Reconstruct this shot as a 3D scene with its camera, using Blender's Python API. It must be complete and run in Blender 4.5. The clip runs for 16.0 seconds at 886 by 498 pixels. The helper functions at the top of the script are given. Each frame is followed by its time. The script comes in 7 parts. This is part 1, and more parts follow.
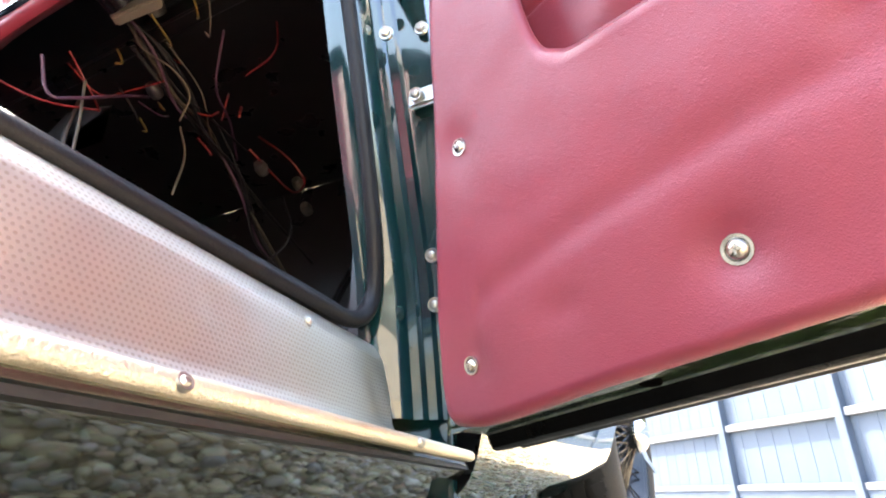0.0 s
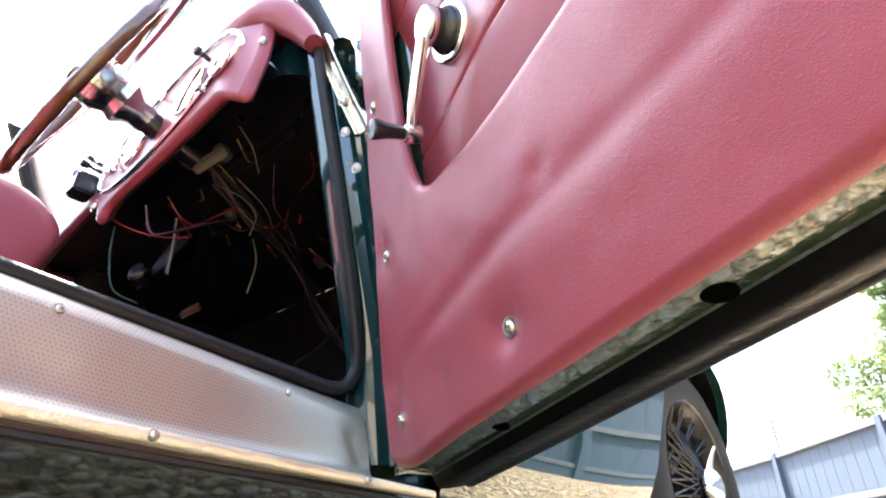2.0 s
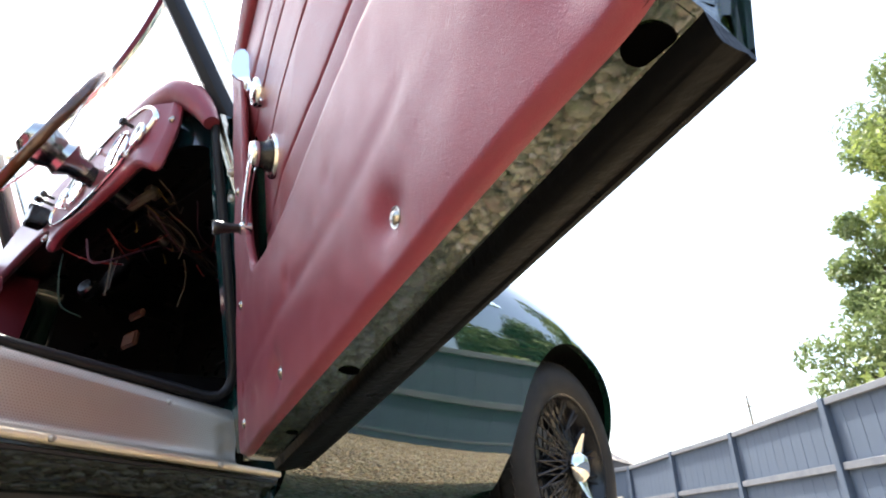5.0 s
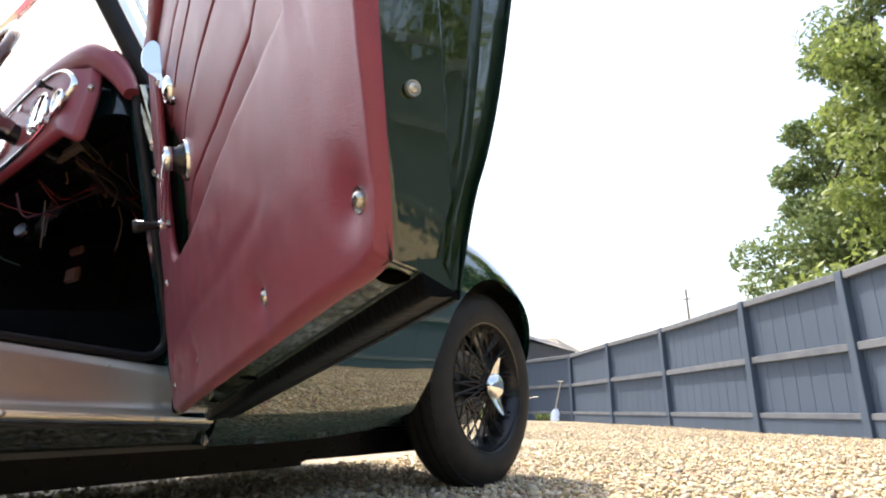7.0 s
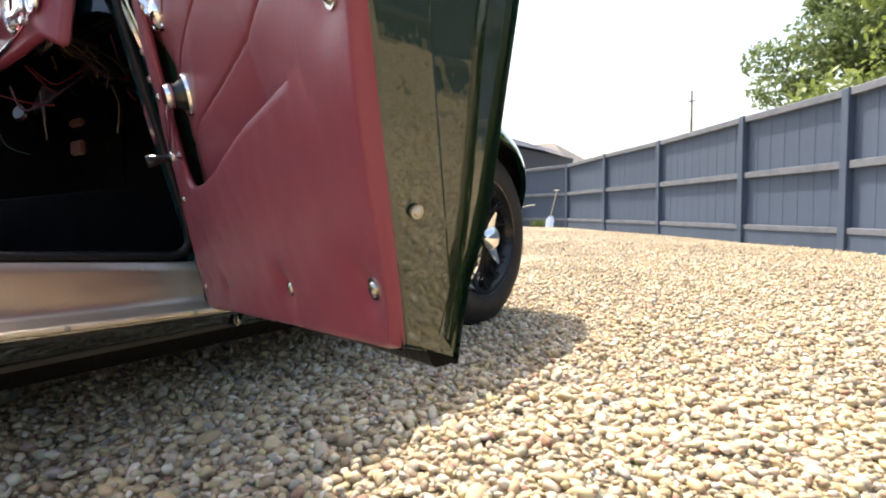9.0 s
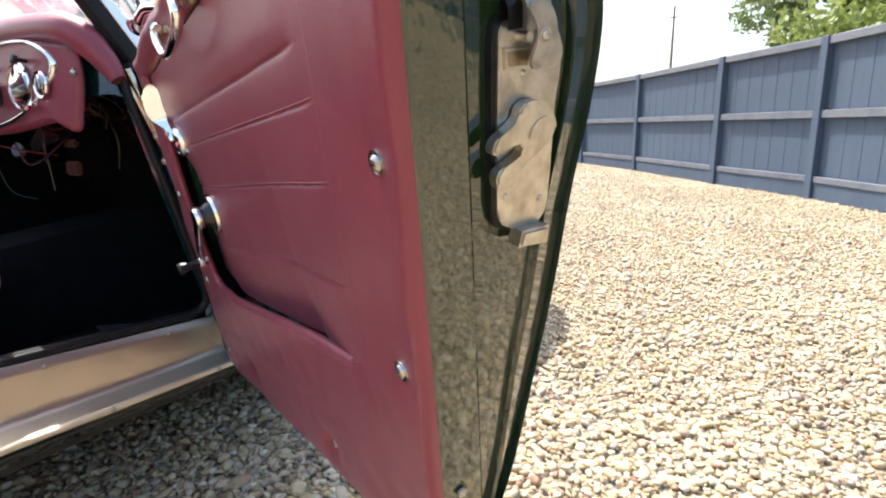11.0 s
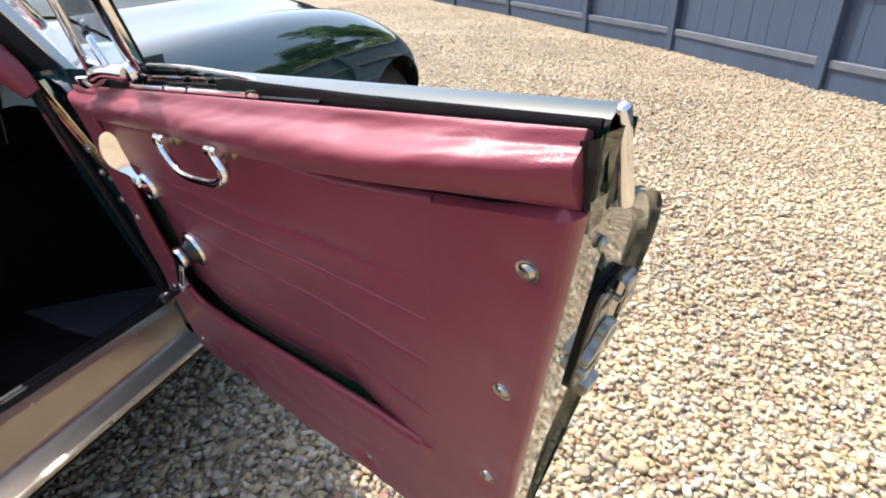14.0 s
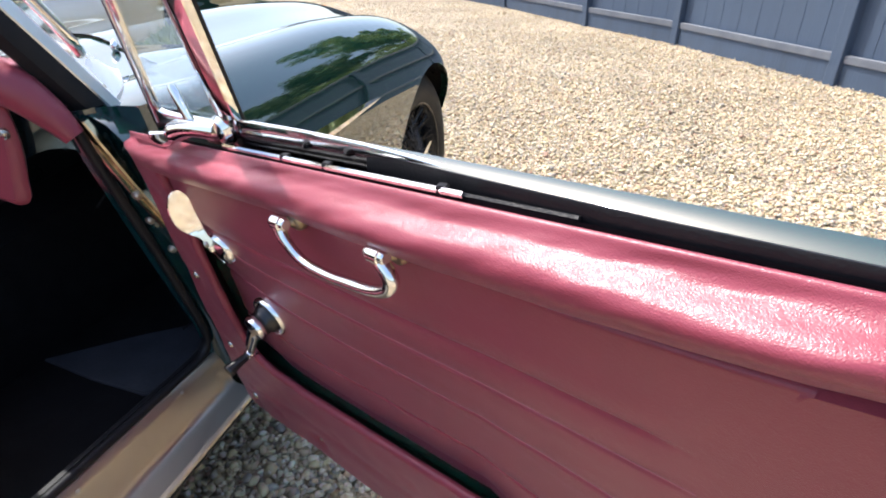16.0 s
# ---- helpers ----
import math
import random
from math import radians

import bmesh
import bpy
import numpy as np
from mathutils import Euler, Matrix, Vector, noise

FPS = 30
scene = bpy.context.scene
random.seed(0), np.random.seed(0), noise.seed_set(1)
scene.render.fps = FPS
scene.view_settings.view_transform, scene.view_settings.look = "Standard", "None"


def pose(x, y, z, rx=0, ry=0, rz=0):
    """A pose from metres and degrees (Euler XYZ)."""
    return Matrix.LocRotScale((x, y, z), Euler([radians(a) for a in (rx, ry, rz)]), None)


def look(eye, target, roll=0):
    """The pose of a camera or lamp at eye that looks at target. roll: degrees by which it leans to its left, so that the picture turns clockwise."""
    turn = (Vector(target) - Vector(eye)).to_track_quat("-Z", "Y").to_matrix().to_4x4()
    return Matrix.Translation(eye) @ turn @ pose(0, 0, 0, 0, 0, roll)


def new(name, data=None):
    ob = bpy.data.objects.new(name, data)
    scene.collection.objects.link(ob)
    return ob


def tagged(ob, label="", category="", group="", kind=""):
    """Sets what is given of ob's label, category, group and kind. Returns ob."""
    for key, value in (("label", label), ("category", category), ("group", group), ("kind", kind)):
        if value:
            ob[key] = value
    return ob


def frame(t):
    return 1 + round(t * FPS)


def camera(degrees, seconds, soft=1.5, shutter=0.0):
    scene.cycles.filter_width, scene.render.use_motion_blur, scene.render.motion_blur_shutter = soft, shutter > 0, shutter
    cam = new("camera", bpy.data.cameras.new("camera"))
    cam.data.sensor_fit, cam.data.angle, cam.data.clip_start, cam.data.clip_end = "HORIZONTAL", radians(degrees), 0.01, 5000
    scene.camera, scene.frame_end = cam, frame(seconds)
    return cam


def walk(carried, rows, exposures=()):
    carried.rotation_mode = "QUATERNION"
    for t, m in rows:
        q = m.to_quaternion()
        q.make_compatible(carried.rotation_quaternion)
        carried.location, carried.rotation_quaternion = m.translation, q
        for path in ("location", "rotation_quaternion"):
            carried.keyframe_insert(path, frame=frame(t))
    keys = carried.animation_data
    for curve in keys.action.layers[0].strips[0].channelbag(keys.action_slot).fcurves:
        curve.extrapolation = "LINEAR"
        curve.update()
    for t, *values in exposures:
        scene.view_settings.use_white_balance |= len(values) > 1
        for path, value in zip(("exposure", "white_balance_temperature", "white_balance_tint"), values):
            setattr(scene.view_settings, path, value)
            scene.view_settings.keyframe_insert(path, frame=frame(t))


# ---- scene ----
cam = camera(76.5, 16.0, soft=2.0)
PATH = [
    (0, (-0.0117, 0.0644, 0.198), (-0.8361, 1.7043, 0.993), -0.8),
    (0.5, (0.0609, 0.0303, 0.152), (-0.8312, 1.5264, 1.135), -1.0),
    (1, (0.1392, 0.052, 0.148), (-0.9292, 1.4309, 1.127), 0.2),
    (1.5, (0.1724, 0.0521, 0.159), (-0.933, 1.3945, 1.146), -0.3),
    (2, (0.2287, 0.0433, 0.157), (-0.9033, 1.3676, 1.139), -0.1),
    (2.5, (0.2913, 0.0334, 0.152), (-0.8486, 1.3556, 1.128), -0.1),
    (3, (0.3621, 0.0212, 0.147), (-0.7845, 1.3431, 1.117), -0.1),
    (3.5, (0.4362, 0.0154, 0.146), (-0.7107, 1.344, 1.104), -0.1),
    (4, (0.4925, 0.0089, 0.137), (-0.653, 1.3451, 1.086), 0.1),
    (6.5, (0.7083, -0.0567, 0.206), (-0.3991, 1.4584, 0.896), -0.0),
    (7, (0.7558, -0.0784, 0.249), (-0.3539, 1.4903, 0.801), 0.1),
    (7.5, (0.7924, -0.097, 0.287), (-0.3368, 1.4986, 0.713), 0.1),
    (8, (0.816, -0.1148, 0.33), (-0.3472, 1.4906, 0.592), 0.0),
    (8.5, (0.8126, -0.1315, 0.373), (-0.3661, 1.4835, 0.412), -0.0),
    (11, (0.8017, -0.2313, 0.745), (-0.2596, 1.411, 0.323), -0.6),
    (11.5, (0.8027, -0.2353, 0.829), (-0.2245, 1.4157, 0.363), -0.8),
    (12, (0.7961, -0.2584, 0.915), (-0.1822, 1.4116, 0.41), -0.9),
    (12.5, (0.7803, -0.2855, 0.978), (-0.1371, 1.4024, 0.421), -0.9),
    (13, (0.7402, -0.302, 1.025), (-0.0572, 1.3861, 0.308), -1.0),
    (13.5, (0.6952, -0.3075, 1.042), (0.0288, 1.3548, 0.152), -0.9),
    (14, (0.6486, -0.2956, 1.041), (0.0527, 1.3612, 0.092), -1.0),
    (14.5, (0.6066, -0.2755, 1.05), (0.0371, 1.3811, 0.084), -1.1),
    (15, (0.5586, -0.2529, 1.06), (-0.0032, 1.4022, 0.089), -1.3),
    (15.5, (0.4979, -0.234, 1.068), (-0.0569, 1.4228, 0.093), -1.3),
    (16, (0.4268, -0.2048, 1.076), (-0.1208, 1.4514, 0.098), -1.1),
]
walk(cam, [(t, look(eye, target, roll)) for t, eye, target, roll in PATH], [(0, 3.79, 6470, 10), (0.5, 3.62, 6370, 10), (1, 3.4, 6320, 10), (1.5, 3.29, 6320, 10), (3.5, 2.53, 6370, 10), (4, 2.32, 6370, 10), (6.5, 1.64, 6630, 10), (7, 1.51, 6680, 10), (8.5, 1.43, 6730, 11), (11, 1.52, 6280, 11), (12.5, 1.32, 6030, 12), (13.5, 1.08, 6130, 12), (14.5, 1.12, 6080, 12), (16, 1.25, 5980, 12)])

# ---- light ----
SUN = Vector((-0.455, 0.182, 0.872)).normalized()
world = bpy.data.worlds.new("sky")
scene.world = world
world.use_nodes = True
wn = world.node_tree
sky = wn.nodes.new("ShaderNodeTexSky")
sky.sky_type, sky.sun_disc = "NISHITA", False
sky.sun_elevation, sky.sun_rotation = math.asin(SUN.z), math.atan2(SUN.x, SUN.y)
sky.dust_density, sky.air_density, sky.ozone_density = 4.4, 1.3, 0.5
bg = wn.nodes["Background"]
bg.inputs["Strength"].default_value = 0.15
wn.links.new(sky.outputs[0], bg.inputs[0])
sun = new("sun", bpy.data.lights.new("sun", "SUN"))
sun.data.energy, sun.data.angle, sun.data.color = 3.4, radians(0.5), (1.0, 0.94, 0.83)
sun.matrix_world = look(SUN * 50, (0, 0, 0))

# ---- materials ----


def mat(name, color, rough=0.5, metal=0.0, var=0.0, scale=20.0, bump=0.0, bscale=200.0, coat=0.0, color2=None, stretch=(1, 1, 1),
        rvar=0.0, island=0.0, obrand=0.0, fine=0.0, ior=1.5, coat_ior=1.5):
    """A procedural surface: base colour with broad stains (var, scale), fine grain in relief (bump, bscale) and a changing gloss."""
    m = bpy.data.materials.new(name)
    m.use_nodes = True
    t = m.node_tree
    b = t.nodes["Principled BSDF"]
    b.inputs["Roughness"].default_value, b.inputs["Metallic"].default_value = rough, metal
    b.inputs["Coat Weight"].default_value, b.inputs["Coat Roughness"].default_value, b.inputs["Coat IOR"].default_value = coat, 0.03, coat_ior
    b.inputs["IOR"].default_value = ior
    c2 = color2 or tuple(c * 0.55 for c in color)
    tc = t.nodes.new("ShaderNodeTexCoord")
    mp = t.nodes.new("ShaderNodeMapping")
    mp.inputs["Scale"].default_value = stretch
    t.links.new(tc.outputs["Object"], mp.inputs[0])

    def noisy(s, detail=5.0):
        n = t.nodes.new("ShaderNodeTexNoise")
        n.inputs["Scale"].default_value, n.inputs["Detail"].default_value = s, detail
        t.links.new(mp.outputs[0], n.inputs["Vector"])
        return n.outputs["Fac"]

    def mix(fac, a, c):
        x = t.nodes.new("ShaderNodeMix")
        x.data_type = "RGBA"
        for v, k in ((fac, 0), (a, 6), (c, 7)):
            if hasattr(v, "is_linked"):
                t.links.new(v, x.inputs[k])
            else:
                x.inputs[k].default_value = (*v, 1) if isinstance(v, tuple) else v
        return x.outputs[2]

    def math_(op, a, c):
        x = t.nodes.new("ShaderNodeMath")
        x.operation = op
        for v, k in ((a, 0), (c, 1)):
            if hasattr(v, "is_linked"):
                t.links.new(v, x.inputs[k])
            else:
                x.inputs[k].default_value = v
        return x.outputs[0]
    out = tuple(color)
    if var:
        r = t.nodes.new("ShaderNodeMapRange")
        r.inputs[1].default_value, r.inputs[2].default_value, r.inputs[3].default_value, r.inputs[4].default_value = 0.35, 0.7, 0.0, var
        t.links.new(noisy(scale), r.inputs[0])
        out = mix(r.outputs[0], out, c2)
    if fine:
        out = mix(math_("MULTIPLY", noisy(bscale, 2.0), fine), out, c2)
    if island or obrand:
        if island:
            src = t.nodes.new("ShaderNodeNewGeometry").outputs["Random Per Island"]
        else:
            src = t.nodes.new("ShaderNodeObjectInfo").outputs["Random"]
        out = mix(math_("MULTIPLY", src, island or obrand), out, c2)
    if isinstance(out, tuple):
        b.inputs["Base Color"].default_value = (*out, 1)
    else:
        t.links.new(out, b.inputs["Base Color"])
    if rvar:
        t.links.new(math_("ADD", math_("MULTIPLY", noisy(scale * 2.3), rvar), rough - rvar / 2), b.inputs["Roughness"])
    if bump:
        bn = t.nodes.new("ShaderNodeBump")
        bn.inputs["Strength"].default_value, bn.inputs["Distance"].default_value = 1.0, bump
        t.links.new(noisy(bscale, 3.0), bn.inputs["Height"])
        t.links.new(bn.outputs[0], b.inputs["Normal"])
    return m


def leather(name, color, dark):
    """Grained hide: cells of a millimetre or two, soft creases, worn lighter places."""
    m = mat(name, color, 0.42, var=0.35, scale=9, color2=dark, rvar=0.12)
    t = m.node_tree
    b = t.nodes["Principled BSDF"]
    b.inputs["Specular IOR Level"].default_value = 0.16
    b.inputs["Coat Weight"].default_value, b.inputs["Coat Roughness"].default_value = 0.72, 0.32
    b.inputs["Coat IOR"].default_value = 1.42
    b.inputs["Sheen Weight"].default_value, b.inputs["Sheen Roughness"].default_value = 0.06, 0.45
    b.inputs["Sheen Tint"].default_value = (1.0, 0.84, 0.9, 1)
    tc = t.nodes.new("ShaderNodeTexCoord")
    wob = t.nodes.new("ShaderNodeTexNoise")
    wob.inputs["Scale"].default_value = 60
    v = t.nodes.new("ShaderNodeTexVoronoi")
    v.feature, v.inputs["Scale"].default_value = "DISTANCE_TO_EDGE", 620
    n = t.nodes.new("ShaderNodeTexNoise")
    n.inputs["Scale"].default_value, n.inputs["Detail"].default_value = 26, 6
    mx = t.nodes.new("ShaderNodeVectorMath")
    mx.operation = "MULTIPLY_ADD"
    mx.inputs[1].default_value = (0.01, 0.01, 0.01)
    t.links.new(tc.outputs["Object"], wob.inputs["Vector"])
    t.links.new(wob.outputs["Color"], mx.inputs[0])
    t.links.new(tc.outputs["Object"], mx.inputs[2])
    t.links.new(mx.outputs[0], v.inputs["Vector"])
    t.links.new(tc.outputs["Object"], n.inputs["Vector"])
    b1 = t.nodes.new("ShaderNodeBump")
    b1.inputs["Strength"].default_value, b1.inputs["Distance"].default_value = 0.38, 0.0006
    b2 = t.nodes.new("ShaderNodeBump")
    b2.inputs["Strength"].default_value, b2.inputs["Distance"].default_value = 0.12, 0.0006
    t.links.new(v.outputs["Distance"], b1.inputs["Height"])
    t.links.new(n.outputs["Fac"], b2.inputs["Height"])
    cr = t.nodes.new("ShaderNodeTexNoise")
    cr.noise_type = "RIDGED_MULTIFRACTAL"
    cr.inputs["Scale"].default_value, cr.inputs["Detail"].default_value, cr.inputs["Distortion"].default_value = 130, 3, 0.9
    t.links.new(tc.outputs["Object"], cr.inputs["Vector"])
    b3 = t.nodes.new("ShaderNodeBump")
    b3.invert = True
    b3.inputs["Strength"].default_value, b3.inputs["Distance"].default_value = 0.24, 0.0006
    t.links.new(cr.outputs["Fac"], b3.inputs["Height"])
    t.links.new(b2.outputs[0], b3.inputs["Normal"])
    t.links.new(b3.outputs[0], b1.inputs["Normal"])
    t.links.new(b1.outputs[0], b.inputs["Normal"])
    t.links.new(b1.outputs[0], b.inputs["Coat Normal"])
    return m


def perforated(name):
    """Bright aluminium tread with rows of small round dimples, brushed and a little scuffed."""
    m = mat(name, (0.56, 0.51, 0.43), 0.42, 0.94, var=0.6, scale=7, color2=(0.44, 0.4, 0.34), rvar=0.2)
    t = m.node_tree
    b = t.nodes["Principled BSDF"]
    tc = t.nodes.new("ShaderNodeTexCoord")
    sep = t.nodes.new("ShaderNodeSeparateXYZ")
    t.links.new(tc.outputs["UV"], sep.inputs[0])

    def node(op, a, c=0.0):
        x = t.nodes.new("ShaderNodeMath")
        x.operation = op
        for v, k in ((a, 0), (c, 1)):
            if hasattr(v, "is_linked"):
                t.links.new(v, x.inputs[k])
            else:
                x.inputs[k].default_value = v
        return x.outputs[0]
    u, v = node("DIVIDE", sep.outputs[0], 0.004), node("DIVIDE", sep.outputs[1], 0.0035)
    odd = node("MULTIPLY", node("MODULO", node("FLOOR", v), 2.0), 0.5)
    fu = node("SUBTRACT", node("FRACT", node("ADD", u, odd)), 0.5)
    fv = node("SUBTRACT", node("FRACT", v), 0.5)
    r = node("SQRT", node("ADD", node("MULTIPLY", fu, fu), node("MULTIPLY", fv, fv)))
    ss = t.nodes.new("ShaderNodeMapRange")
    ss.interpolation_type = "SMOOTHSTEP"
    ss.inputs[1].default_value, ss.inputs[2].default_value = 0.2, 0.34
    t.links.new(r, ss.inputs[0])
    bn = t.nodes.new("ShaderNodeBump")
    bn.inputs["Strength"].default_value, bn.inputs["Distance"].default_value = 0.25, 0.0005
    t.links.new(ss.outputs[0], bn.inputs["Height"])
    t.links.new(bn.outputs[0], b.inputs["Normal"])
    old = b.inputs["Base Color"].links[0].from_socket
    mx = t.nodes.new("ShaderNodeMix")
    mx.data_type = "RGBA"
    t.links.new(ss.outputs[0], mx.inputs[0])
    mx.inputs[6].default_value = (0.42, 0.36, 0.29, 1)
    t.links.new(old, mx.inputs[7])
    t.links.new(mx.outputs[2], b.inputs["Base Color"])
    return m


def glass(name, tint=(0.95, 0.98, 0.97), ior=1.1):
    m = bpy.data.materials.new(name)
    m.use_nodes = True
    b = m.node_tree.nodes["Principled BSDF"]
    b.inputs["Base Color"].default_value = (*tint, 1)
    b.inputs["Transmission Weight"].default_value, b.inputs["Roughness"].default_value, b.inputs["IOR"].default_value = 1.0, 0.0, ior
    return m


def stones(name, scale=0.0):
    """Washed flint gravel: cream, buff, tan, grey and a few red-brown stones. scale 0: a colour for each loose stone."""
    m = mat(name, (0.5, 0.42, 0.3), 0.7, bump=0.0006 if not scale else 0.0, bscale=260)
    t = m.node_tree
    b = t.nodes["Principled BSDF"]
    ramp = t.nodes.new("ShaderNodeValToRGB")
    ramp.color_ramp.interpolation = "CONSTANT"
    cols = [(0.0, (0.65, 0.52, 0.322)), (0.16, (0.499, 0.379, 0.224)), (0.3, (0.742, 0.633, 0.447)), (0.44, (0.46, 0.35, 0.215)), (0.54, (0.58, 0.486, 0.354)),
            (0.66, (0.39, 0.305, 0.21)), (0.72, (0.661, 0.508, 0.281)), (0.82, (0.464, 0.418, 0.343)), (0.88, (0.38, 0.22, 0.145)), (0.91, (0.835, 0.746, 0.582)), (0.97, (0.33, 0.28, 0.23))]
    while len(ramp.color_ramp.elements) < len(cols):
        ramp.color_ramp.elements.new(0.5)
    for e, (p, c) in zip(ramp.color_ramp.elements, cols):
        e.position, e.color = p, (*c, 1)
    tc = t.nodes.new("ShaderNodeTexCoord")
    if not scale:
        g = t.nodes.new("ShaderNodeNewGeometry")
        t.links.new(g.outputs["Random Per Island"], ramp.inputs[0])
    else:
        wob = t.nodes.new("ShaderNodeTexNoise")
        wob.inputs["Scale"].default_value = scale * 0.8
        ma = t.nodes.new("ShaderNodeVectorMath")
        ma.operation = "MULTIPLY_ADD"
        ma.inputs[1].default_value = (0.012, 0.012, 0.0)
        v = t.nodes.new("ShaderNodeTexVoronoi")
        v.inputs["Scale"].default_value = scale
        t.links.new(tc.outputs["Object"], wob.inputs["Vector"])
        t.links.new(wob.outputs["Color"], ma.inputs[0])
        t.links.new(tc.outputs["Object"], ma.inputs[2])
        t.links.new(ma.outputs[0], v.inputs["Vector"])
        s = t.nodes.new("ShaderNodeSeparateColor")
        t.links.new(v.outputs["Color"], s.inputs[0])
        t.links.new(s.outputs[0], ramp.inputs[0])
        bn = t.nodes.new("ShaderNodeBump")
        bn.invert = True
        bn.inputs["Strength"].default_value, bn.inputs["Distance"].default_value = 1.0, 0.03
        t.links.new(v.outputs["Distance"], bn.inputs["Height"])
        t.links.new(bn.outputs[0], b.inputs["Normal"])
    n = t.nodes.new("ShaderNodeTexNoise")
    n.inputs["Scale"].default_value, n.inputs["Detail"].default_value = 90, 4
    t.links.new(tc.outputs["Object"], n.inputs["Vector"])
    mx = t.nodes.new("ShaderNodeMix")
    mx.data_type, mx.blend_type = "RGBA", "MULTIPLY"
    mx.inputs[0].default_value = 0.5
    t.links.new(ramp.outputs[0], mx.inputs[6])
    t.links.new(n.outputs["Color"], mx.inputs[7])
    big = t.nodes.new("ShaderNodeTexNoise")
    big.inputs["Scale"].default_value, big.inputs["Detail"].default_value = 0.9, 5
    t.links.new(tc.outputs["Object"], big.inputs["Vector"])
    # ground sheet is darkened to stand for the shade between loose stones
    mr = t.nodes.new("ShaderNodeMapRange")
    mr.inputs[1].default_value, mr.inputs[2].default_value, mr.inputs[3].default_value, mr.inputs[4].default_value = 0.35, 0.7, 0.87 if not scale else 0.74, 1.12 if not scale else 0.98
    t.links.new(big.outputs["Fac"], mr.inputs[0])
    m2 = t.nodes.new("ShaderNodeVectorMath")
    m2.operation = "SCALE"
    t.links.new(mx.outputs[2], m2.inputs[0])
    t.links.new(mr.outputs[0], m2.inputs["Scale"])
    t.links.new(m2.outputs[0], b.inputs["Base Color"])
    return m


PAINT = mat("green_car_paint", (0.004, 0.026, 0.017), 0.03, var=0.2, scale=3, color2=(0.003, 0.018, 0.012), ior=1.5, coat=1.0, coat_ior=1.8)
UNDER = mat("black_underseal", (0.002, 0.0022, 0.0026), 0.3, var=0.5, scale=14, color2=(0.004, 0.0036, 0.0032), ior=1.16, bump=0.0008, bscale=120, rvar=0.2)
LEATHER = leather("red_leather", (0.222, 0.036, 0.055), (0.182, 0.028, 0.044))
THREAD = mat("pink_thread", (0.36, 0.13, 0.15), 0.6)
CHIPPED = mat("chipped_underseal", (0.006, 0.006, 0.0055), 0.5, var=1.0, scale=22, color2=(0.022, 0.02, 0.017), stretch=(1, 0.4, 1), bump=0.001, bscale=150)
# blue-white base holds the sky's brightness for pillar face and cowl
SATIN = mat("sky_pale_satin_metal", (0.9, 0.93, 0.97), 0.4, 1.0, rvar=0.1, scale=20)
CHROME = mat("chrome", (0.86, 0.85, 0.83), 0.06, 1.0, rvar=0.06, scale=30)
DULLCHROME = mat("worn_chrome", (0.5, 0.5, 0.49), 0.2, 1.0, var=0.5, scale=50, color2=(0.3, 0.29, 0.27), rvar=0.15)
BRASS = mat("tarnished_plating", (0.42, 0.34, 0.23), 0.36, 1.0, var=0.8, scale=60, color2=(0.2, 0.14, 0.09), rvar=0.2)
PLATED = mat("gold_tinged_plating", (0.72, 0.62, 0.46), 0.17, 1.0, var=0.8, scale=45, color2=(0.4, 0.32, 0.22), rvar=0.2)
STEEL = mat("zinc_plated_steel", (0.56, 0.54, 0.48), 0.36, 1.0, var=0.8, scale=70, color2=(0.3, 0.27, 0.22), rvar=0.25, bump=0.0005, bscale=160)
# less glossy copy of the car paint, gravel's reflection put into its olive base
SHUTPAINT = mat("shut_face_paint_gravel_tint", (0.012, 0.024, 0.009), 0.04, var=0.3, scale=6, color2=(0.016, 0.025, 0.008), ior=1.45, coat=1.0, coat_ior=1.56, bump=0.003, bscale=38, stretch=(1, 1, 0.5))
HOLEBLACK = mat("hole_shade_black", (0.001, 0.001, 0.001), 0.9, var=0.3, scale=40, ior=1.05)
ALLOY = mat("aluminium_edging", (0.84, 0.76, 0.6), 0.55, 1.0, var=0.5, scale=25, color2=(0.6, 0.52, 0.4), bump=0.0012, bscale=420, rvar=0.2)
TREAD = perforated("perforated_aluminium")
# road dust and the gravel's olive reflection both go into this base colour
SILLPAINT = mat("sill_paint_dust_and_gravel_tint", (0.012, 0.017, 0.01), 0.1, var=0.7, scale=9, color2=(0.02, 0.019, 0.012), stretch=(1, 0.3, 1), rvar=0.1, ior=1.6, coat=1.0, coat_ior=1.9)
RUBBER = mat("black_rubber", (0.009, 0.009, 0.011), 0.42, var=0.5, scale=30, color2=(0.018, 0.017, 0.017), bump=0.0004, bscale=400, ior=1.3)
TYRE = mat("tyre_rubber", (0.014, 0.0135, 0.013), 0.62, var=0.6, scale=18, color2=(0.03, 0.027, 0.023), ior=1.35, bump=0.0006, bscale=300)
BLACK = mat("black_plastic", (0.012, 0.012, 0.013), 0.25, var=0.3, scale=20)
MATT = mat("black_carpet_and_gap_shade", (0.008, 0.008, 0.0095), 0.95, ior=1.2, var=0.6, scale=25, color2=(0.014, 0.014, 0.016), bump=0.003, bscale=500)
PANEL = mat("black_painted_panel", (0.008, 0.008, 0.009), 0.3, var=0.5, scale=8, color2=(0.014, 0.013, 0.012), rvar=0.2)
GLASS = glass("window_glass")
DOORGLASS = glass("door_glass", (0.6, 0.66, 0.64), 1.85)
DIAL = mat("dial_face", (0.012, 0.012, 0.012), 0.3, var=0.2, scale=60)
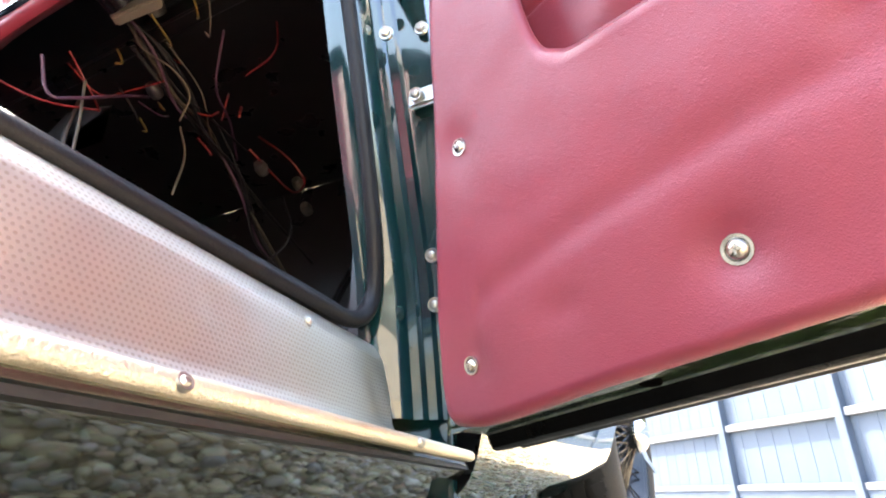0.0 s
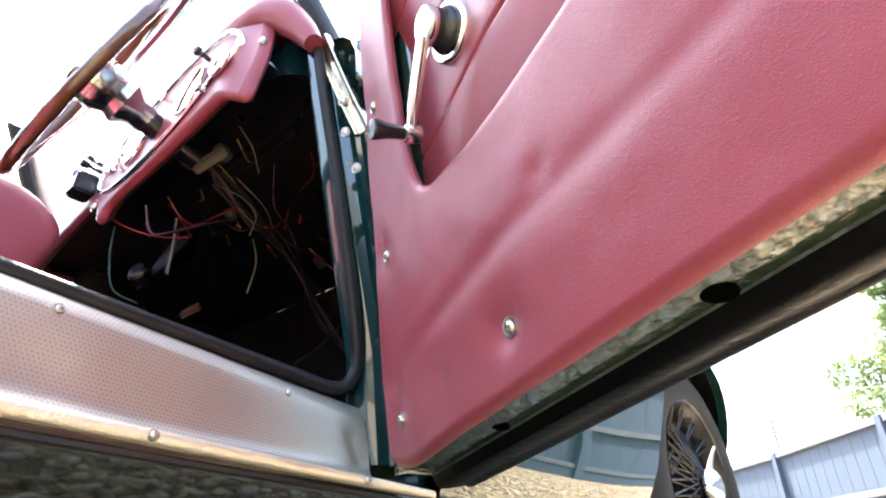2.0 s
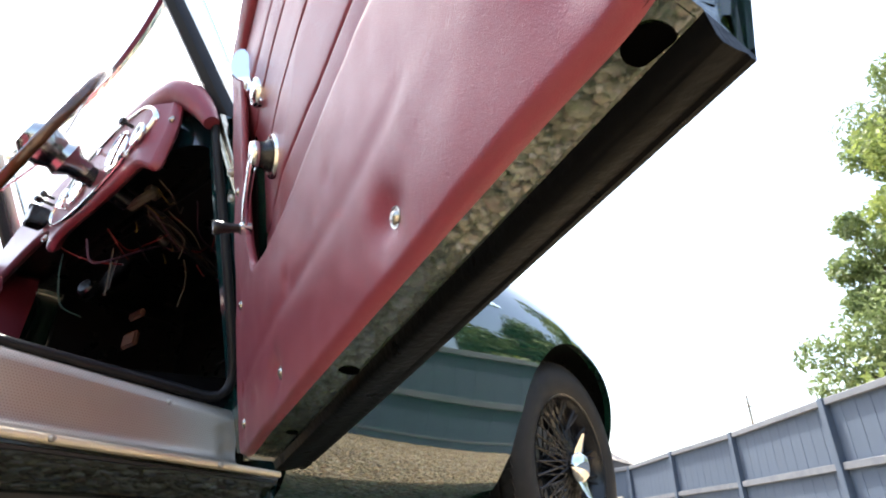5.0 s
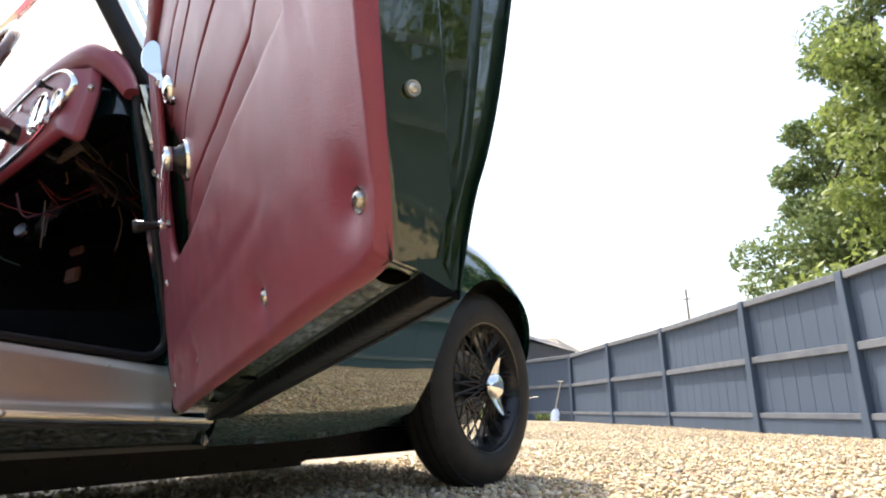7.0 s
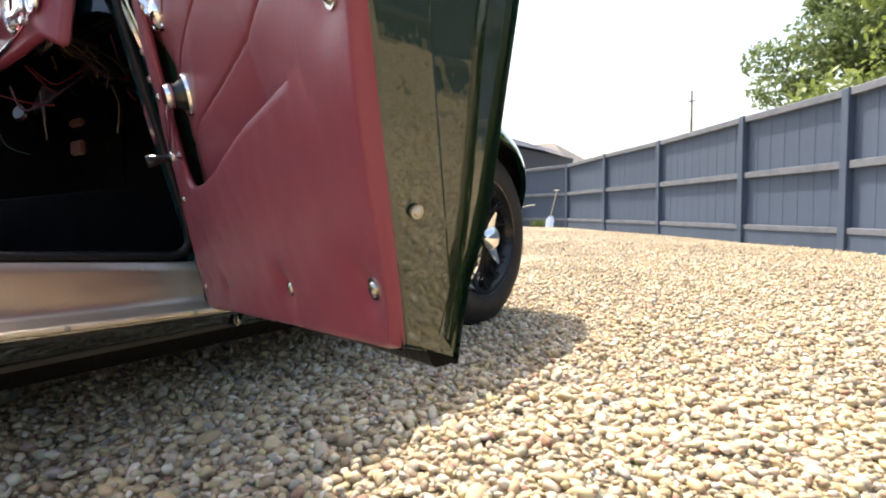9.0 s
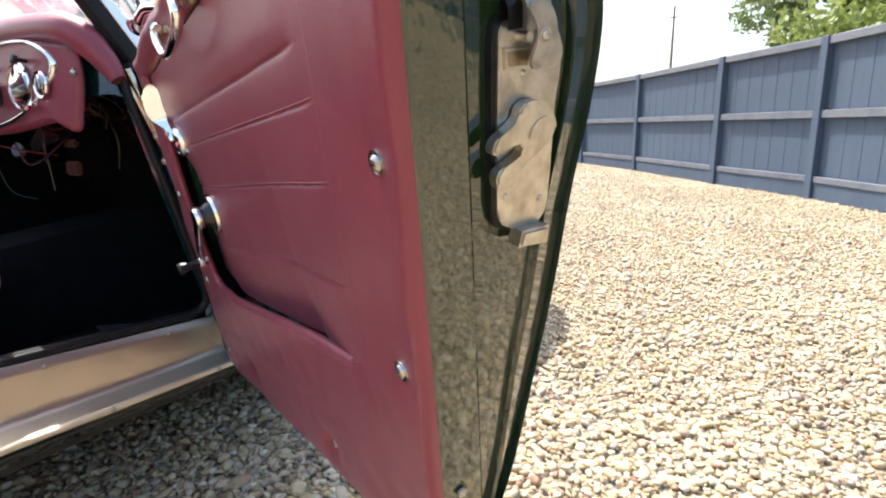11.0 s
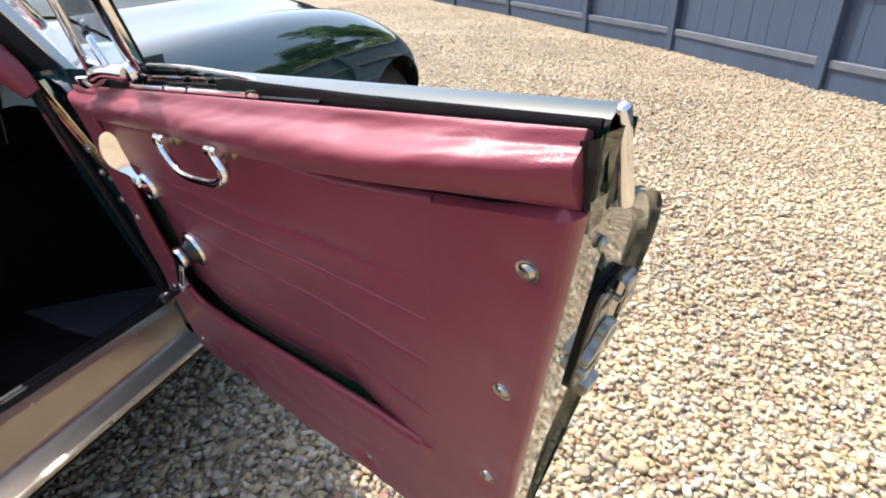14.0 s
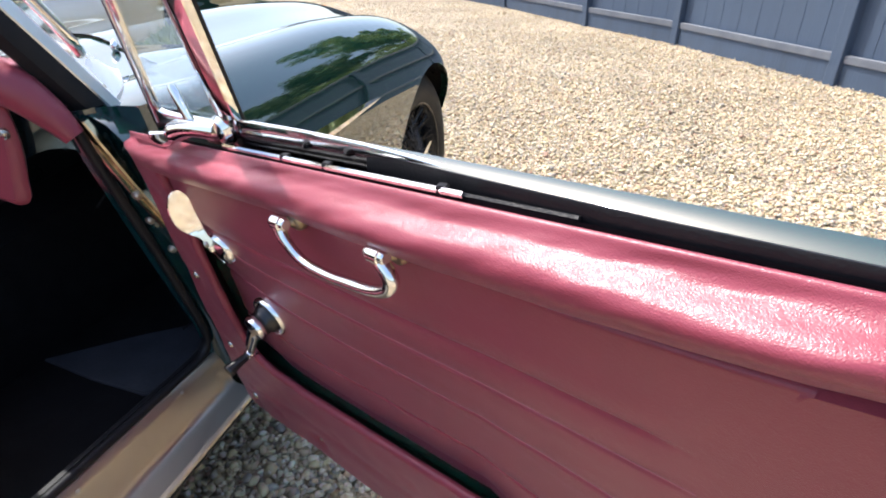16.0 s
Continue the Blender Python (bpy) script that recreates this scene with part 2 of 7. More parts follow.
WHITE = mat("white_enamel", (0.75, 0.74, 0.7), 0.4, var=0.2, scale=30)
WOOD = mat("wood_rim", (0.1, 0.042, 0.02), 0.15, var=0.6, scale=14, color2=(0.045, 0.02, 0.011), stretch=(1, 1, 6), coat=0.6)
RED = mat("red_wire", (0.2, 0.014, 0.014), 0.45)
CREAM = mat("cream_wire", (0.1, 0.085, 0.06), 0.5)
PALE = mat("pale_weathered_plastic", (0.34, 0.31, 0.25), 0.55, var=0.3, scale=12)
LOOMTAPE = mat("loom_tape", (0.02, 0.017, 0.013), 0.6, var=0.8, scale=120, color2=(0.07, 0.055, 0.025))
# car paint copied for the hinge post, sky's teal reflection put into its colour
POSTPAINT = mat("sky_tinted_dark_green_paint", (0.003, 0.024, 0.027), 0.12, coat=0.8, coat_ior=1.7, var=0.5, scale=30, color2=(0.007, 0.026, 0.029), stretch=(1, 1, 0.15), rvar=0.12, bump=0.0006, bscale=30)
PURPLE = mat("purple_wire", (0.08, 0.035, 0.065), 0.5)
GREENW = mat("green_wire", (0.012, 0.05, 0.036), 0.5)
BRACKET = mat("dull_grey_bracket", (0.16, 0.17, 0.18), 0.4, 0.8, var=0.6, scale=40)
YELLOW = mat("yellow_wire", (0.2, 0.145, 0.03), 0.5)
# the sky's blue reflection on this panel is put into its base colour
INNER = mat("gloss_panel_sky_tint", (0.003, 0.022, 0.03), 0.05, var=0.3, scale=6, coat=1.0, coat_ior=1.9)
RUST = mat("tan_leather_pad", (0.24, 0.12, 0.08), 0.6, var=0.5, scale=20)
FENCE = mat("blue_grey_fence_paint", (0.054, 0.082, 0.132), 0.7, var=0.8, scale=5, color2=(0.042, 0.06, 0.09), stretch=(1, 1, 0.12), bump=0.002, bscale=60,
            obrand=0.22, fine=0.25)
FENCETOP = mat("weathered_rail_paint", (0.13, 0.14, 0.16), 0.75, var=0.7, scale=6, color2=(0.075, 0.088, 0.115), bump=0.002, bscale=50)
GRAVEL = stones("loose_gravel")
GROUND = stones("gravel_ground", 56.0)
RENDER = mat("white_painted_wall", (0.86, 0.87, 0.88), 0.8, var=0.35, scale=1.2, color2=(0.68, 0.66, 0.62), bump=0.002, bscale=70)
SHED = mat("dark_blue_shed_paint", (0.035, 0.045, 0.075), 0.7, var=0.4, scale=2, stretch=(1, 1, 0.2), bump=0.003, bscale=30)
PLY = mat("plywood", (0.62, 0.5, 0.3), 0.7, var=0.6, scale=1.6, color2=(0.5, 0.4, 0.26), stretch=(1, 1, 0.35))
PLYUPPER = mat("darker_plywood", (0.4, 0.3, 0.14), 0.7, var=0.7, scale=2.5, color2=(0.3, 0.23, 0.12), stretch=(1, 1, 0.35))
TILE = mat("roof_tiles", (0.15, 0.135, 0.12), 0.8, var=0.6, scale=4, color2=(0.11, 0.098, 0.088), bump=0.02, bscale=14)
BRICK = mat("far_brick", (0.34, 0.2, 0.14), 0.85, var=0.5, scale=9)
CONCRETE = mat("concrete", (0.38, 0.36, 0.32), 0.85, var=0.5, scale=6, bump=0.003, bscale=60)
ORANGE = mat("orange_plastic", (0.75, 0.24, 0.02), 0.45, var=0.2, scale=10)
LEAF = mat("tree_leaves", (0.19, 0.245, 0.1), 0.55, island=0.85, color2=(0.1, 0.15, 0.055))
LEAF2 = mat("pale_tree_leaves", (0.25, 0.3, 0.085), 0.55, island=0.8, color2=(0.13, 0.19, 0.05))
for lm in (LEAF, LEAF2):
    lt = lm.node_tree
    pr = lt.nodes["Principled BSDF"]
    tl, ad = lt.nodes.new("ShaderNodeBsdfTranslucent"), lt.nodes.new("ShaderNodeMixShader")
    ad.inputs[0].default_value = 0.4
    lt.links.new(pr.inputs["Base Color"].links[0].from_socket, tl.inputs[0])
    lt.links.new(pr.outputs[0], ad.inputs[1])
    lt.links.new(tl.outputs[0], ad.inputs[2])
    lt.links.new(ad.outputs[0], lt.nodes["Material Output"].inputs[0])
BARK = mat("bark", (0.09, 0.07, 0.05), 0.9, var=0.6, scale=12, bump=0.01, bscale=30, stretch=(1, 1, 0.2))
POLEWOOD = mat("pole_wood", (0.14, 0.11, 0.08), 0.9, var=0.5, scale=4)

# ---- mesh helpers ----


def part(name, bm, material, parent=None, label="", at=None, sharp=40, uv=None):
    """Link a bmesh as one mesh object, under a thing or part if given."""
    me = bpy.data.meshes.new(name)
    bmesh.ops.recalc_face_normals(bm, faces=bm.faces)
    bm.to_mesh(me)
    bm.free()
    me.materials.append(material)
    me.polygons.foreach_set("use_smooth", [True] * len(me.polygons))
    me.set_sharp_from_angle(angle=radians(sharp))
    return put(name, me, parent, label, at)


def put(name, me, parent=None, label="", at=None):
    ob = new(name, me)
    if at is not None:
        ob.matrix_basis = at
    if parent is not None:
        ob.parent = parent
        if parent.type == "EMPTY":
            ob.matrix_parent_inverse = Matrix.Translation(-parent.location)
    if label:
        ob["label"] = label
    return ob


def thing(name, loc, label, category, group="", kind=""):
    return tagged(placed(new(name), loc), label, category, group, kind)


def placed(ob, loc):
    ob.location = loc
    return ob


def loft(bm, rows, closed=False, caps=False):
    """Quads between rows of points; closed: each row is a ring."""
    vs = [[bm.verts.new(p) for p in r] for r in rows]
    n = len(vs[0])
    for a, b in zip(vs, vs[1:]):
        for i in range(n if closed else n - 1):
            j = (i + 1) % n
            bm.faces.new((a[i], a[j], b[j], b[i]))
    if caps:
        bm.faces.new(vs[0])
        bm.faces.new(vs[-1][::-1])
    return vs


def frame_of(d):
    d = Vector(d).normalized()
    a = d.orthogonal().normalized()
    return a, d.cross(a)


def tube(bm, pts, r, n=8, flat=1.0, up=None):
    """A round rod along a line of points; r may be a list."""
    pts = [Vector(p) for p in pts]
    rs = r if isinstance(r, (list, tuple)) else [r] * len(pts)
    a = None
    rows = []
    for i, p in enumerate(pts):
        d = (pts[min(i + 1, len(pts) - 1)] - pts[max(i - 1, 0)]).normalized()
        if a is None:
            a = Vector(up) if up else d.orthogonal()
        a = (a - d * a.dot(d)).normalized()
        b = d.cross(a)
        rows.append([p + (a * math.cos(k) * flat + b * math.sin(k)) * rs[i] for k in (2 * math.pi * j / n for j in range(n))])
    loft(bm, rows, True, True)
    return bm


def spline(pts, n=8):
    """Smooth points through a few given ones."""
    P = [Vector(p) for p in pts]
    P = [P[0] * 2 - P[1]] + P + [P[-1] * 2 - P[-2]]
    out = []
    for i in range(1, len(P) - 2):
        for k in range(n):
            t = k / n
            a, b, c, d = P[i - 1:i + 3]
            out.append(0.5 * ((2 * b) + (c - a) * t + (2 * a - 5 * b + 4 * c - d) * t * t + (3 * b - a - 3 * c + d) * t ** 3))
    return out + [P[-2]]


def turned(bm, profile, c, axis, n=20, close=True):
    """A turned shape: (radius, along) pairs about an axis through c."""
    a, b = frame_of(axis)
    d = Vector(axis).normalized()
    rows = [[Vector(c) + d * z + (a * math.cos(k) + b * math.sin(k)) * max(r, 1e-4) for k in (2 * math.pi * j / n for j in range(n))] for r, z in profile]
    loft(bm, rows, True, close)
    return bm


def block(bm, lo, hi, bev=0.0, m=None, seg=2):
    """A box between two corners, its edges rounded."""
    r = bmesh.ops.create_cube(bm, size=1.0)
    vs = r["verts"]
    lo, hi = Vector(lo), Vector(hi)
    for v in vs:
        v.co = Vector((lo[i] + (hi[i] - lo[i]) * (v.co[i] + 0.5) for i in range(3)))
    if bev:
        es = list({e for v in vs for e in v.link_edges})
        o = bmesh.ops.bevel(bm, geom=es, offset=bev, segments=seg, affect="EDGES", clamp_overlap=True)
        vs = list({v for f in o["faces"] for v in f.verts} | {v for v in vs if v.is_valid})
    if m is not None:
        bmesh.ops.transform(bm, matrix=m, verts=[v for v in vs if v.is_valid])
    return bm


def prism(bm, outline, depth, m=None, bev=0.0):
    """A flat plate from an outline in the x-y plane, depth thick in z."""
    a = [bm.verts.new((x, y, 0)) for x, y in outline]
    b = [bm.verts.new((x, y, depth)) for x, y in outline]
    n = len(a)
    fs = [bm.faces.new(a[::-1]), bm.faces.new(b)] + [bm.faces.new((a[i], a[(i + 1) % n], b[(i + 1) % n], b[i])) for i in range(n)]
    vs = a + b
    if bev:
        o = bmesh.ops.bevel(bm, geom=list(fs[1].edges), offset=bev, segments=2, affect="EDGES", clamp_overlap=True)
        vs = list({v for f in o["faces"] for v in f.verts} | {v for v in vs if v.is_valid})
    if m is not None:
        bmesh.ops.transform(bm, matrix=m, verts=vs)
    return bm


def smooth_ring(pts):
    """Round off an outline's corners."""
    for _ in range(2):
        n_ = len(pts)
        pts = [(lerp(pts[i][0], pts[(i + 1) % n_][0], f), lerp(pts[i][1], pts[(i + 1) % n_][1], f)) for i in range(n_) for f in (0.25, 0.75)]
    return pts


def fresh():
    return bmesh.new()


def lerp(a, b, t):
    return a + (b - a) * t


def table(x, pairs):
    return float(np.interp(x, [p[0] for p in pairs], [p[1] for p in pairs]))


def dense(pairs, n=6):
    """A smooth line through a few pairs."""
    return [(p.x, p.y) for p in spline([Vector((*q, 0)) for q in pairs], n)]


def screw_mesh(name, r, material):
    """A cross-head screw in a cup washer, head up along z."""
    bm = fresh()
    turned(bm, [(r * 1.0, -0.002), (r * 1.0, 0.0), (r * 0.93, r * 0.22), (r * 0.72, r * 0.2), (r * 0.66, r * 0.12), (r * 0.62, r * 0.24), (r * 0.45, r * 0.42),
                (r * 0.2, r * 0.5), (0.0001, r * 0.5)], (0, 0, 0), (0, 0, 1), 20)
    for k in (0.3, 0.3 + math.pi / 2):
        block(bm, (-r * 0.34, -r * 0.07, r * 0.42), (r * 0.34, r * 0.07, r * 0.53), 0, Matrix.Rotation(k, 4, "Z"))
    me = bpy.data.meshes.new(name)
    bmesh.ops.recalc_face_normals(bm, faces=bm.faces)
    bm.to_mesh(me)
    bm.free()
    me.materials.append(material)
    me.polygons.foreach_set("use_smooth", [True] * len(me.polygons))
    me.set_sharp_from_angle(angle=radians(35))
    return me


def facing(p, normal, spin=0.0):
    a, b = frame_of(normal)
    n = Vector(normal).normalized()
    m = Matrix((a, b, n)).transposed().to_4x4()
    return Matrix.Translation(p) @ m @ Matrix.Rotation(spin, 4, "Z")


NICKEL = mat("worn_nickel", (0.5, 0.47, 0.42), 0.2, 1.0, var=0.5, scale=120, color2=(0.32, 0.3, 0.26), rvar=0.15)
SCREW = screw_mesh("cup_screw", 0.0094, NICKEL)
TRIMSCREW = screw_mesh("trim_screw", 0.0078, NICKEL)
SMALL = screw_mesh("small_screw", 0.0048, STEEL)
BOLT = screw_mesh("bolt", 0.0075, STEEL)

# ---- setting: ground, fence, buildings, trees ----
bm = fresh()
bmesh.ops.create_grid(bm, x_segments=8, y_segments=8, size=300)
tagged(part("ground", bm, GROUND), "cream and buff gravel yard under the car", "ground", kind="structure")


def pebbles(area, per_m2, kind, seed, hole=None):
    """Loose angular stones over a rectangle, some lying on others, as points and triangles. kind: 0 rough lumps, 1 fuller, 2 finest."""
    rng = np.random.default_rng(seed)
    b = fresh()
    if kind == 0:
        bmesh.ops.create_cube(b, size=1.25)
        bmesh.ops.triangulate(b, faces=b.faces[:])
    else:
        bmesh.ops.create_icosphere(b, subdivisions=kind, radius=1.0)
    base = np.array([v.co[:] for v in b.verts])
    tri = np.array([[v.index for v in f.verts] for f in b.faces])
    b.free()
    x0, y0, x1, y1 = area
    n = int((x1 - x0) * (y1 - y0) * per_m2)
    p = np.stack([rng.uniform(x0, x1, n), rng.uniform(y0, y1, n)], 1)
    if hole:
        p = p[(p[:, 0] < hole[0]) | (p[:, 0] > hole[2]) | (p[:, 1] < hole[1]) | (p[:, 1] > hole[3])]
    # keep this side of the fence
    p = p[(p[:, 0] * 0.757 + p[:, 1] * 0.653) < 5.0]
    n = len(p)
    size = np.exp(rng.normal(0, 0.32, n)) * 0.0068
    ax = np.stack([size * rng.uniform(1.0, 1.55, n), size * rng.uniform(0.75, 1.1, n), size * rng.uniform(0.5, 0.9, n)], 1)
    lump = 1 + rng.normal(0, 0.16 if kind < 2 else 0.1, (n, len(base), 1))
    # a few flat faces, as if split
    cut = rng.normal(0, 1, (n, 1, 3))
    cut /= np.linalg.norm(cut, axis=2, keepdims=True)
    v = base[None] * lump
    over = np.maximum((v * cut).sum(2, keepdims=True) - rng.uniform(0.45, 0.9, (n, 1, 1)), 0)
    v = (v - cut * over) * ax[:, None, :]
    q = np.stack([rng.normal(0, 0.38, n), rng.normal(0, 0.38, n), rng.uniform(0, 6.3, n)], 1)
    cx, sx, cy, sy, cz, sz = (f(q[:, i]) for i in range(3) for f in (np.cos, np.sin))
    x, y, z = v[..., 0], v[..., 1], v[..., 2]
    y, z = y * cx[:, None] - z * sx[:, None], y * sx[:, None] + z * cx[:, None]
    x, z = x * cy[:, None] + z * sy[:, None], -x * sy[:, None] + z * cy[:, None]
    x, y = x * cz[:, None] - y * sz[:, None], x * sz[:, None] + y * cz[:, None]
    h = ax[:, 2] * rng.uniform(0.0, 0.6, n) - 0.001 + np.where(rng.uniform(0, 1, n) < 0.36, rng.uniform(0.004, 0.011, n), 0.0)
    v = np.stack([x + p[:, 0:1], y + p[:, 1:2], z + h[:, None]], 2).reshape(-1, 3)
    f = (tri[None] + (np.arange(n) * len(base))[:, None, None]).reshape(-1, 3)
    return v, f


def numpy_mesh(name, v, f, material):
    me = bpy.data.meshes.new(name)
    k = f.shape[1]
    me.vertices.add(len(v))
    me.vertices.foreach_set("co", v.astype(np.float32).ravel())
    me.loops.add(f.size)
    me.loops.foreach_set("vertex_index", f.astype(np.int32).ravel())
    me.polygons.add(len(f))
    me.polygons.foreach_set("loop_start", np.arange(0, f.size, k, dtype=np.int32))
    me.polygons.foreach_set("use_smooth", np.ones(len(f), dtype=bool))
    me.materials.append(material)
    me.update(calc_edges=True)
    me.validate()
    return me


near, middle = (-0.35, 0.2, 0.8, 1.25), (-0.6, -0.1, 2.4, 2.6)
sets = [pebbles(near, 6600, 2, 1), pebbles(middle, 6600, 1, 2, near), pebbles((-1.3, -0.1, 3.2, 4.7), 3600, 0, 5, middle), pebbles((-0.4, -1.6, 1.9, -0.1), 3600, 1, 6),
        pebbles((-4.0, 4.7, 3.0, 7.2), 1500, 0, 3), pebbles((-5.5, 7.2, 1.0, 11.0), 420, 0, 7), pebbles((3.2, -0.1, 5.0, 4.7), 1300, 0, 4)]
vv, ff, base = [], [], 0
for v, f in sets:
    vv.append(v)
    ff.append(f + base)
    base += len(v)
tagged(put("gravel", numpy_mesh("gravel", np.concatenate(vv), np.concatenate(ff), GRAVEL)), "loose cream, tan and brown pebbles of the yard", "gravel", kind="stuff")

# fence: posts along a line, then a return to the far corner
POSTS = [(8.9, -5.0), (7.5, -3.0), (6.1, -1.0), (4.75, 0.98), (3.35, 2.96), (1.94, 4.95), (0.85, 6.57), (-0.2, 7.8), (-1.67, 9.64), (-3.14, 11.22), (-4.75, 13.1),
         (-6.85, 14.2), (-7.42, 14.42)]
FH = 1.55
fence = thing("fence", (0.85, 6.57, 0), "blue-grey painted timber fence of upright boards round the yard", "fence")


def one_box(name, size, material, bev=0.004):
    b = fresh()
    block(b, (-size[0] / 2, -size[1] / 2, 0), (size[0] / 2, size[1] / 2, size[2]), bev, None, 1)
    me = bpy.data.meshes.new(name)
    b.to_mesh(me)
    b.free()
    me.materials.append(material)
    return me


POST = one_box("post", (0.1, 0.1, FH + 0.03), FENCE, 0.006)
BOARD = one_box("board", (0.122, 0.014, FH - 0.22), FENCE, 0.0015)
for i, (x, y) in enumerate(POSTS):
    d = Vector(POSTS[min(i + 1, len(POSTS) - 1)]) - Vector(POSTS[max(i - 1, 0)])
    put("post", POST, fence, at=pose(x, y, -0.01, 0, 0, math.degrees(math.atan2(d.y, d.x))))
rng = random.Random(4)
for (ax, ay), (bx, by) in zip(POSTS, POSTS[1:]):
    a, b = Vector((ax, ay)), Vector((bx, by))
    d = (b - a).normalized()
    nn = Vector((-d.y, d.x))
    if nn.dot(Vector((-0.75, -0.66))) < 0:
        nn = -nn
    ang = math.degrees(math.atan2(d.y, d.x))
    L = (b - a).length
    k = max(1, round(L / 0.112))
    for j in range(k):
        c = a + d * (L * (j + 0.5) / k) - nn * (0.03 + 0.003 * (j % 2))
        put("board", BOARD, fence, at=pose(c.x, c.y, 0.185 + rng.uniform(-0.004, 0.004), 0, 0, ang + rng.uniform(-0.3, 0.3)))
    mid = (a + b) / 2
    for nm, z, h, dep, off, mt in (("rail", 0.8, 0.075, 0.045, 0.005, FENCETOP), ("top_rail", FH - 0.06, 0.07, 0.05, 0.008, FENCETOP), ("gravel_board", 0.0, 0.18, 0.03, 0.0, FENCE),
                                   ("low_rail", 0.17, 0.06, 0.045, 0.005, FENCETOP), ("capping", FH - 0.005, 0.025, 0.085, -0.03, FENCETOP)):
        b_ = fresh()
        block(b_, (-L / 2 + 0.052, -dep / 2, 0), (L / 2 - 0.052, dep / 2, h), 0.004, None, 1)
        c = mid + nn * off
        part(nm, b_, mt, fence, at=pose(c.x, c.y, z, 0, 0, ang))

# buildings beyond the yard
shed = thing("shed", (-9.5, 15, 0), "dark blue shed with an open doorway and plywood door", "shed")
A, B = Vector((-11.9, 14.3, 0)), Vector((-7.5, 14.35, 0))
wd = (B - A).normalized()
wn_ = Vector((wd.y, -wd.x, 0))
back = -wn_ * 6


def quad_wall(outline, a, d, thick, nrm):
    """A wall from an outline (along, up), standing on a, thick away from nrm."""
    b = fresh()
    f = [b.verts.new(a + d * u + Vector((0, 0, z))) for u, z in outline]
    g = [b.verts.new(a + d * u + Vector((0, 0, z)) - nrm * thick) for u, z in outline]
    n = len(f)
    b.faces.new(f)
    b.faces.new(g[::-1])
    for i in range(n):
        b.faces.new((f[i], f[(i + 1) % n], g[(i + 1) % n], g[i]))
    return b


LW = (B - A).length
part("front_wall", quad_wall([(-1.2, 0), (-0.42, 0), (-0.42, 2.75), (0.95, 2.75), (0.95, 0), (LW, 0), (LW, 2.38), (-1.2, 4.28)], A, wd, 0.12, wn_), SHED, shed)
part("side_wall", quad_wall([(0, 0), (6, 0), (6, 2.4), (0, 2.4)], B, -wn_, 0.1, wd), SHED, shed)
part("side_wall", quad_wall([(0, 0), (6, 0), (6, 4.2), (0, 4.2)], A - wd * 1.15 - wn_ * 0.12, -wn_, 0.1, -wd), SHED, shed)
part("back_wall", quad_wall([(-1.2, 0), (LW, 0), (LW, 2.38), (-1.2, 4.28)], A + back, wd, 0.1, -wn_), SHED, shed)
b_ = fresh()
rr = [A - wd * 1.2 + Vector((0, 0, 4.4)) + wn_ * 0.15, B + wd * 0.16 + Vector((0, 0, 2.445)) + wn_ * 0.15]
loft(b_, [[rr[0], rr[1]], [rr[0] + back, rr[1] + back]])
bmesh.ops.solidify(b_, geom=b_.faces[:], thickness=0.1)
part("roof", b_, SHED, shed)
part("door_leaf", quad_wall([(0, 0.13), (1.31, 0.13), (1.31, 3.1), (0, 3.1)], A + wd * 1.03 + wn_ * 0.06, wd, 0.04, wn_), PLY, shed, "raw plywood door leaf, paler below")
# the leaf's upper half is darker and yellower
part("door_panel", quad_wall([(0.02, 1.72), (1.29, 1.72), (1.29, 3.08), (0.02, 3.08)], A + wd * 1.03 + wn_ * 0.066, wd, 0.006, wn_), PLYUPPER, shed, "darker upper plywood panel")
part("floor", quad_wall([(0.1, 0), (LW - 0.1, 0), (LW - 0.1, 0.03), (0.1, 0.03)], A - wn_ * 0.14, wd, 5.8, wn_), CONCRETE, shed)

garage = thing("garage", (-14, 11, 0), "white rendered garage wall with a pale corner trim", "building")
g0, g1 = Vector((-12.43, 13.85, 0)), Vector((-17.9, 5.55, 0))
gd = (g1 - g0).normalized()
gn = Vector((-gd.y, gd.x, 0))
if gn.x < 0:
    gn = -gn
part("wall", quad_wall([(0.12, 0), ((g1 - g0).length, 0), ((g1 - g0).length, 4.6), (0.12, 4.6)], g0, gd, 0.3, gn), RENDER, garage)
part("corner_trim", quad_wall([(0, 0), (0.12, 0), (0.12, 4.6), (0, 4.6)], g0 + gn * 0.02, gd, 0.3, gn), WHITE, garage)
b_ = fresh()
loft(b_, [[g0 + Vector((0, 0, 4.6)) + gn * 0.25, g1 + Vector((0, 0, 4.6)) + gn * 0.25], [g0 + Vector((0, 0, 6.2)) - gn * 4, g1 + Vector((0, 0, 6.2)) - gn * 4]])
bmesh.ops.solidify(b_, geom=b_.faces[:], thickness=0.12)
part("roof", b_, TILE, garage)

house = thing("house", (-14, 31, 0), "distant bungalow with a brown tiled hipped roof behind the fence", "house")
b_ = fresh()
block(b_, (-20.5, 29, 0), (-11.3, 36, 2.35))
part("wall", b_, BRICK, house)
b_ = fresh()
e = [b_.verts.new(p) for p in ((-21, 28.6, 2.3), (-10.6, 28.6, 2.3), (-10.6, 36.4, 2.3), (-21, 36.4, 2.3), (-17.2, 32.5, 4.6), (-13.8, 32.5, 4.6))]
for f in ((0, 1, 5, 4), (1, 2, 5), (2, 3, 4, 5), (3, 0, 4), (3, 2, 1, 0)):
    b_.faces.new([e[i] for i in f])
part("roof", b_, TILE, house)

pole = thing("utility_pole", (-7.2, 39, 0), "distant slim wooden utility pole", "pole")
b_ = fresh()
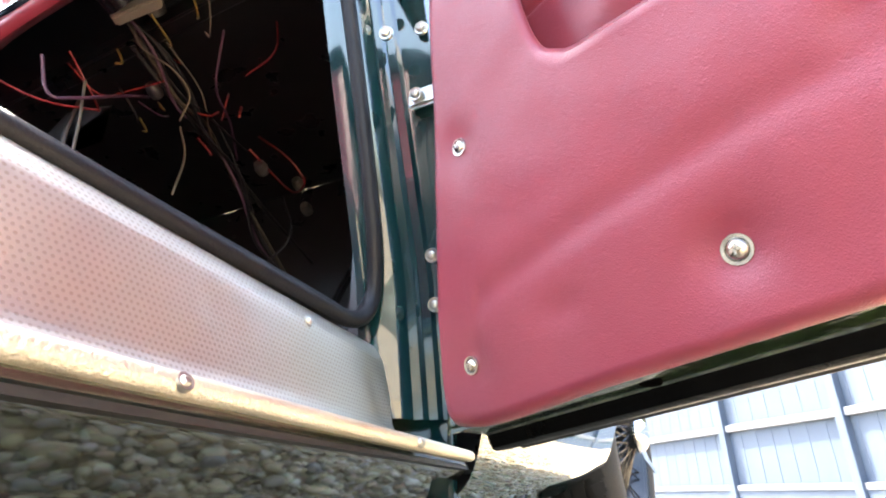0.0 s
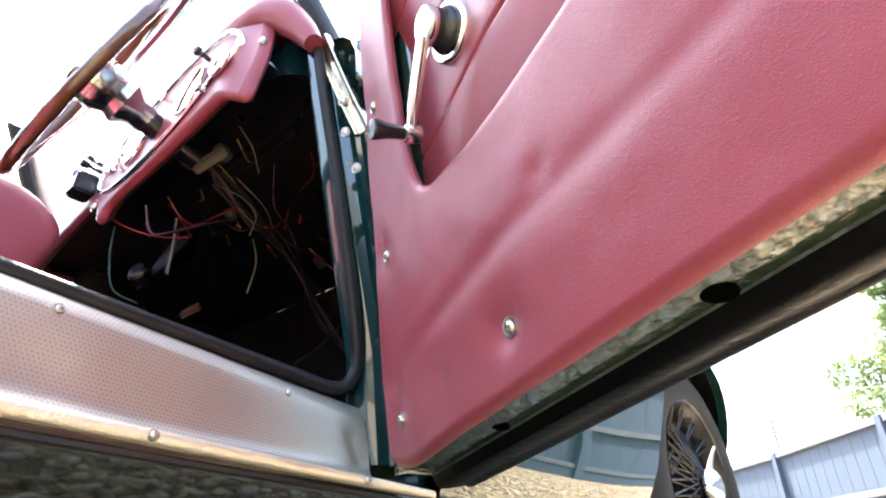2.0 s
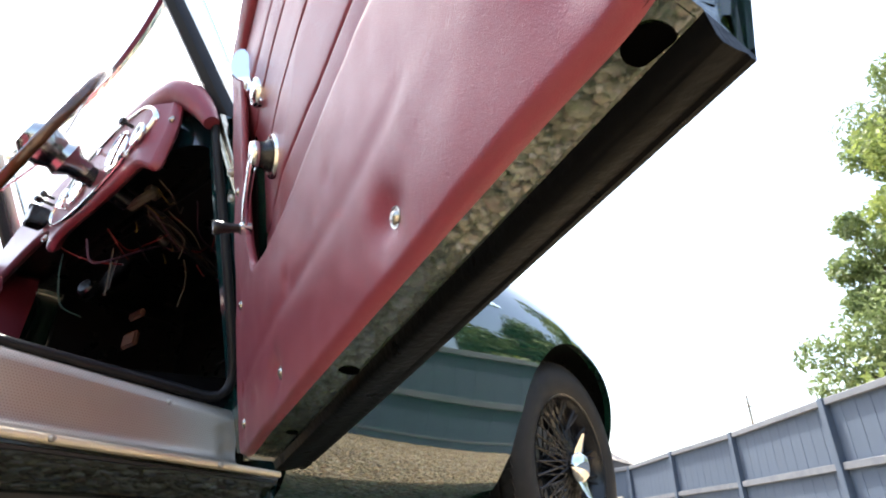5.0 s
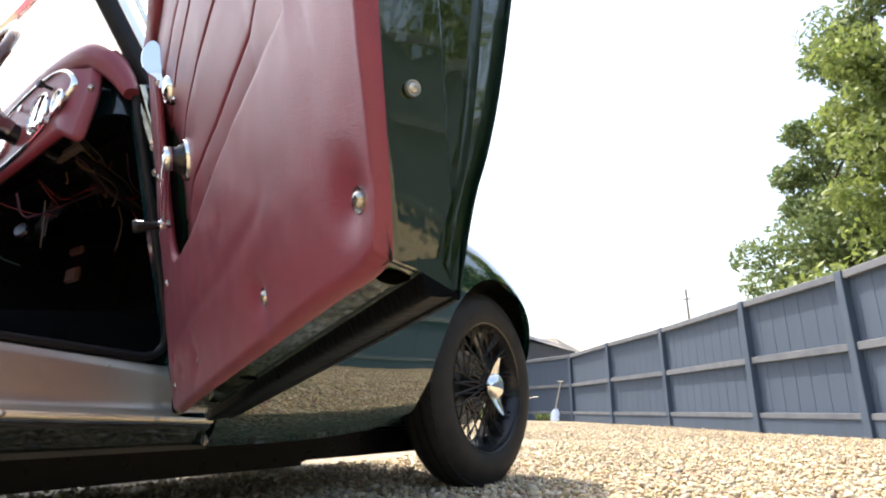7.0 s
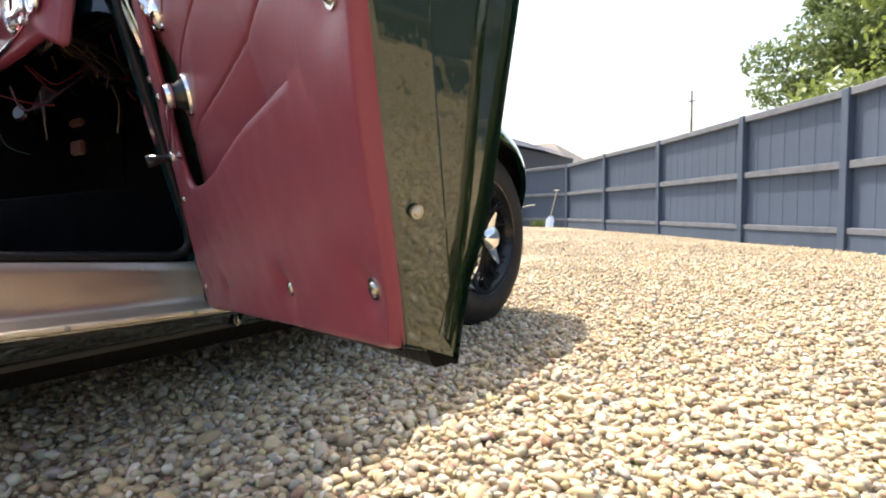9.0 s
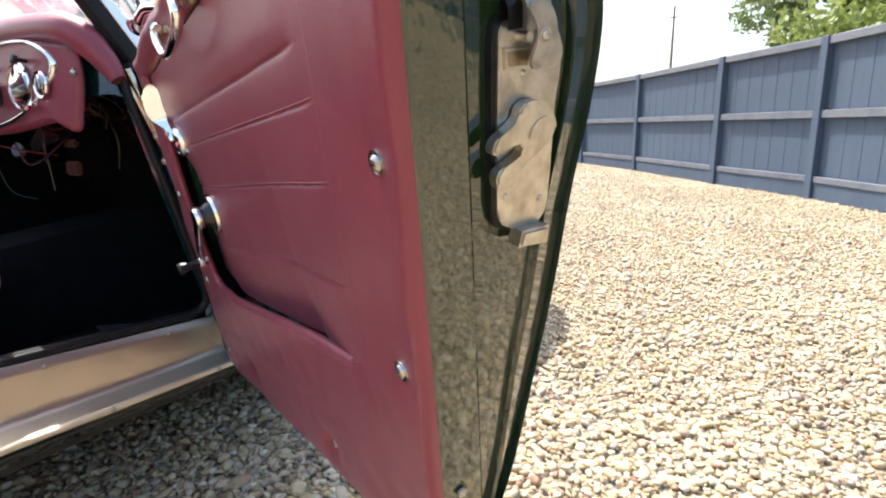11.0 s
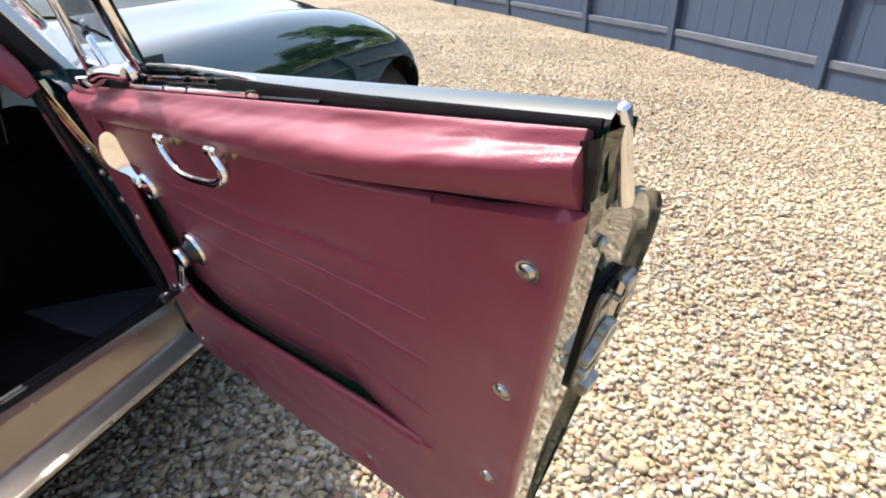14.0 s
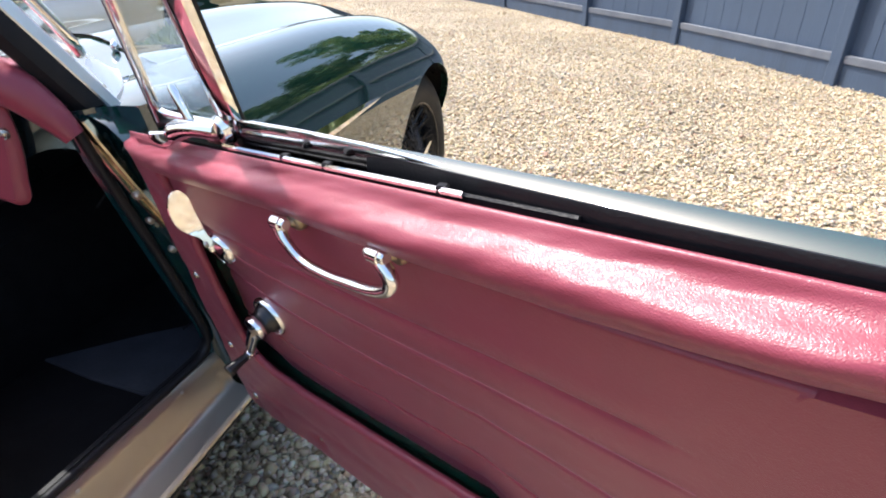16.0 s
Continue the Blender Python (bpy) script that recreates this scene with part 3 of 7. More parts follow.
tube(b_, [(-7.2, 39, 0), (-7.2, 39, 4), (-7.2, 39, 8.0)], [0.1, 0.085, 0.055], 8)
part("mast", b_, POLEWOOD, pole)
b_ = fresh()
block(b_, (-7.45, 38.96, 7.3), (-6.95, 39.04, 7.36), 0.01)
part("cross_arm", b_, POLEWOOD, pole)

# things by the shed
b_ = fresh()
block(b_, (-8.2, 13.6, 0), (-6.87, 14.2, 0.5), 0.015)
tagged(part("plinth", b_, CONCRETE), "grey concrete block plinth against the shed", "plinth")
stand = thing("wooden_stand", (-7.2, 13.9, 0.5), "small brown timber stand on the concrete plinth", "stand")
for dx in (-0.1, 0.1):
    for dy in (-0.1, 0.1):
        b_ = fresh()
        block(b_, (-7.2 + dx - 0.03, 13.9 + dy - 0.03, 0.5), (-7.2 + dx + 0.03, 13.9 + dy + 0.03, 0.83), 0.004)
        part("leg", b_, POLEWOOD, stand)
b_ = fresh()
block(b_, (-7.36, 13.74, 0.83), (-7.04, 14.06, 0.86), 0.004)
part("shelf", b_, POLEWOOD, stand)
tank = thing("gas_bottle", (-7.2, 13.9, 0.86), "white gas bottle standing on a timber stand by the shed", "gas bottle")
b_ = fresh()
turned(b_, [(0.0, 0.86), (0.12, 0.86), (0.17, 0.9), (0.195, 0.98), (0.2, 1.1), (0.198, 1.22), (0.18, 1.32), (0.13, 1.4), (0.06, 1.43), (0.0, 1.435)], (-7.2, 13.9, 0), (0, 0, 1), 20)
part("cylinder", b_, WHITE, tank)
b_ = fresh()
turned(b_, [(0.0, 1.43), (0.03, 1.43), (0.03, 1.47), (0.0, 1.475)], (-7.2, 13.9, 0), (0, 0, 1), 10)
part("valve", b_, BRASS, tank)
hose = thing("garden_hose", (-6.9, 13.5, 0), "pale green hose looping down over the plinth to the gravel", "hose")
b_ = fresh()
tube(b_, spline([(-7.36, 13.7, 0.95), (-7.38, 13.62, 0.7), (-7.42, 13.57, 0.52), (-7.5, 13.5, 0.3), (-7.6, 13.35, 0.1), (-7.75, 13.2, 0.02), (-8.0, 13.1, 0.02)], 6), 0.02, 6)
part("coil", b_, PALE, hose)
b_ = fresh()
tube(b_, spline([(-7.1, 13.58, 0.56), (-6.9, 13.5, 0.53), (-6.6, 13.4, 0.5), (-6.35, 13.36, 0.52), (-6.2, 13.34, 0.62)], 6), 0.02, 6)
tube(b_, spline([(-6.9, 13.5, 0.53), (-6.4, 13.36, 0.47), (-5.95, 13.3, 0.56), (-5.75, 13.3, 0.58)], 6), 0.016, 6)
tagged(part("bent_branch", b_, PALE), "bare pale branch lying off the plinth's edge", "branch")
cone = thing("orange_canister", (-6.15, 12.15, 0), "orange plastic canister standing on the gravel", "canister")
b_ = fresh()
turned(b_, [(0.0, 0.0), (0.085, 0.0), (0.095, 0.015), (0.095, 0.36), (0.08, 0.4), (0.035, 0.42)], (-6.15, 12.15, 0), (0, 0, 1), 16)
part("canister_body", b_, ORANGE, cone)
b_ = fresh()
turned(b_, [(0.0, 0.415), (0.036, 0.415), (0.036, 0.45), (0.0, 0.455)], (-6.15, 12.15, 0), (0, 0, 1), 12)
part("cap", b_, ORANGE, cone)
strim = thing("strimmer", (-8.1, 13.2, 0), "orange and black garden strimmer leaning on the shed", "garden tool")
b_ = fresh()
tube(b_, [(-8.12, 13.22, 0.03), (-8.22, 13.33, 0.6), (-8.3, 13.42, 1.0)], 0.022, 8)
part("shaft", b_, BLACK, strim)
b_ = fresh()
block(b_, (-0.09, -0.08, -0.13), (0.09, 0.08, 0.13), 0.035, pose(-8.19, 13.3, 0.57, -12, -8, 0))
part("motor_housing", b_, BLACK, strim)
b_ = fresh()
tube(b_, spline([(-8.42, 13.4, 0.94), (-8.3, 13.4, 1.0), (-8.17, 13.38, 0.92), (-8.13, 13.36, 0.78), (-8.17, 13.33, 0.66)], 5), 0.045, 8)
part("grip", b_, ORANGE, strim)
for x0, x1 in ((-8.27, -8.22), (-8.1, -7.98)):
    b_ = fresh()
    tube(b_, spline([(x0, 13.27, 0.46), (x0 + 0.01, 13.24, 0.3), (x1, 13.18, 0.1), (x1, 13.16, 0.02)], 4), [0.055] * 6 + [0.05, 0.045, 0.04, 0.035, 0.03, 0.025, 0.02], 8)
    part("guard", b_, ORANGE, strim)
spade = thing("shovel", (-5.15, 13.05, 0), "pale long-handled shovel leaning on the far fence", "shovel")
b_ = fresh()
tube(b_, [(-5.175, 13.02, 0.27), (-5.11, 13.27, 0.92)], 0.018, 8)
tube(b_, [(-5.18, 13.27, 0.94), (-5.04, 13.27, 0.94)], 0.017, 6)
part("handle", b_, PALE, spade)
b_ = fresh()
loft(b_, [[(-5.29, 12.96, 0.02), (-5.18, 12.94, 0.0), (-5.07, 12.96, 0.02)], [(-5.29, 13.01, 0.2), (-5.18, 12.99, 0.2), (-5.07, 13.01, 0.2)], [(-5.23, 13.04, 0.29), (-5.18, 13.02, 0.3), (-5.12, 13.04, 0.29)]])
bmesh.ops.solidify(b_, geom=b_.faces[:], thickness=0.006)
part("blade", b_, SATIN, spade)


def weeds(x, y, h, spread, count, seed, label):
    """A low tangle of bent stalks and leaves."""
    g = random.Random(seed)
    b = fresh()
    for i in range(count):
        a, q = g.uniform(0, 6.283), g.uniform(0, 1) ** 0.6
        p = Vector((x + spread * q * math.cos(a), y + 0.6 * spread * q * math.sin(a), 0))
        top = p + Vector((g.uniform(-0.16, 0.16), g.uniform(-0.16, 0.16), h * g.uniform(0.35, 1.0) * (1 - 0.5 * q)))
        side = Vector((g.uniform(-1, 1), g.uniform(-1, 1), g.uniform(-0.3, 0.3))).normalized() * g.uniform(0.012, 0.035)
        mid = p.lerp(top, 0.6) + Vector((g.uniform(-0.04, 0.04), g.uniform(-0.04, 0.04), 0.03))
        v = [b.verts.new(c) for c in (p, mid - side, top, mid + side)]
        b.faces.new(v)
    tagged(part("weeds", b, LEAF), label, "weeds", kind="stuff")


weeds(-8.75, 13.3, 0.62, 0.62, 700, 18, "low green weeds growing by the shed")
weeds(-7.72, 13.2, 0.5, 0.5, 420, 19, "low green weeds growing by the plinth")
weeds(-5.62, 13.3, 0.3, 0.18, 90, 20, "small pale green weed at the foot of the fence")


def tree(name, x, y, h, spread, seed, material, leaves, label, size=0.15, low=0.2):
    """Tapered trunk, limbs and a ragged crown of leaf sprays gathered in clumps."""
    r = random.Random(seed)
    ob = thing(name, (x, y, 0), label, "tree")
    b = fresh()
    tube(b, spline([(x, y, 0), (x + 0.1, y, h * 0.25), (x - 0.1, y + 0.1, h * 0.55), (x, y, h * 0.85)], 4), [0.2 - 0.17 * i / 12 for i in range(13)], 8)
    ends = []
    for i in range(34):
        z = h * r.uniform(low, 0.92)
        a = r.uniform(0, 6.283)
        rad = spread * (0.55 + 0.5 * math.sin(math.pi * min(1, (z / h - low * 0.6) / (1.05 - low * 0.6)))) * r.uniform(0.35, 1.0)
        e_ = Vector((x + rad * math.cos(a), y + rad * math.sin(a), z + rad * 0.25))
        s_ = Vector((x, y, max(z - rad * 0.5, 0.4)))
        tube(b, [s_, (s_ + e_) / 2 + Vector((0, 0, 0.15)), e_], [0.05, 0.03, 0.012], 5)
        ends.append((e_, r.uniform(0.45, 0.95)))
        ends.append((s_ * 0.4 + e_ * 0.6, r.uniform(0.35, 0.7)))
    part("trunk", b, BARK, ob)
    g = np.random.default_rng(seed)
    k = g.integers(0, len(ends), leaves)
    ce = np.array([p[0][:] for p in ends])[k]
    ra = np.array([p[1] for p in ends])[k][:, None]
    dirn = g.normal(0, 1, (leaves, 3))
    dirn /= np.linalg.norm(dirn, axis=1)[:, None]
    c = ce + dirn * ra * (g.uniform(0.25, 1.0, (leaves, 1)) ** 0.6) * np.array([1, 1, 0.8])
    t1 = g.normal(0, 1, (leaves, 3))
    t1 /= np.linalg.norm(t1, axis=1)[:, None]
    t2 = np.cross(t1, g.normal(0, 1, (leaves, 3)))
    t2 /= np.linalg.norm(t2, axis=1)[:, None]
    s = size * g.uniform(0.5, 1.2, (leaves, 1))
    quad = np.stack([c - t1 * s, c + t2 * s * 0.42, c + t1 * s, c - t2 * s * 0.42], 1).reshape(-1, 3)
    fi = np.arange(leaves * 4).reshape(-1, 4)
    cr = put("crown", numpy_mesh("crown", quad, fi, material), ob)
    return ob


tree("tree", 1.2, 17.5, 7.8, 2.2, 11, LEAF, 30000, "tall leafy tree with a ragged crown behind the fence", 0.105, 0.1)
tree("tree", 2.7, 17.0, 11.8, 2.5, 12, LEAF, 38000, "broad pale green tree behind the fence", 0.105, 0.12)
tree("tree", 2.75, 13.8, 8.2, 1.6, 21, LEAF2, 24000, "bright yellow-green tree behind the fence", 0.1, 0.1)
tree("tree", 6.8, 12.0, 6.5, 2.8, 13, LEAF, 13000, "tall dark leafy tree behind the fence", 0.17, 0.12)
tree("tree", 10.8, 8.0, 5.6, 2.8, 14, LEAF2, 9000, "broad leafy tree behind the fence", 0.2, 0.12)
tree("tree", 13.5, 2.5, 5.6, 2.9, 15, LEAF, 8000, "tall leafy tree behind the fence", 0.22, 0.12)
tree("bush", 1.5, 13.6, 2.9, 1.6, 16, LEAF2, 9000, "pale green shrubs rising behind the fence", 0.12, 0.05)
tree("bush", 4.3, 10.8, 2.8, 2.0, 17, LEAF2, 9000, "pale green shrubs rising behind the fence", 0.12, 0.05)

# ---- the car: front to +y, its right side towards +x ----
CX = -0.93
car = thing("sports_car", (CX, 0.6, 0), "dark green open sports car with red leather, door wide open", "car")

CROWN = [(0.4, 0.872), (0.6, 0.878), (0.9, 0.884), (1.2, 0.884), (1.5, 0.86), (1.7, 0.812), (1.85, 0.755), (1.95, 0.7), (2.03, 0.63), (2.08, 0.52)]
OUT = [(0.4, -0.205), (0.6, -0.205), (1.2, -0.202), (1.6, -0.2), (1.8, -0.212), (1.9, -0.235), (1.98, -0.27), (2.04, -0.315), (2.08, -0.37)]
BOT = [(0.4, 0.183), (0.76, 0.182), (1.0, 0.196), (1.2, 0.223), (1.7, 0.3), (2.08, 0.42)]
SIDE = [(-0.075, 0.0), (-0.04, 0.05), (-0.02, 0.17), (-0.008, 0.33), (-0.0015, 0.48), (0.0, 0.6), (-0.006, 0.71), (-0.021, 0.81), (-0.047, 0.895), (-0.083, 0.955), (-0.118, 0.988),
        (-0.155, 1.002), (-0.188, 1.0)]


CROWN, OUT, BOT = (dense(q) for q in (CROWN, OUT, BOT))
SKINLINE = dense(SIDE, 8)


def side_point(y, k):
    """A point of the wing's skin at y, k running from the sill edge over the crown to the bonnet gap."""
    q = min(k * 8, len(SKINLINE) - 1.001)
    (a, b), (c, d) = SKINLINE[int(q)], SKINLINE[int(q) + 1]
    t = q - int(q)
    xo, zb, zc = table(y, OUT), table(y, BOT), table(y, CROWN)
    return Vector((xo + lerp(a, c, t), y, zb + (zc - zb) * lerp(b, d, t)))


HUB = Vector((-0.30, 1.657, 0.33))


def arch_radius(a):
    """The wheel opening's reach at an angle from straight ahead: round above, swept back low down behind the wheel."""
    return table(math.degrees(a) % 360, [(0, 0.352), (60, 0.356), (90, 0.362), (140, 0.378), (165, 0.39), (180, 0.418), (195, 0.5), (215, 0.65), (300, 0.6), (345, 0.352), (360, 0.352)])


def wing(sign):
    b = fresh()
    ys = [lerp(0.585, 2.08, i / 160) for i in range(161)]
    ks = [i / 8 for i in range(8 * (len(SIDE) - 1) + 1)]
    vs = loft(b, [[side_point(y, k) for k in ks] for y in ys])
    outer = {v for e_ in b.edges if e_.is_boundary for v in e_.verts}

    def polar(v):
        dy, dz = v.co.y - HUB.y, v.co.z - HUB.z
        return dy, dz, math.hypot(dy, dz), arch_radius(math.atan2(dz, dy))
    kill = []
    for r in vs:
        for v in r:
            dy, dz, d, R = polar(v)
            if d < R and (v.co.x > -0.3 or v.co.z < 0.6):
                kill.append(v)
    bmesh.ops.delete(b, geom=kill, context="VERTS")
    # draw the cut's edge to the true curve, sliding along the skin
    rim = [e_ for e_ in b.edges if e_.is_boundary and not (e_.verts[0] in outer and e_.verts[1] in outer) and polar(e_.verts[0])[2] < polar(e_.verts[0])[3] + 0.03]
    for v in {v for e_ in rim for v in e_.verts}:
        dy, dz, d, R = polar(v)
        v.co.y, v.co.z = HUB.y + dy * R / d, HUB.z + dz * R / d
        f_ = (v.co.z - table(v.co.y, BOT)) / (table(v.co.y, CROWN) - table(v.co.y, BOT))
        v.co.x = table(v.co.y, OUT) + float(np.interp(f_, [q[1] for q in SKINLINE[:89]], [q[0] for q in SKINLINE[:89]]))
    for reach, inward in ((0.003, 0.008), (0.002, 0.02)):
        o = bmesh.ops.extrude_edge_only(b, edges=rim)
        rim = [e_ for e_ in o["geom"] if isinstance(e_, bmesh.types.BMEdge) and e_.is_boundary]
        for v in {v for e_ in rim for v in e_.verts}:
            v.co.x -= inward
            v.co += Vector((0, v.co.y - HUB.y, v.co.z - HUB.z)).normalized() * reach
    if sign < 0:
        for v in b.verts:
            v.co.x = 2 * CX - v.co.x
    return b


for s in (1, -1):
    part("front_wing", wing(s), PAINT, car, "glossy dark green front wing", sharp=50)


def bonnet_z(x, y):
    zc = table(y, CROWN)
    f = (abs(x - CX)) / 0.535
    return zc - 0.004 + 0.05 * (1 - f * f) * min(1, max(0.15, (2.15 - y) / 0.5)) + 0.012 * math.exp(-((abs(x - CX) - 0.36) / 0.07) ** 2)


b_ = fresh()
loft(b_, [[(x, lerp(0.6155 + 0.1 * (1 - ((x - CX) / 0.66) ** 2), 2.03, f), bonnet_z(x, lerp(0.6155 + 0.1 * (1 - ((x - CX) / 0.66) ** 2), 2.03, f))) for x in np.linspace(-0.391, 2 * CX + 0.391, 41)] for f in np.linspace(0, 1, 42)])
part("bonnet", b_, PAINT, car, "dark green bonnet panel with a raised middle")
b_ = fresh()
loft(b_, [[(x, y + 0.10 * (1 - ((x - CX) / 0.66) ** 2) if y > 0.5 else y, bonnet_z(x, max(y, 0.6)) - 0.003) for x in np.linspace(-0.389, 2 * CX + 0.389, 31)] for y in (0.5, 0.6, 0.713 - 0.1)])
part("scuttle", b_, PAINT, car)
for s in (1, -1):
    b_ = fresh()
    rows = []
    for y in np.linspace(0.385, 0.583, 8):
        zt = table(y, CROWN) - 0.004
        rows.append([(x if s > 0 else 2 * CX - x, y, zt - dz) for x, dz in ((-0.392, 0.0), (-0.36, -0.001), (-0.325, 0.0), (-0.29, 0.006), (-0.262, 0.018), (-0.24, 0.04), (-0.226, 0.075), (-0.22, 0.12))])
    loft(b_, rows)
    part("scuttle_side", b_, PAINT, car)
b_ = fresh()
loft(b_, [[(x, 2.03 + 0.05 * (1 - ((x - CX) / 0.57) ** 2), z) for x in np.linspace(-0.36, 2 * CX + 0.36, 21)] for z in np.linspace(0.3, 0.655, 8)])
part("nose", b_, PAINT, car)
b_ = fresh()
turned(b_, [(0.0, 0.0), (0.006, 0.0), (0.009, 0.006), (0.007, 0.014), (0.003, 0.02), (0.0, 0.021)], (-0.5, 0.66, bonnet_z(-0.5, 0.66) - 0.004), (0, 0, 1), 12)
part("washer_jet", b_, CHROME, car)
# flash on the wing's side
b_ = fresh()
rows = []
for t in np.linspace(0, 1, 14):
    y, z = lerp(0.8, 1.195, t), lerp(0.684, 0.694, t)
    w = 0.016 * (1 - t) ** 0.6 + 0.0015
    x = side_point(y, 5.5).x + 0.0
    xa = lambda zz: float(np.interp(zz, [side_point(y, k).z for k in range(3, 9)], [side_point(y, k).x for k in range(3, 9)]))
    rows.append([(xa(z - w) + 0.0015, y, z - w), (xa(z) + 0.009 * (1 - t) + 0.002, y, z), (xa(z + w) + 0.0015, y, z + w)])
loft(b_, rows)
part("side_flash", b_, CHROME, car, "pointed chrome side flash")


def wheel(c, sign):
    w = part("wheel", turned(fresh(), [(0.0, -0.03), (0.04, -0.03), (0.04, 0.03), (0.034, 0.07), (0.03, 0.085), (0.0, 0.085)], c, (sign, 0, 0), 20), BLACK, car, "black wire-spoked wheel")
    ax = Vector((sign, 0, 0))
    R = 0.33
    prof = [(0.213, 0.062), (0.22, 0.07), (0.24, 0.078), (0.262, 0.081), (0.282, 0.0785), (0.299, 0.0725), (0.312, 0.064), (0.321, 0.055), (0.327, 0.044), (R, 0.03), (R, 0.02), (0.324, 0.019), (0.324, 0.014), (R, 0.013), (R, -0.013),
            (0.324, -0.014), (0.324, -0.019), (R, -0.02), (R, -0.03), (0.326, -0.05), (0.317, -0.064), (0.3, -0.074), (0.27, -0.08), (0.215, -0.07), (0.205, -0.062)]
    b = fresh()
    turned(b, prof, c, ax, 96, False)
    part("tyre", b, TYRE, w, "black tyre with blocky tread", sharp=30)
    b = fresh()
    for i in range(72):
        a = 2 * math.pi * i / 72
        for s, w0 in ((0.045, 0.014), (-0.045, 0.014)):
            m = Matrix.Translation(c) @ Matrix.Rotation(a, 4, "X")
            block(b, (s - w0, -0.0108, R - 0.012), (s + w0, 0.0108, R + 0.0006), 0, m @ Matrix.Rotation(0.25, 4, "Z") @ Matrix.Translation((s, 0, R)) @ Matrix.Rotation(0.3 if s > 0 else -0.3, 4, "Y") @ Matrix.Translation((-s, 0, -R - 0.0035)))
    tagged(part("tread", b, TYRE, w), kind="stuff")
    b = fresh()
    turned(b, [(0.222, 0.073), (0.216, 0.07), (0.21, 0.052), (0.197, 0.035), (0.194, 0.0), (0.197, -0.05), (0.21, -0.066), (0.222, -0.07)], c, ax, 64, False)
    part("rim", b, BLACK, w, "gloss black wheel rim")
    for layer, (x0, r0, x1, r1, n, skew) in enumerate(((0.078, 0.034, 0.012, 0.196, 24, 0.5), (0.078, 0.034, 0.012, 0.196, 24, -0.5), (-0.015, 0.04, 0.05, 0.206, 16, 0.35), (-0.015, 0.04, 0.05, 0.206, 16, -0.35))):
        for i in range(n):
            a = 2 * math.pi * (i + 0.5 * (layer % 2)) / n
            p = c + ax * x0 + Vector((0, math.cos(a), math.sin(a))) * r0
            q = c + ax * x1 + Vector((0, math.cos(a + skew), math.sin(a + skew))) * r1
            d = q - p
            if layer == 0 and i == 0:
                pass
            b = fresh()
            tube(b, [p, q], 0.0026, 5)
            part("spoke", b, BLACK, w)
    b = fresh()
    turned(b, [(0.03, 0.08), (0.044, 0.086), (0.047, 0.092), (0.043, 0.102), (0.03, 0.113), (0.012, 0.118), (0, 0.118)], c, ax, 28)
    for a in (math.radians(95), math.radians(275)):
        e_ = Vector((0, math.cos(a), math.sin(a)))
        f_ = ax.cross(e_)
        o = c + ax * 0.094
        rows = []
        for t, wd_, th, lift in ((0.0, 0.03, 0.008, 0), (0.4, 0.022, 0.007, 0.008), (0.8, 0.013, 0.005, 0.02), (1.0, 0.005, 0.003, 0.026)):
            m = o + e_ * (0.035 + 0.06 * t) + ax * lift
            rows.append([m + f_ * wd_ + ax * 0, m + ax * th, m - f_ * wd_, m - ax * th])
        loft(b, rows, True, True)
    part("knock_off", b, CHROME, w, "chrome two-eared knock-off nut")
    b = fresh()
    turned(b, [(0.0, -0.06), (0.13, -0.06), (0.13, -0.03), (0.0, -0.03)], c, ax, 28)
    part("brake_disc", b, STEEL, w, "dull steel brake disc")


wheel(Vector((-0.345, 1.657, 0.33)), 1)
wheel(Vector((2 * CX + 0.345, 1.657, 0.33)), -1)
wheel(Vector((-0.345, -0.68, 0.33)), 1)
wheel(Vector((2 * CX + 0.345, -0.68, 0.33)), -1)

# wheel house, chassis and floor
b_ = fresh()
rows = []
for a in np.linspace(0.1, math.pi + 0.05, 26):
    R = arch_radius(a) + 0.012
    x0 = -0.228 if a > 1.2 else -0.228 - 0.11 * (1.2 - a) / 1.2
    rows.append([(x, HUB.y + R * math.cos(a), HUB.z + R * math.sin(a)) for x in (x0, x0 - 0.07, -0.45, -0.62)])
loft(b_, rows)
part("wheel_house", b_, UNDER, car)
b_ = fresh()
block(b_, (-1.44, -1.5, 0.112), (-0.42, 0.98, 0.188), 0.01)
part("chassis", b_, UNDER, car, "black undersealed floor")
b_ = fresh()
block(b_, (-1.4, 0.985, 0.12), (-0.46, 1.5, 0.2), 0.01)
part("cross_member", b_, UNDER, car)
for x in (-0.62, 2 * CX + 0.62):
    b_ = fresh()
    block(b_, (x - 0.045, 0.98, 0.17), (x + 0.045, 1.95, 0.27), 0.01)
    part("chassis_rail", b_, UNDER, car)
b_ = fresh()
tube(b_, [(-0.6, 1.45, 0.22), (-0.44, 1.6, 0.26)], 0.018, 8)
tube(b_, [(-0.56, 1.1, 0.19), (-0.5, 1.3, 0.2)], 0.03, 8)
part("steering_arm", b_, UNDER, car)


def sill_point(x, y, z):
    """A point of the sill's section at y = 0.3, carried along: the top falls and closes in more than the foot."""
    fall = float(np.interp(z, [0.18, 0.24, 0.335], [0.0, 0.042, 0.077]))
    close = float(np.interp(z, [0.18, 0.24, 0.335], [0.03, 0.04, 0.05]))
    return Vector((x - close * (y - 0.3), y, z - fall * (y - 0.3)))


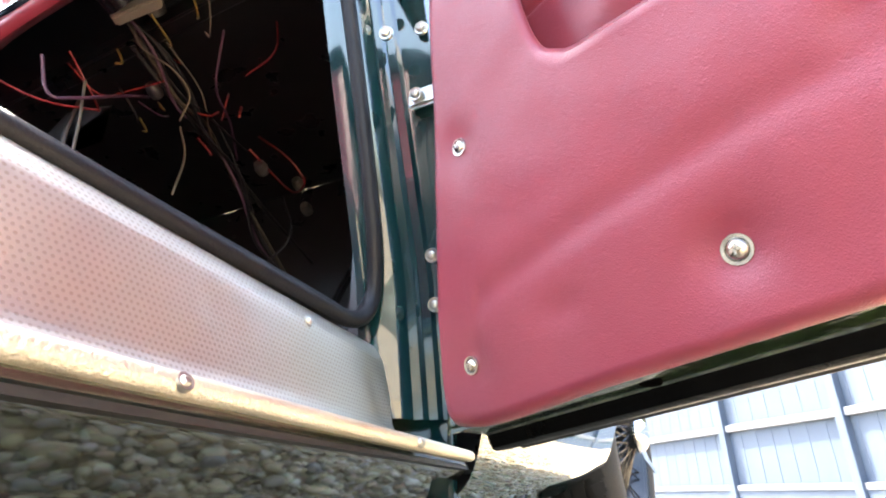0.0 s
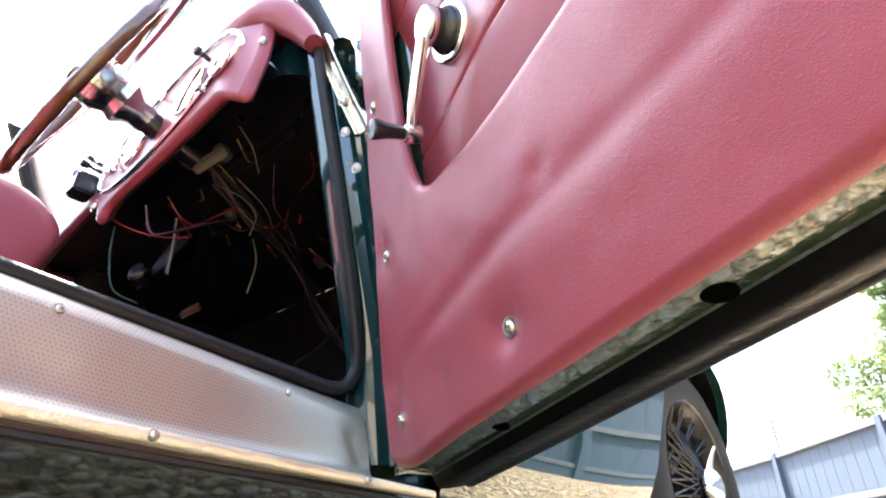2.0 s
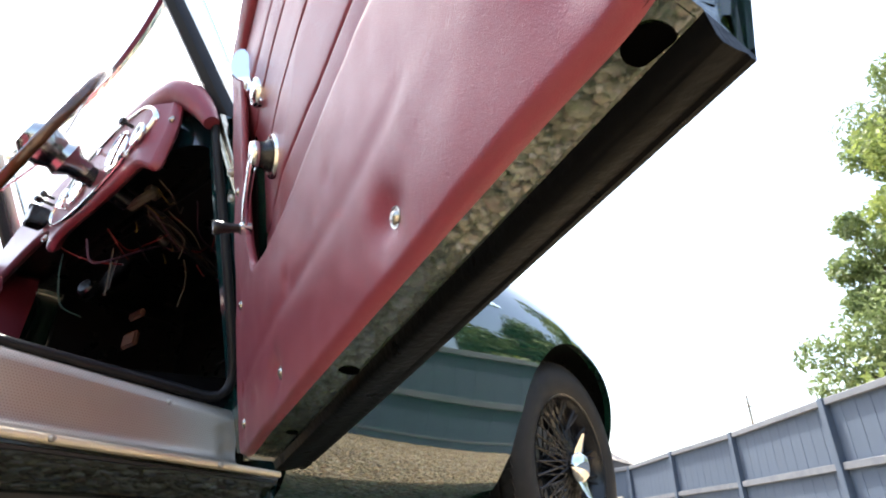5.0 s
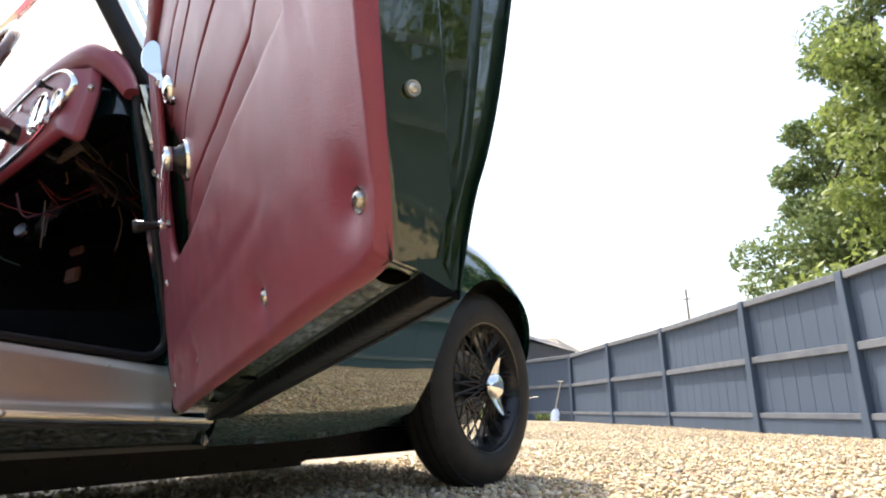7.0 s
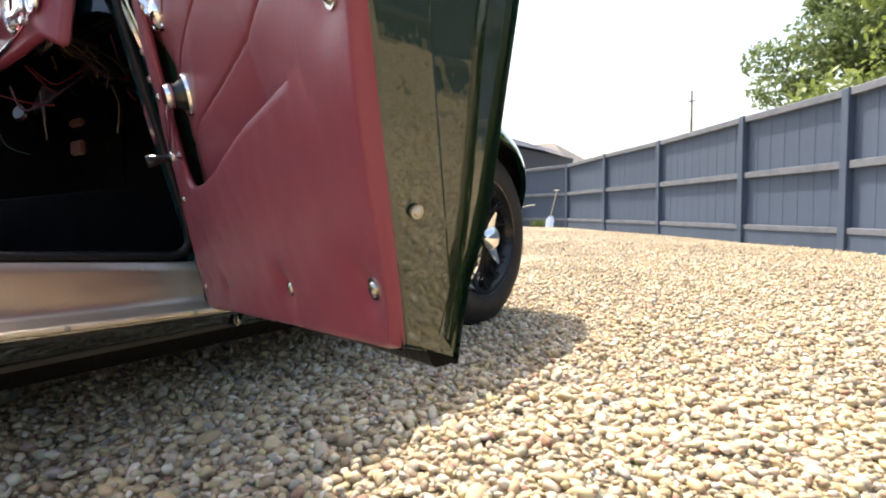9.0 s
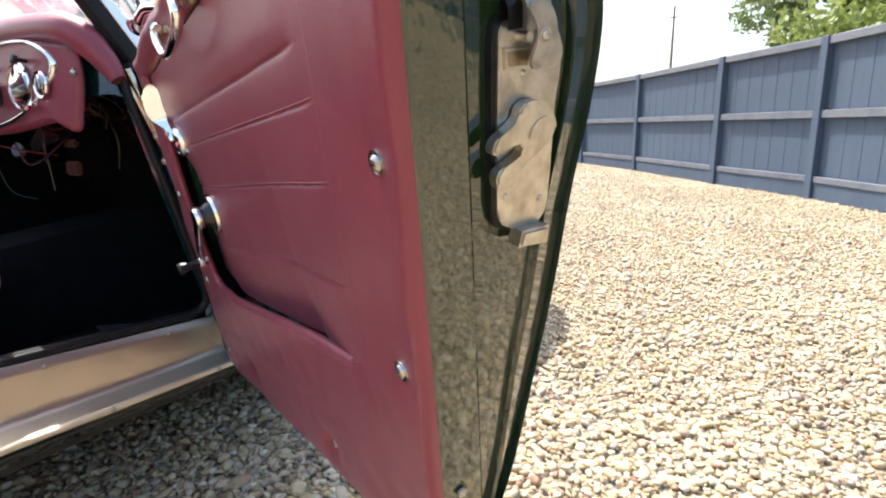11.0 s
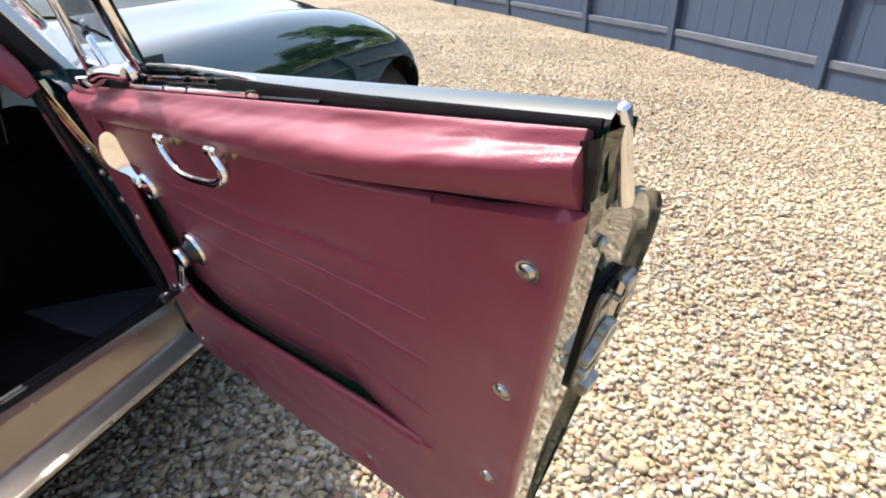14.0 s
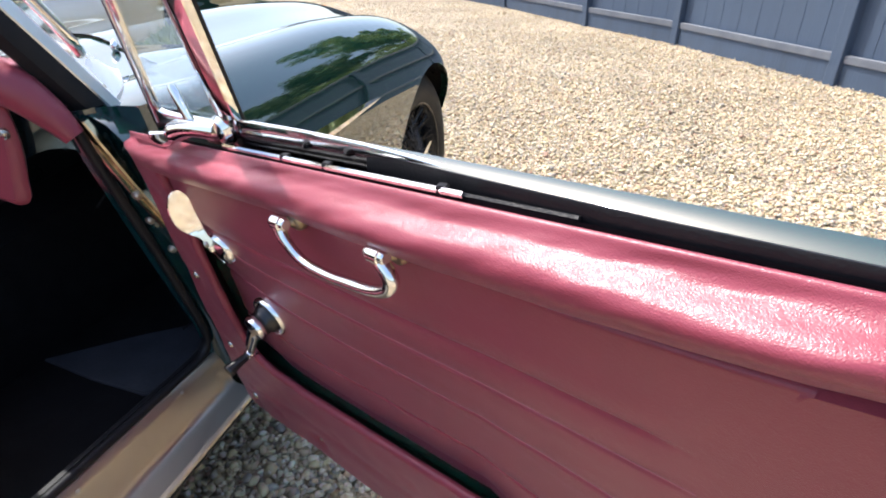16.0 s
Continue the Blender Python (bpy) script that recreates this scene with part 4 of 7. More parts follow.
def along(name, section, y0, y1, material, parent, label="", closed=False, steps=14, uv=False, sharp=40):
    """A profile (x, z) run along the sill."""
    b = fresh()
    vs = loft(b, [[sill_point(x, y, z) for x, z in section] for y in np.linspace(y0, y1, steps)], closed, closed)
    if uv:
        lay = b.loops.layers.uv.new("UVMap")
        run = [0.0]
        for (a, c), (d, e_) in zip(section, section[1:]):
            run.append(run[-1] + math.hypot(d - a, e_ - c))
        pos = {}
        for r in vs:
            for i, v in enumerate(r):
                pos[v] = (v.co.y, run[i])
        for f in b.faces:
            for l in f.loops:
                l[lay].uv = pos[l.vert]
    return part(name, b, material, parent, label, sharp=sharp)


sill = along("sill", [(-0.335, 0.343), (-0.312, 0.345), (-0.305, 0.341), (-0.2985, 0.3), (-0.2945, 0.262), (-0.285, 0.249), (-0.2415, 0.241), (-0.2365, 0.238), (-0.2365, 0.231), (-0.2385, 0.226), (-0.2425, 0.2215),
                      (-0.255, 0.212), (-0.268, 0.2), (-0.288, 0.188), (-0.297, 0.184), (-0.297, 0.18), (-0.335, 0.18)], -0.6, 0.578, SILLPAINT, car, "dusty dark green sill below the doorway, gravel's reflection in its colour", True, sharp=18)
# tread plate: a rolled top, an upright face with a few dents, a hollow, then a level tread
PLATE = spline([Vector((x, z, 0)) for x, z in ((-0.3065, 0.3455), (-0.3035, 0.3455), (-0.3, 0.341), (-0.2955, 0.332), (-0.294, 0.325), (-0.2915, 0.3), (-0.289, 0.276), (-0.2865, 0.264), (-0.281, 0.256), (-0.27, 0.252), (-0.25, 0.2478), (-0.2325, 0.2445))], 3)
DENTS = [(0.298, 0.309, 0.0014, 0.008), (0.318, 0.297, 0.0008, 0.012), (0.498, 0.3, 0.003, 0.012), (0.508, 0.275, 0.0035, 0.013), (0.17, 0.285, 0.0007, 0.02), (0.02, 0.3, 0.0008, 0.02)]
b_ = fresh()
lay = b_.loops.layers.uv.new("UVMap")
run = [0.0]
for p, q in zip(PLATE, PLATE[1:]):
    run.append(run[-1] + (q - p).length)
rows, pos = [], {}
for y in np.linspace(-0.55, 0.525, 270):
    row = []
    for p in PLATE:
        o = sill_point(p.x, y, p.y)
        for dy, dz, deep, wide in DENTS:
            o.x -= deep * math.exp(-((y - dy) ** 2 + (p.y - dz) ** 2) / wide ** 2)
        row.append(o)
    rows.append(row)
for r in loft(b_, rows):
    for i, v in enumerate(r):
        pos[v] = (v.co.y, run[i])
for f in b_.faces:
    for l in f.loops:
        l[lay].uv = pos[l.vert]
part("scuff_plate", b_, TREAD, sill, "bright perforated aluminium tread plate, scuffed and dented")
along("edge_strip", [(-0.2385, 0.2462), (-0.234, 0.2465), (-0.2305, 0.2455), (-0.2285, 0.243), (-0.2285, 0.2385), (-0.23, 0.236), (-0.2335, 0.2345), (-0.2365, 0.2352)], -0.55, 0.578, ALLOY, sill, "thin aluminium edge strip", steps=40)
along("sill_lip", [(-0.2365, 0.2295), (-0.233, 0.229), (-0.2325, 0.2255), (-0.2385, 0.2245)], -0.6, 0.57, CHIPPED, sill)
along("pinch_flange", [(-0.2985, 0.2), (-0.2945, 0.199), (-0.293, 0.18), (-0.2935, 0.176), (-0.298, 0.176)], -0.6, 0.61, CHIPPED, sill, closed=True)
for y in (-0.075, 0.162, 0.4):
    put("screw", SMALL, sill, at=facing(sill_point(-0.2945, y, 0.3315), (0.95, 0, 0.3)))
for y in (-0.02, 0.236, 0.466):
    put("screw", SMALL, sill, at=facing(sill_point(-0.2287, y, 0.2415), (0.85, 0, 0.4)))
b_ = fresh()
block(b_, (-0.325, 0.574, 0.185), (-0.262, 0.59, 0.3), 0.004)
part("sill_end", b_, POSTPAINT, sill)
# edge rubber round the doorway
SEAL = [(-0.277, -0.5, 0.412), (-0.3, 0.1, 0.3715), (-0.31, 0.4, 0.3525), (-0.313, 0.466, 0.349), (-0.311, 0.493, 0.36), (-0.307, 0.5, 0.39), (-0.3, 0.482, 0.455), (-0.297, 0.44, 0.6), (-0.299, 0.382, 0.8), (-0.306, 0.37, 0.868)]
b_ = fresh()
tube(b_, [Vector(p) + Vector((0.0, 0, -0.004)) for p in spline(SEAL, 8)], 0.0082, 10)
part("door_seal", b_, RUBBER, car, "black rubber door seal")
b_ = fresh()
loft(b_, [[p + Vector((-0.004, -0.0, 0.004)), p + Vector((-0.012, 0.004, 0.005)), p + Vector((-0.022, 0.008, -0.004))] for p in spline(SEAL, 8)])
part("seal_lip", b_, RUBBER, car)

# hinge post
b_ = fresh()
rows = []
for z in np.linspace(0.262, 0.87, 24):
    ya = table(z, [(0.2, 0.53), (0.355, 0.507), (0.4, 0.5), (0.6, 0.44), (0.8, 0.384), (0.87, 0.37)])
    rows.append([(-0.33, ya, z), (-0.305, ya + 0.004, z), (-0.293, ya + 0.012, z), (-0.289, ya + 0.028, z), (-0.28, ya + 0.03, z), (-0.277, ya + 0.037, z), (-0.268, ya + 0.038, z), (-0.265, ya + 0.044, z),
                 (-0.232, ya + 0.05, z), (-0.228, ya + 0.07, z), (-0.225, max(ya + 0.1, 0.58), z)])
loft(b_, rows)
post = part("hinge_post", b_, POSTPAINT, car, "dark green hinge post", sharp=25)
for x, y, z in ((-0.257, 0.523, 0.418), (-0.261, 0.536, 0.37), (-0.236, 0.461, 0.655), (-0.25, 0.41, 0.81), (-0.25, 0.43, 0.76)):
    put("screw", BOLT, post, at=facing((x, y + 0.004, z), (0, -1, -0.27)))
for z, w in ((0.578, 0.012), (0.785, 0.012)):
    b_ = fresh()
    y = 0.482 - 0.28 * (z - 0.578)
    block(b_, (-0.259, y - 0.004, z - w), (-0.17, y + 0.004, z + w), 0.003)
    tube(b_, [(-0.172, y, z - 0.022), (-0.172, y, z + 0.022)], 0.008, 10)
    part("hinge", b_, STEEL, post, "zinc plated door hinge strap")
for x, z in ((-0.247, 0.578), (-0.295, 0.66), (-0.25, 0.785)):
    put("bolt", BOLT, post, at=facing((x, 0.474 - 0.28 * (z - 0.578) - (0.006 if x < -0.28 else 0.0), z), (0, -1, -0.27)))
b_ = fresh()
loft(b_, [[p + Vector((dx, -dy, -0.27 * dy)) for dx, dy in ((-0.015, 0.0), (-0.015, 0.005), (-0.013, 0.0075), (-0.0105, 0.007), (-0.0085, 0.003), (0.003, 0.003), (0.006, 0.0065), (0.012, 0.0085), (0.0145, 0.007), (0.015, 0.0))]
          for p in spline([(-0.296, 0.376, 0.86), (-0.284, 0.386, 0.82), (-0.262, 0.404, 0.75), (-0.237, 0.425, 0.676)], 6)], True, True)
part("pillar_strap", b_, PLATED, car, "tarnished plated windscreen pillar strap")
for p in ((-0.266, 0.402, 0.734), (-0.268, 0.414, 0.686), (-0.257, 0.43, 0.627), (-0.294, 0.412, 0.786), (-0.285, 0.39, 0.81)):
    put("bolt", BOLT, car, at=facing(p, (0.15, -1, -0.27)))

# cockpit shell
b_ = fresh()
block(b_, (-1.55, -0.6, 0.19), (-0.34, 0.98, 0.22))
part("cockpit_floor", b_, MATT, car, "black carpeted floor")
# the two dash blocks are added to stop sun and sky leaking in
for nm, lo, hi in (("bulkhead", (-1.55, 0.95, 0.2), (-0.36, 0.99, 0.855)), ("footwell_side", (-0.36, 0.53, 0.22), (-0.335, 0.948, 0.87)), ("footwell_side", (-1.52, 0.53, 0.22), (-1.5, 0.948, 0.87)),
                   ("scuttle_shelf", (-1.498, 0.47, 0.85), (-0.362, 0.948, 0.868)), ("dash_top_panel", (-1.498, 0.345, 0.878), (-0.375, 0.449, 0.892)), ("dash_back_rail", (-1.498, 0.449, 0.85), (-0.375, 0.47, 0.892))):
    b_ = fresh()
    block(b_, lo, hi, 0.003)
    part(nm, b_, PANEL, car)
b_ = fresh()
loft(b_, [[(-1.07, y, 0.2), (-1.06, y, z - 0.05), (-1.02, y, z), (-0.84, y, z), (-0.8, y, z - 0.05), (-0.79, y, 0.2)] for y, z in ((-0.6, 0.44), (0.2, 0.45), (0.6, 0.5), (0.97, 0.54))])
part("transmission_tunnel", b_, MATT, car)
b_ = fresh()
prism(b_, [(-0.78, 0.475), (-0.62, 0.455), (-0.47, 0.45), (-0.385, 0.52), (-0.38, 0.66), (-0.42, 0.72), (-0.52, 0.7), (-0.63, 0.61)], 0.008, Matrix.Translation((0, 0, 0.222)), 0.003)
part("heel_mat", b_, mat("rubber_mat", (0.045, 0.05, 0.062), 0.55, var=0.7, scale=14, color2=(0.022, 0.024, 0.03), bump=0.001, bscale=150), car, "worn dusty rubber heel mat")
b_ = fresh()
block(b_, (-0.35, -0.6, 0.2), (-0.338, 0.5, 0.325))
part("inner_sill", b_, MATT, car)

# driver's seat
b_ = fresh()
SEAT = spline([Vector((y, z, 0)) for y, z in ((-0.42, 0.31), (-0.44, 0.4), (-0.42, 0.478), (-0.3, 0.494), (-0.1, 0.512), (0.05, 0.526), (0.115, 0.527), (0.145, 0.519), (0.165, 0.505), (0.176, 0.49), (0.178, 0.472), (0.171, 0.445), (0.155, 0.4), (0.12, 0.33), (0.08, 0.3))], 4)
rows = []
for x, e_ in ((-0.448, 0.04), (-0.4475, 0.016), (-0.4505, 0.006), (-0.457, 0.001), (-0.47, 0.0), (-0.56, -0.006), (-0.65, -0.008), (-0.74, -0.006), (-0.82, 0.0), (-0.84, 0.02)):
    rows.append([(x, -0.13 + (p.x + 0.13) * (1 - e_ / 0.31), 0.415 + (p.y - 0.415) * (1 - e_ / 0.11)) for p in SEAT])
loft(b_, rows, True, True)
seat = part("seat", b_, LEATHER, car, "plump red leather seat cushion", sharp=60)
b_ = fresh()
loft(b_, [[(x, -0.36 - 0.25 * t + 0.02 * math.cos(x * 20), 0.42 + 0.42 * t) for x in np.linspace(-0.76, -0.36, 9)] for t in np.linspace(0, 1, 6)])
bmesh.ops.solidify(b_, geom=b_.faces[:], thickness=0.06)
part("backrest", b_, LEATHER, seat)

# dashboard
outline = [(-0.364, 0.905), (-0.357, 0.88), (-0.355, 0.85), (-0.359, 0.815), (-0.367, 0.78), (-0.372, 0.753), (-0.384, 0.743), (-0.402, 0.752), (-0.43, 0.762), (-0.5, 0.755), (-0.62, 0.742), (-0.72, 0.738), (-0.785, 0.728), (-0.805, 0.706), (-0.83, 0.71),
           (-0.845, 0.742), (-0.88, 0.775), (-1.1, 0.785), (-1.5, 0.785), (-1.5, 0.915), (-0.9, 0.93), (-0.5, 0.925)]
b_ = fresh()
outline = [(p.x, p.y) for p in spline([Vector((x, z, 0)) for x, z in outline], 3)]
ring = [Vector((x, z)) for x, z in outline]
turn = sum(a.x * b.y - a.y * b.x for a, b in zip(ring, ring[1:] + ring[:1]))
inward = []
for a, b, c in zip(ring[-1:] + ring[:-1], ring, ring[1:] + ring[:1]):
    d = (c - a).normalized()
    inward.append(Vector((-d.y, d.x)) * (1 if turn > 0 else -1))


def dash_y(x):
    """How far the dash face stands forward of its curved-back right end."""
    k = min(1.0, max(0.0, (-0.352 - x) / 0.075))
    return -0.022 * k * k * (3 - 2 * k) + 0.05 * max(0, -x - 0.9)


rows = [[(p.x + q.x * o, y + dash_y(p.x + q.x * o), p.y + q.y * o) for p, q in zip(ring, inward)]
        for o, y in ((0.014, 0.338), (0.003, 0.33), (0.0, 0.325), (0.0012, 0.32), (0.004, 0.316), (0.0075, 0.3135), (0.0105, 0.3125))]
loft(b_, rows, True)
# the face itself, upright strip by strip
edge = [(p.x + q.x * 0.0105, p.y + q.y * 0.0105) for p, q in zip(ring, inward)]


def dash_span(x):
    zs = [lerp(a[1], b[1], (x - a[0]) / (b[0] - a[0])) for a, b in zip(edge, edge[1:] + edge[:1]) if (a[0] - x) * (b[0] - x) <= 0 and a[0] != b[0]]
    return min(zs), max(zs)


x_hi, x_lo = max(p[0] for p in edge) - 0.0004, min(p[0] for p in edge) + 0.0004
face = []
for x in [lerp(x_hi, x_hi - 0.1, (i / 24) ** 1.5) for i in range(25)] + list(np.linspace(x_hi - 0.11, x_lo, 60)):
    z0, z1 = dash_span(x)
    face.append([(x, 0.3125 + dash_y(x), lerp(z0, z1, t)) for t in (0, 0.25, 0.5, 0.75, 1)])
loft(b_, face)
dash = part("dashboard", b_, LEATHER, car, "red leather covered dashboard")
b_ = fresh()
pad = spline([(-0.296, 0.36, 0.838), (-0.316, 0.35, 0.873), (-0.35, 0.332, 0.914), (-0.405, 0.319, 0.934), (-0.6, 0.32, 0.944), (-0.93, 0.34, 0.952), (-1.3, 0.345, 0.945), (-1.5, 0.36, 0.93)], 6)
tube(b_, pad, [0.015 + 0.015 * min(1, i / 12) for i in range(len(pad))], 14)
loft(b_, [[p + Vector((0, 0.0, 0.028)), p + Vector((0, 0.05, 0.008)), p + Vector((0, 0.1, -0.028)), p + Vector((0, 0.14, -0.034))] for p in pad[9:]])
part("crash_pad", b_, LEATHER, dash, "padded red leather dash roll, creased at the corner")
OV = Vector((-0.628, 0.285, 0.836))


def oval(y, rx, rz, n=56):
    return [(OV.x + rx * math.cos(2 * math.pi * i / n), y + dash_y(OV.x + rx * math.cos(2 * math.pi * i / n)), OV.z + rz * math.sin(2 * math.pi * i / n) + 0.13 * rx * math.cos(2 * math.pi * i / n)) for i in range(n)]


b_ = fresh()
loft(b_, [oval(y, 0.2315 + d, 0.0745 + d) for y, d in ((0.3125, 0.005), (0.309, 0.0048), (0.3065, 0.0036), (0.3052, 0.0014), (0.3052, -0.0014), (0.3065, -0.0034), (0.3095, -0.0045), (0.3115, -0.0048))], True)
part("panel_bezel", b_, CHROME, dash, "oval chrome bezel")
b_ = fresh()
loft(b_, [oval(0.3103, 0.228 * k, 0.071 * k) for k in (1.0, 0.9, 0.75, 0.5, 0.25, 0.02)], True)
part("instrument_panel", b_, LEATHER, dash)
for x, r, face_r in ((-0.43, 0.026, 0.021), (-0.52, 0.048, 0.042), (-0.715, 0.048, 0.042), (-0.805, 0.026, 0.021)):
    b_ = fresh()
    turned(b_, [(r * 0.96, 0.0), (r, 0.002), (r, 0.005), (r * 0.94, 0.0075), (face_r, 0.006), (face_r, 0.003)], (x, 0.2885, 0.832), (0, -1, 0), 28, False)
    gauge = part("gauge", b_, CHROME, car, "round chrome-rimmed gauge")
    b_ = fresh()
    turned(b_, [(0.0, 0.002), (face_r * 1.02, 0.002)], (x, 0.2885, 0.832), (0, -1, 0), 28, False)
    part("dial", b_, DIAL, gauge)
    b_ = fresh()
    for i in range(9):
        a = math.radians(-40 + 260 * i / 8)
        d = Vector((math.cos(a), 0, math.sin(a)))
        tube(b_, [Vector((x, 0.2858, 0.832)) + d * face_r * 0.72, Vector((x, 0.2858, 0.832)) + d * face_r * 0.9], 0.0009, 4)
    tube(b_, [(x, 0.2855, 0.832), (x + face_r * 0.5, 0.2855, 0.832 + face_r * 0.4)], 0.0008, 4)
    part("dial_marks", b_, WHITE, gauge)
    b_ = fresh()
    turned(b_, [(0.0, 0.006), (face_r * 0.6, 0.0058), (face_r, 0.005)], (x, 0.2885, 0.832), (0, -1, 0), 24, False)
    gl = part("gauge_glass", b_, GLASS, gauge)
    gl.visible_shadow = False
for x, z, l in ((-0.482, 0.878, 0.026), (-0.465, 0.795, 0.014), (-0.615, 0.872, 0.012), (-0.755, 0.79, 0.014), (-0.88, 0.845, 0.04), (-0.91, 0.835, 0.04), (-0.895, 0.87, 0.03)):
    b_ = fresh()
    turned(b_, [(0.004, 0.0), (0.004, l * 0.6), (0.008, l * 0.65), (0.009, l), (0.0, l + 0.003)], (x, 0.2885, z), (0, -1, 0.1), 12)
    part("switch", b_, BLACK if l > 0.02 else CHROME, dash)
for p in ((-0.364, 0.3195, 0.852), (-0.825, 0.289, 0.735)):
    put("screw", SCREW, dash, at=facing((p[0], p[1] - 0.006, p[2]), (0, -1, 0)))
b_ = fresh()
block(b_, (-0.93, 0.25, 0.79), (-0.88, 0.29, 0.835), 0.004, Matrix.Translation((0, 0, 0)))
part("switch_box", b_, BLACK, dash)
b_ = fresh()
rows = []
for y, x, zb in ((0.322, -0.415, 0.79), (0.335, -0.398, 0.802), (0.348, -0.381, 0.811), (0.36, -0.366, 0.815), (0.372, -0.352, 0.814), (0.384, -0.34, 0.808), (0.396, -0.33, 0.796), (0.408, -0.322, 0.778), (0.42, -0.316, 0.75), (0.44, -0.31, 0.7)):
    rows.append([(x + 0.012 * t * t, y, lerp(0.892, zb, t)) for t in np.linspace(0, 1, 8)])
loft(b_, rows)
bmesh.ops.solidify(b_, geom=b_.faces[:], thickness=0.003)
part("kick_panel", b_, INNER, car, "glossy inner scuttle side, the sky's blue reflection in its colour")

# steering wheel
AX = Vector((0, -0.9633, 0.2684))
SC = Vector((-0.634, 0.176, 0.85))
b_ = fresh()
a_, c_ = Vector((1, 0, 0)), AX.cross(Vector((1, 0, 0)))
ring = [SC + (a_ * math.cos(t) + c_ * math.sin(t)) * 0.195 for t in (2 * math.pi * i / 72 for i in range(72))]
rows = []
for i, p in enumerate(ring):
    o = (p - SC).normalized()
    g = 0.0105 * (1.0 + 0.05 * math.cos(i * math.pi / 1.5))
    rows.append([p + (o * math.cos(k) + AX * math.sin(k)) * g for k in (2 * math.pi * j / 10 for j in range(10))])
loft(b_, rows + [rows[0]], True)
sw = part("steering_wheel", b_, WOOD, car, "dark wood-rimmed steering wheel with metal spokes")
for i in range(3):
    t = math.radians(90 + 120 * i)
    d = a_ * math.cos(t) + c_ * math.sin(t)
    q = AX.cross(d)
    b_ = fresh()
    loft(b_, [[SC - AX * (0.03 * (1 - r / 0.2)) + d * r + q * w, SC - AX * (0.03 * (1 - r / 0.2) + 0.003) + d * r + q * w, SC - AX * (0.03 * (1 - r / 0.2) + 0.003) + d * r - q * w, SC - AX * (0.03 * (1 - r / 0.2)) + d * r - q * w]
              for r, w in ((0.03, 0.016), (0.1, 0.013), (0.188, 0.012))], True, True)
    part("spoke", b_, DULLCHROME, sw)
b_ = fresh()
turned(b_, [(0.0, 0.03), (0.03, 0.028), (0.045, 0.01), (0.045, -0.02), (0.035, -0.04), (0.042, -0.055), (0.026, -0.075), (0.024, -0.1)], SC, AX, 24)
part("boss", b_, DULLCHROME, sw, "chrome steering wheel boss")
b_ = fresh()
tube(b_, [SC - AX * 0.095, SC - AX * 0.2], 0.022, 16)
part("column_sleeve", b_, BLACK, sw)
b_ = fresh()
turned(b_, [(0.0, 0.06), (0.018, 0.055), (0.025, 0.035), (0.02, 0.012), (0.008, 0.0), (0.007, -0.25)], (-0.9, 0.12, 0.72), (0, -0.1, 1), 16)
part("gear_lever", b_, BLACK, car, "black gear knob on a short lever")

# things under the dash
b_ = fresh()
plate_ = [(-1.0, 0.45, 0.676), (-0.752, 0.45, 0.668), (-0.75, 0.45, 0.73), (-0.874, 0.452, 0.762)]
f = b_.faces.new([b_.verts.new(p) for p in plate_])
bmesh.ops.solidify(b_, geom=[f], thickness=0.003)
bracket = part("relay_bracket", b_, BRACKET, car, "bare metal bracket hanging under the dash")
b_ = fresh()
tube(b_, [(-0.83, 0.443, 0.765), (-0.838, 0.441, 0.71), (-0.842, 0.444, 0.668)], 0.006, 8, 0.3, (0, 1, 0))
part("strap", b_, LOOMTAPE, bracket)
b_ = fresh()
turned(b_, [(0.024, 0.0), (0.024, 0.02), (0.018, 0.026), (0.0, 0.026)], (-0.955, 0.445, 0.695), (0.35, -0.85, 0.2), 18)
part("flasher_unit", b_, BLACK, bracket)
for z, h in ((0.71, 0.012), (0.635, 0.022)):
    b_ = fresh()
    block(b_, (-1.13, 0.61, z - h), (-1.05, 0.625, z + h), 0.005)
    part("tan_pad", b_, RUST, car, "worn tan pad in the footwell")
for i, x in enumerate((-0.62, -0.52, -0.43)):
    b_ = fresh()
    tube(b_, [(x, 0.9, 0.62), (x, 0.8, 0.45), (x, 0.76, 0.36)], 0.008, 8)
    block(b_, (x - 0.03, 0.74, 0.33), (x + 0.03, 0.755, 0.4), 0.004)
    part("pedal", b_, BLACK, car)
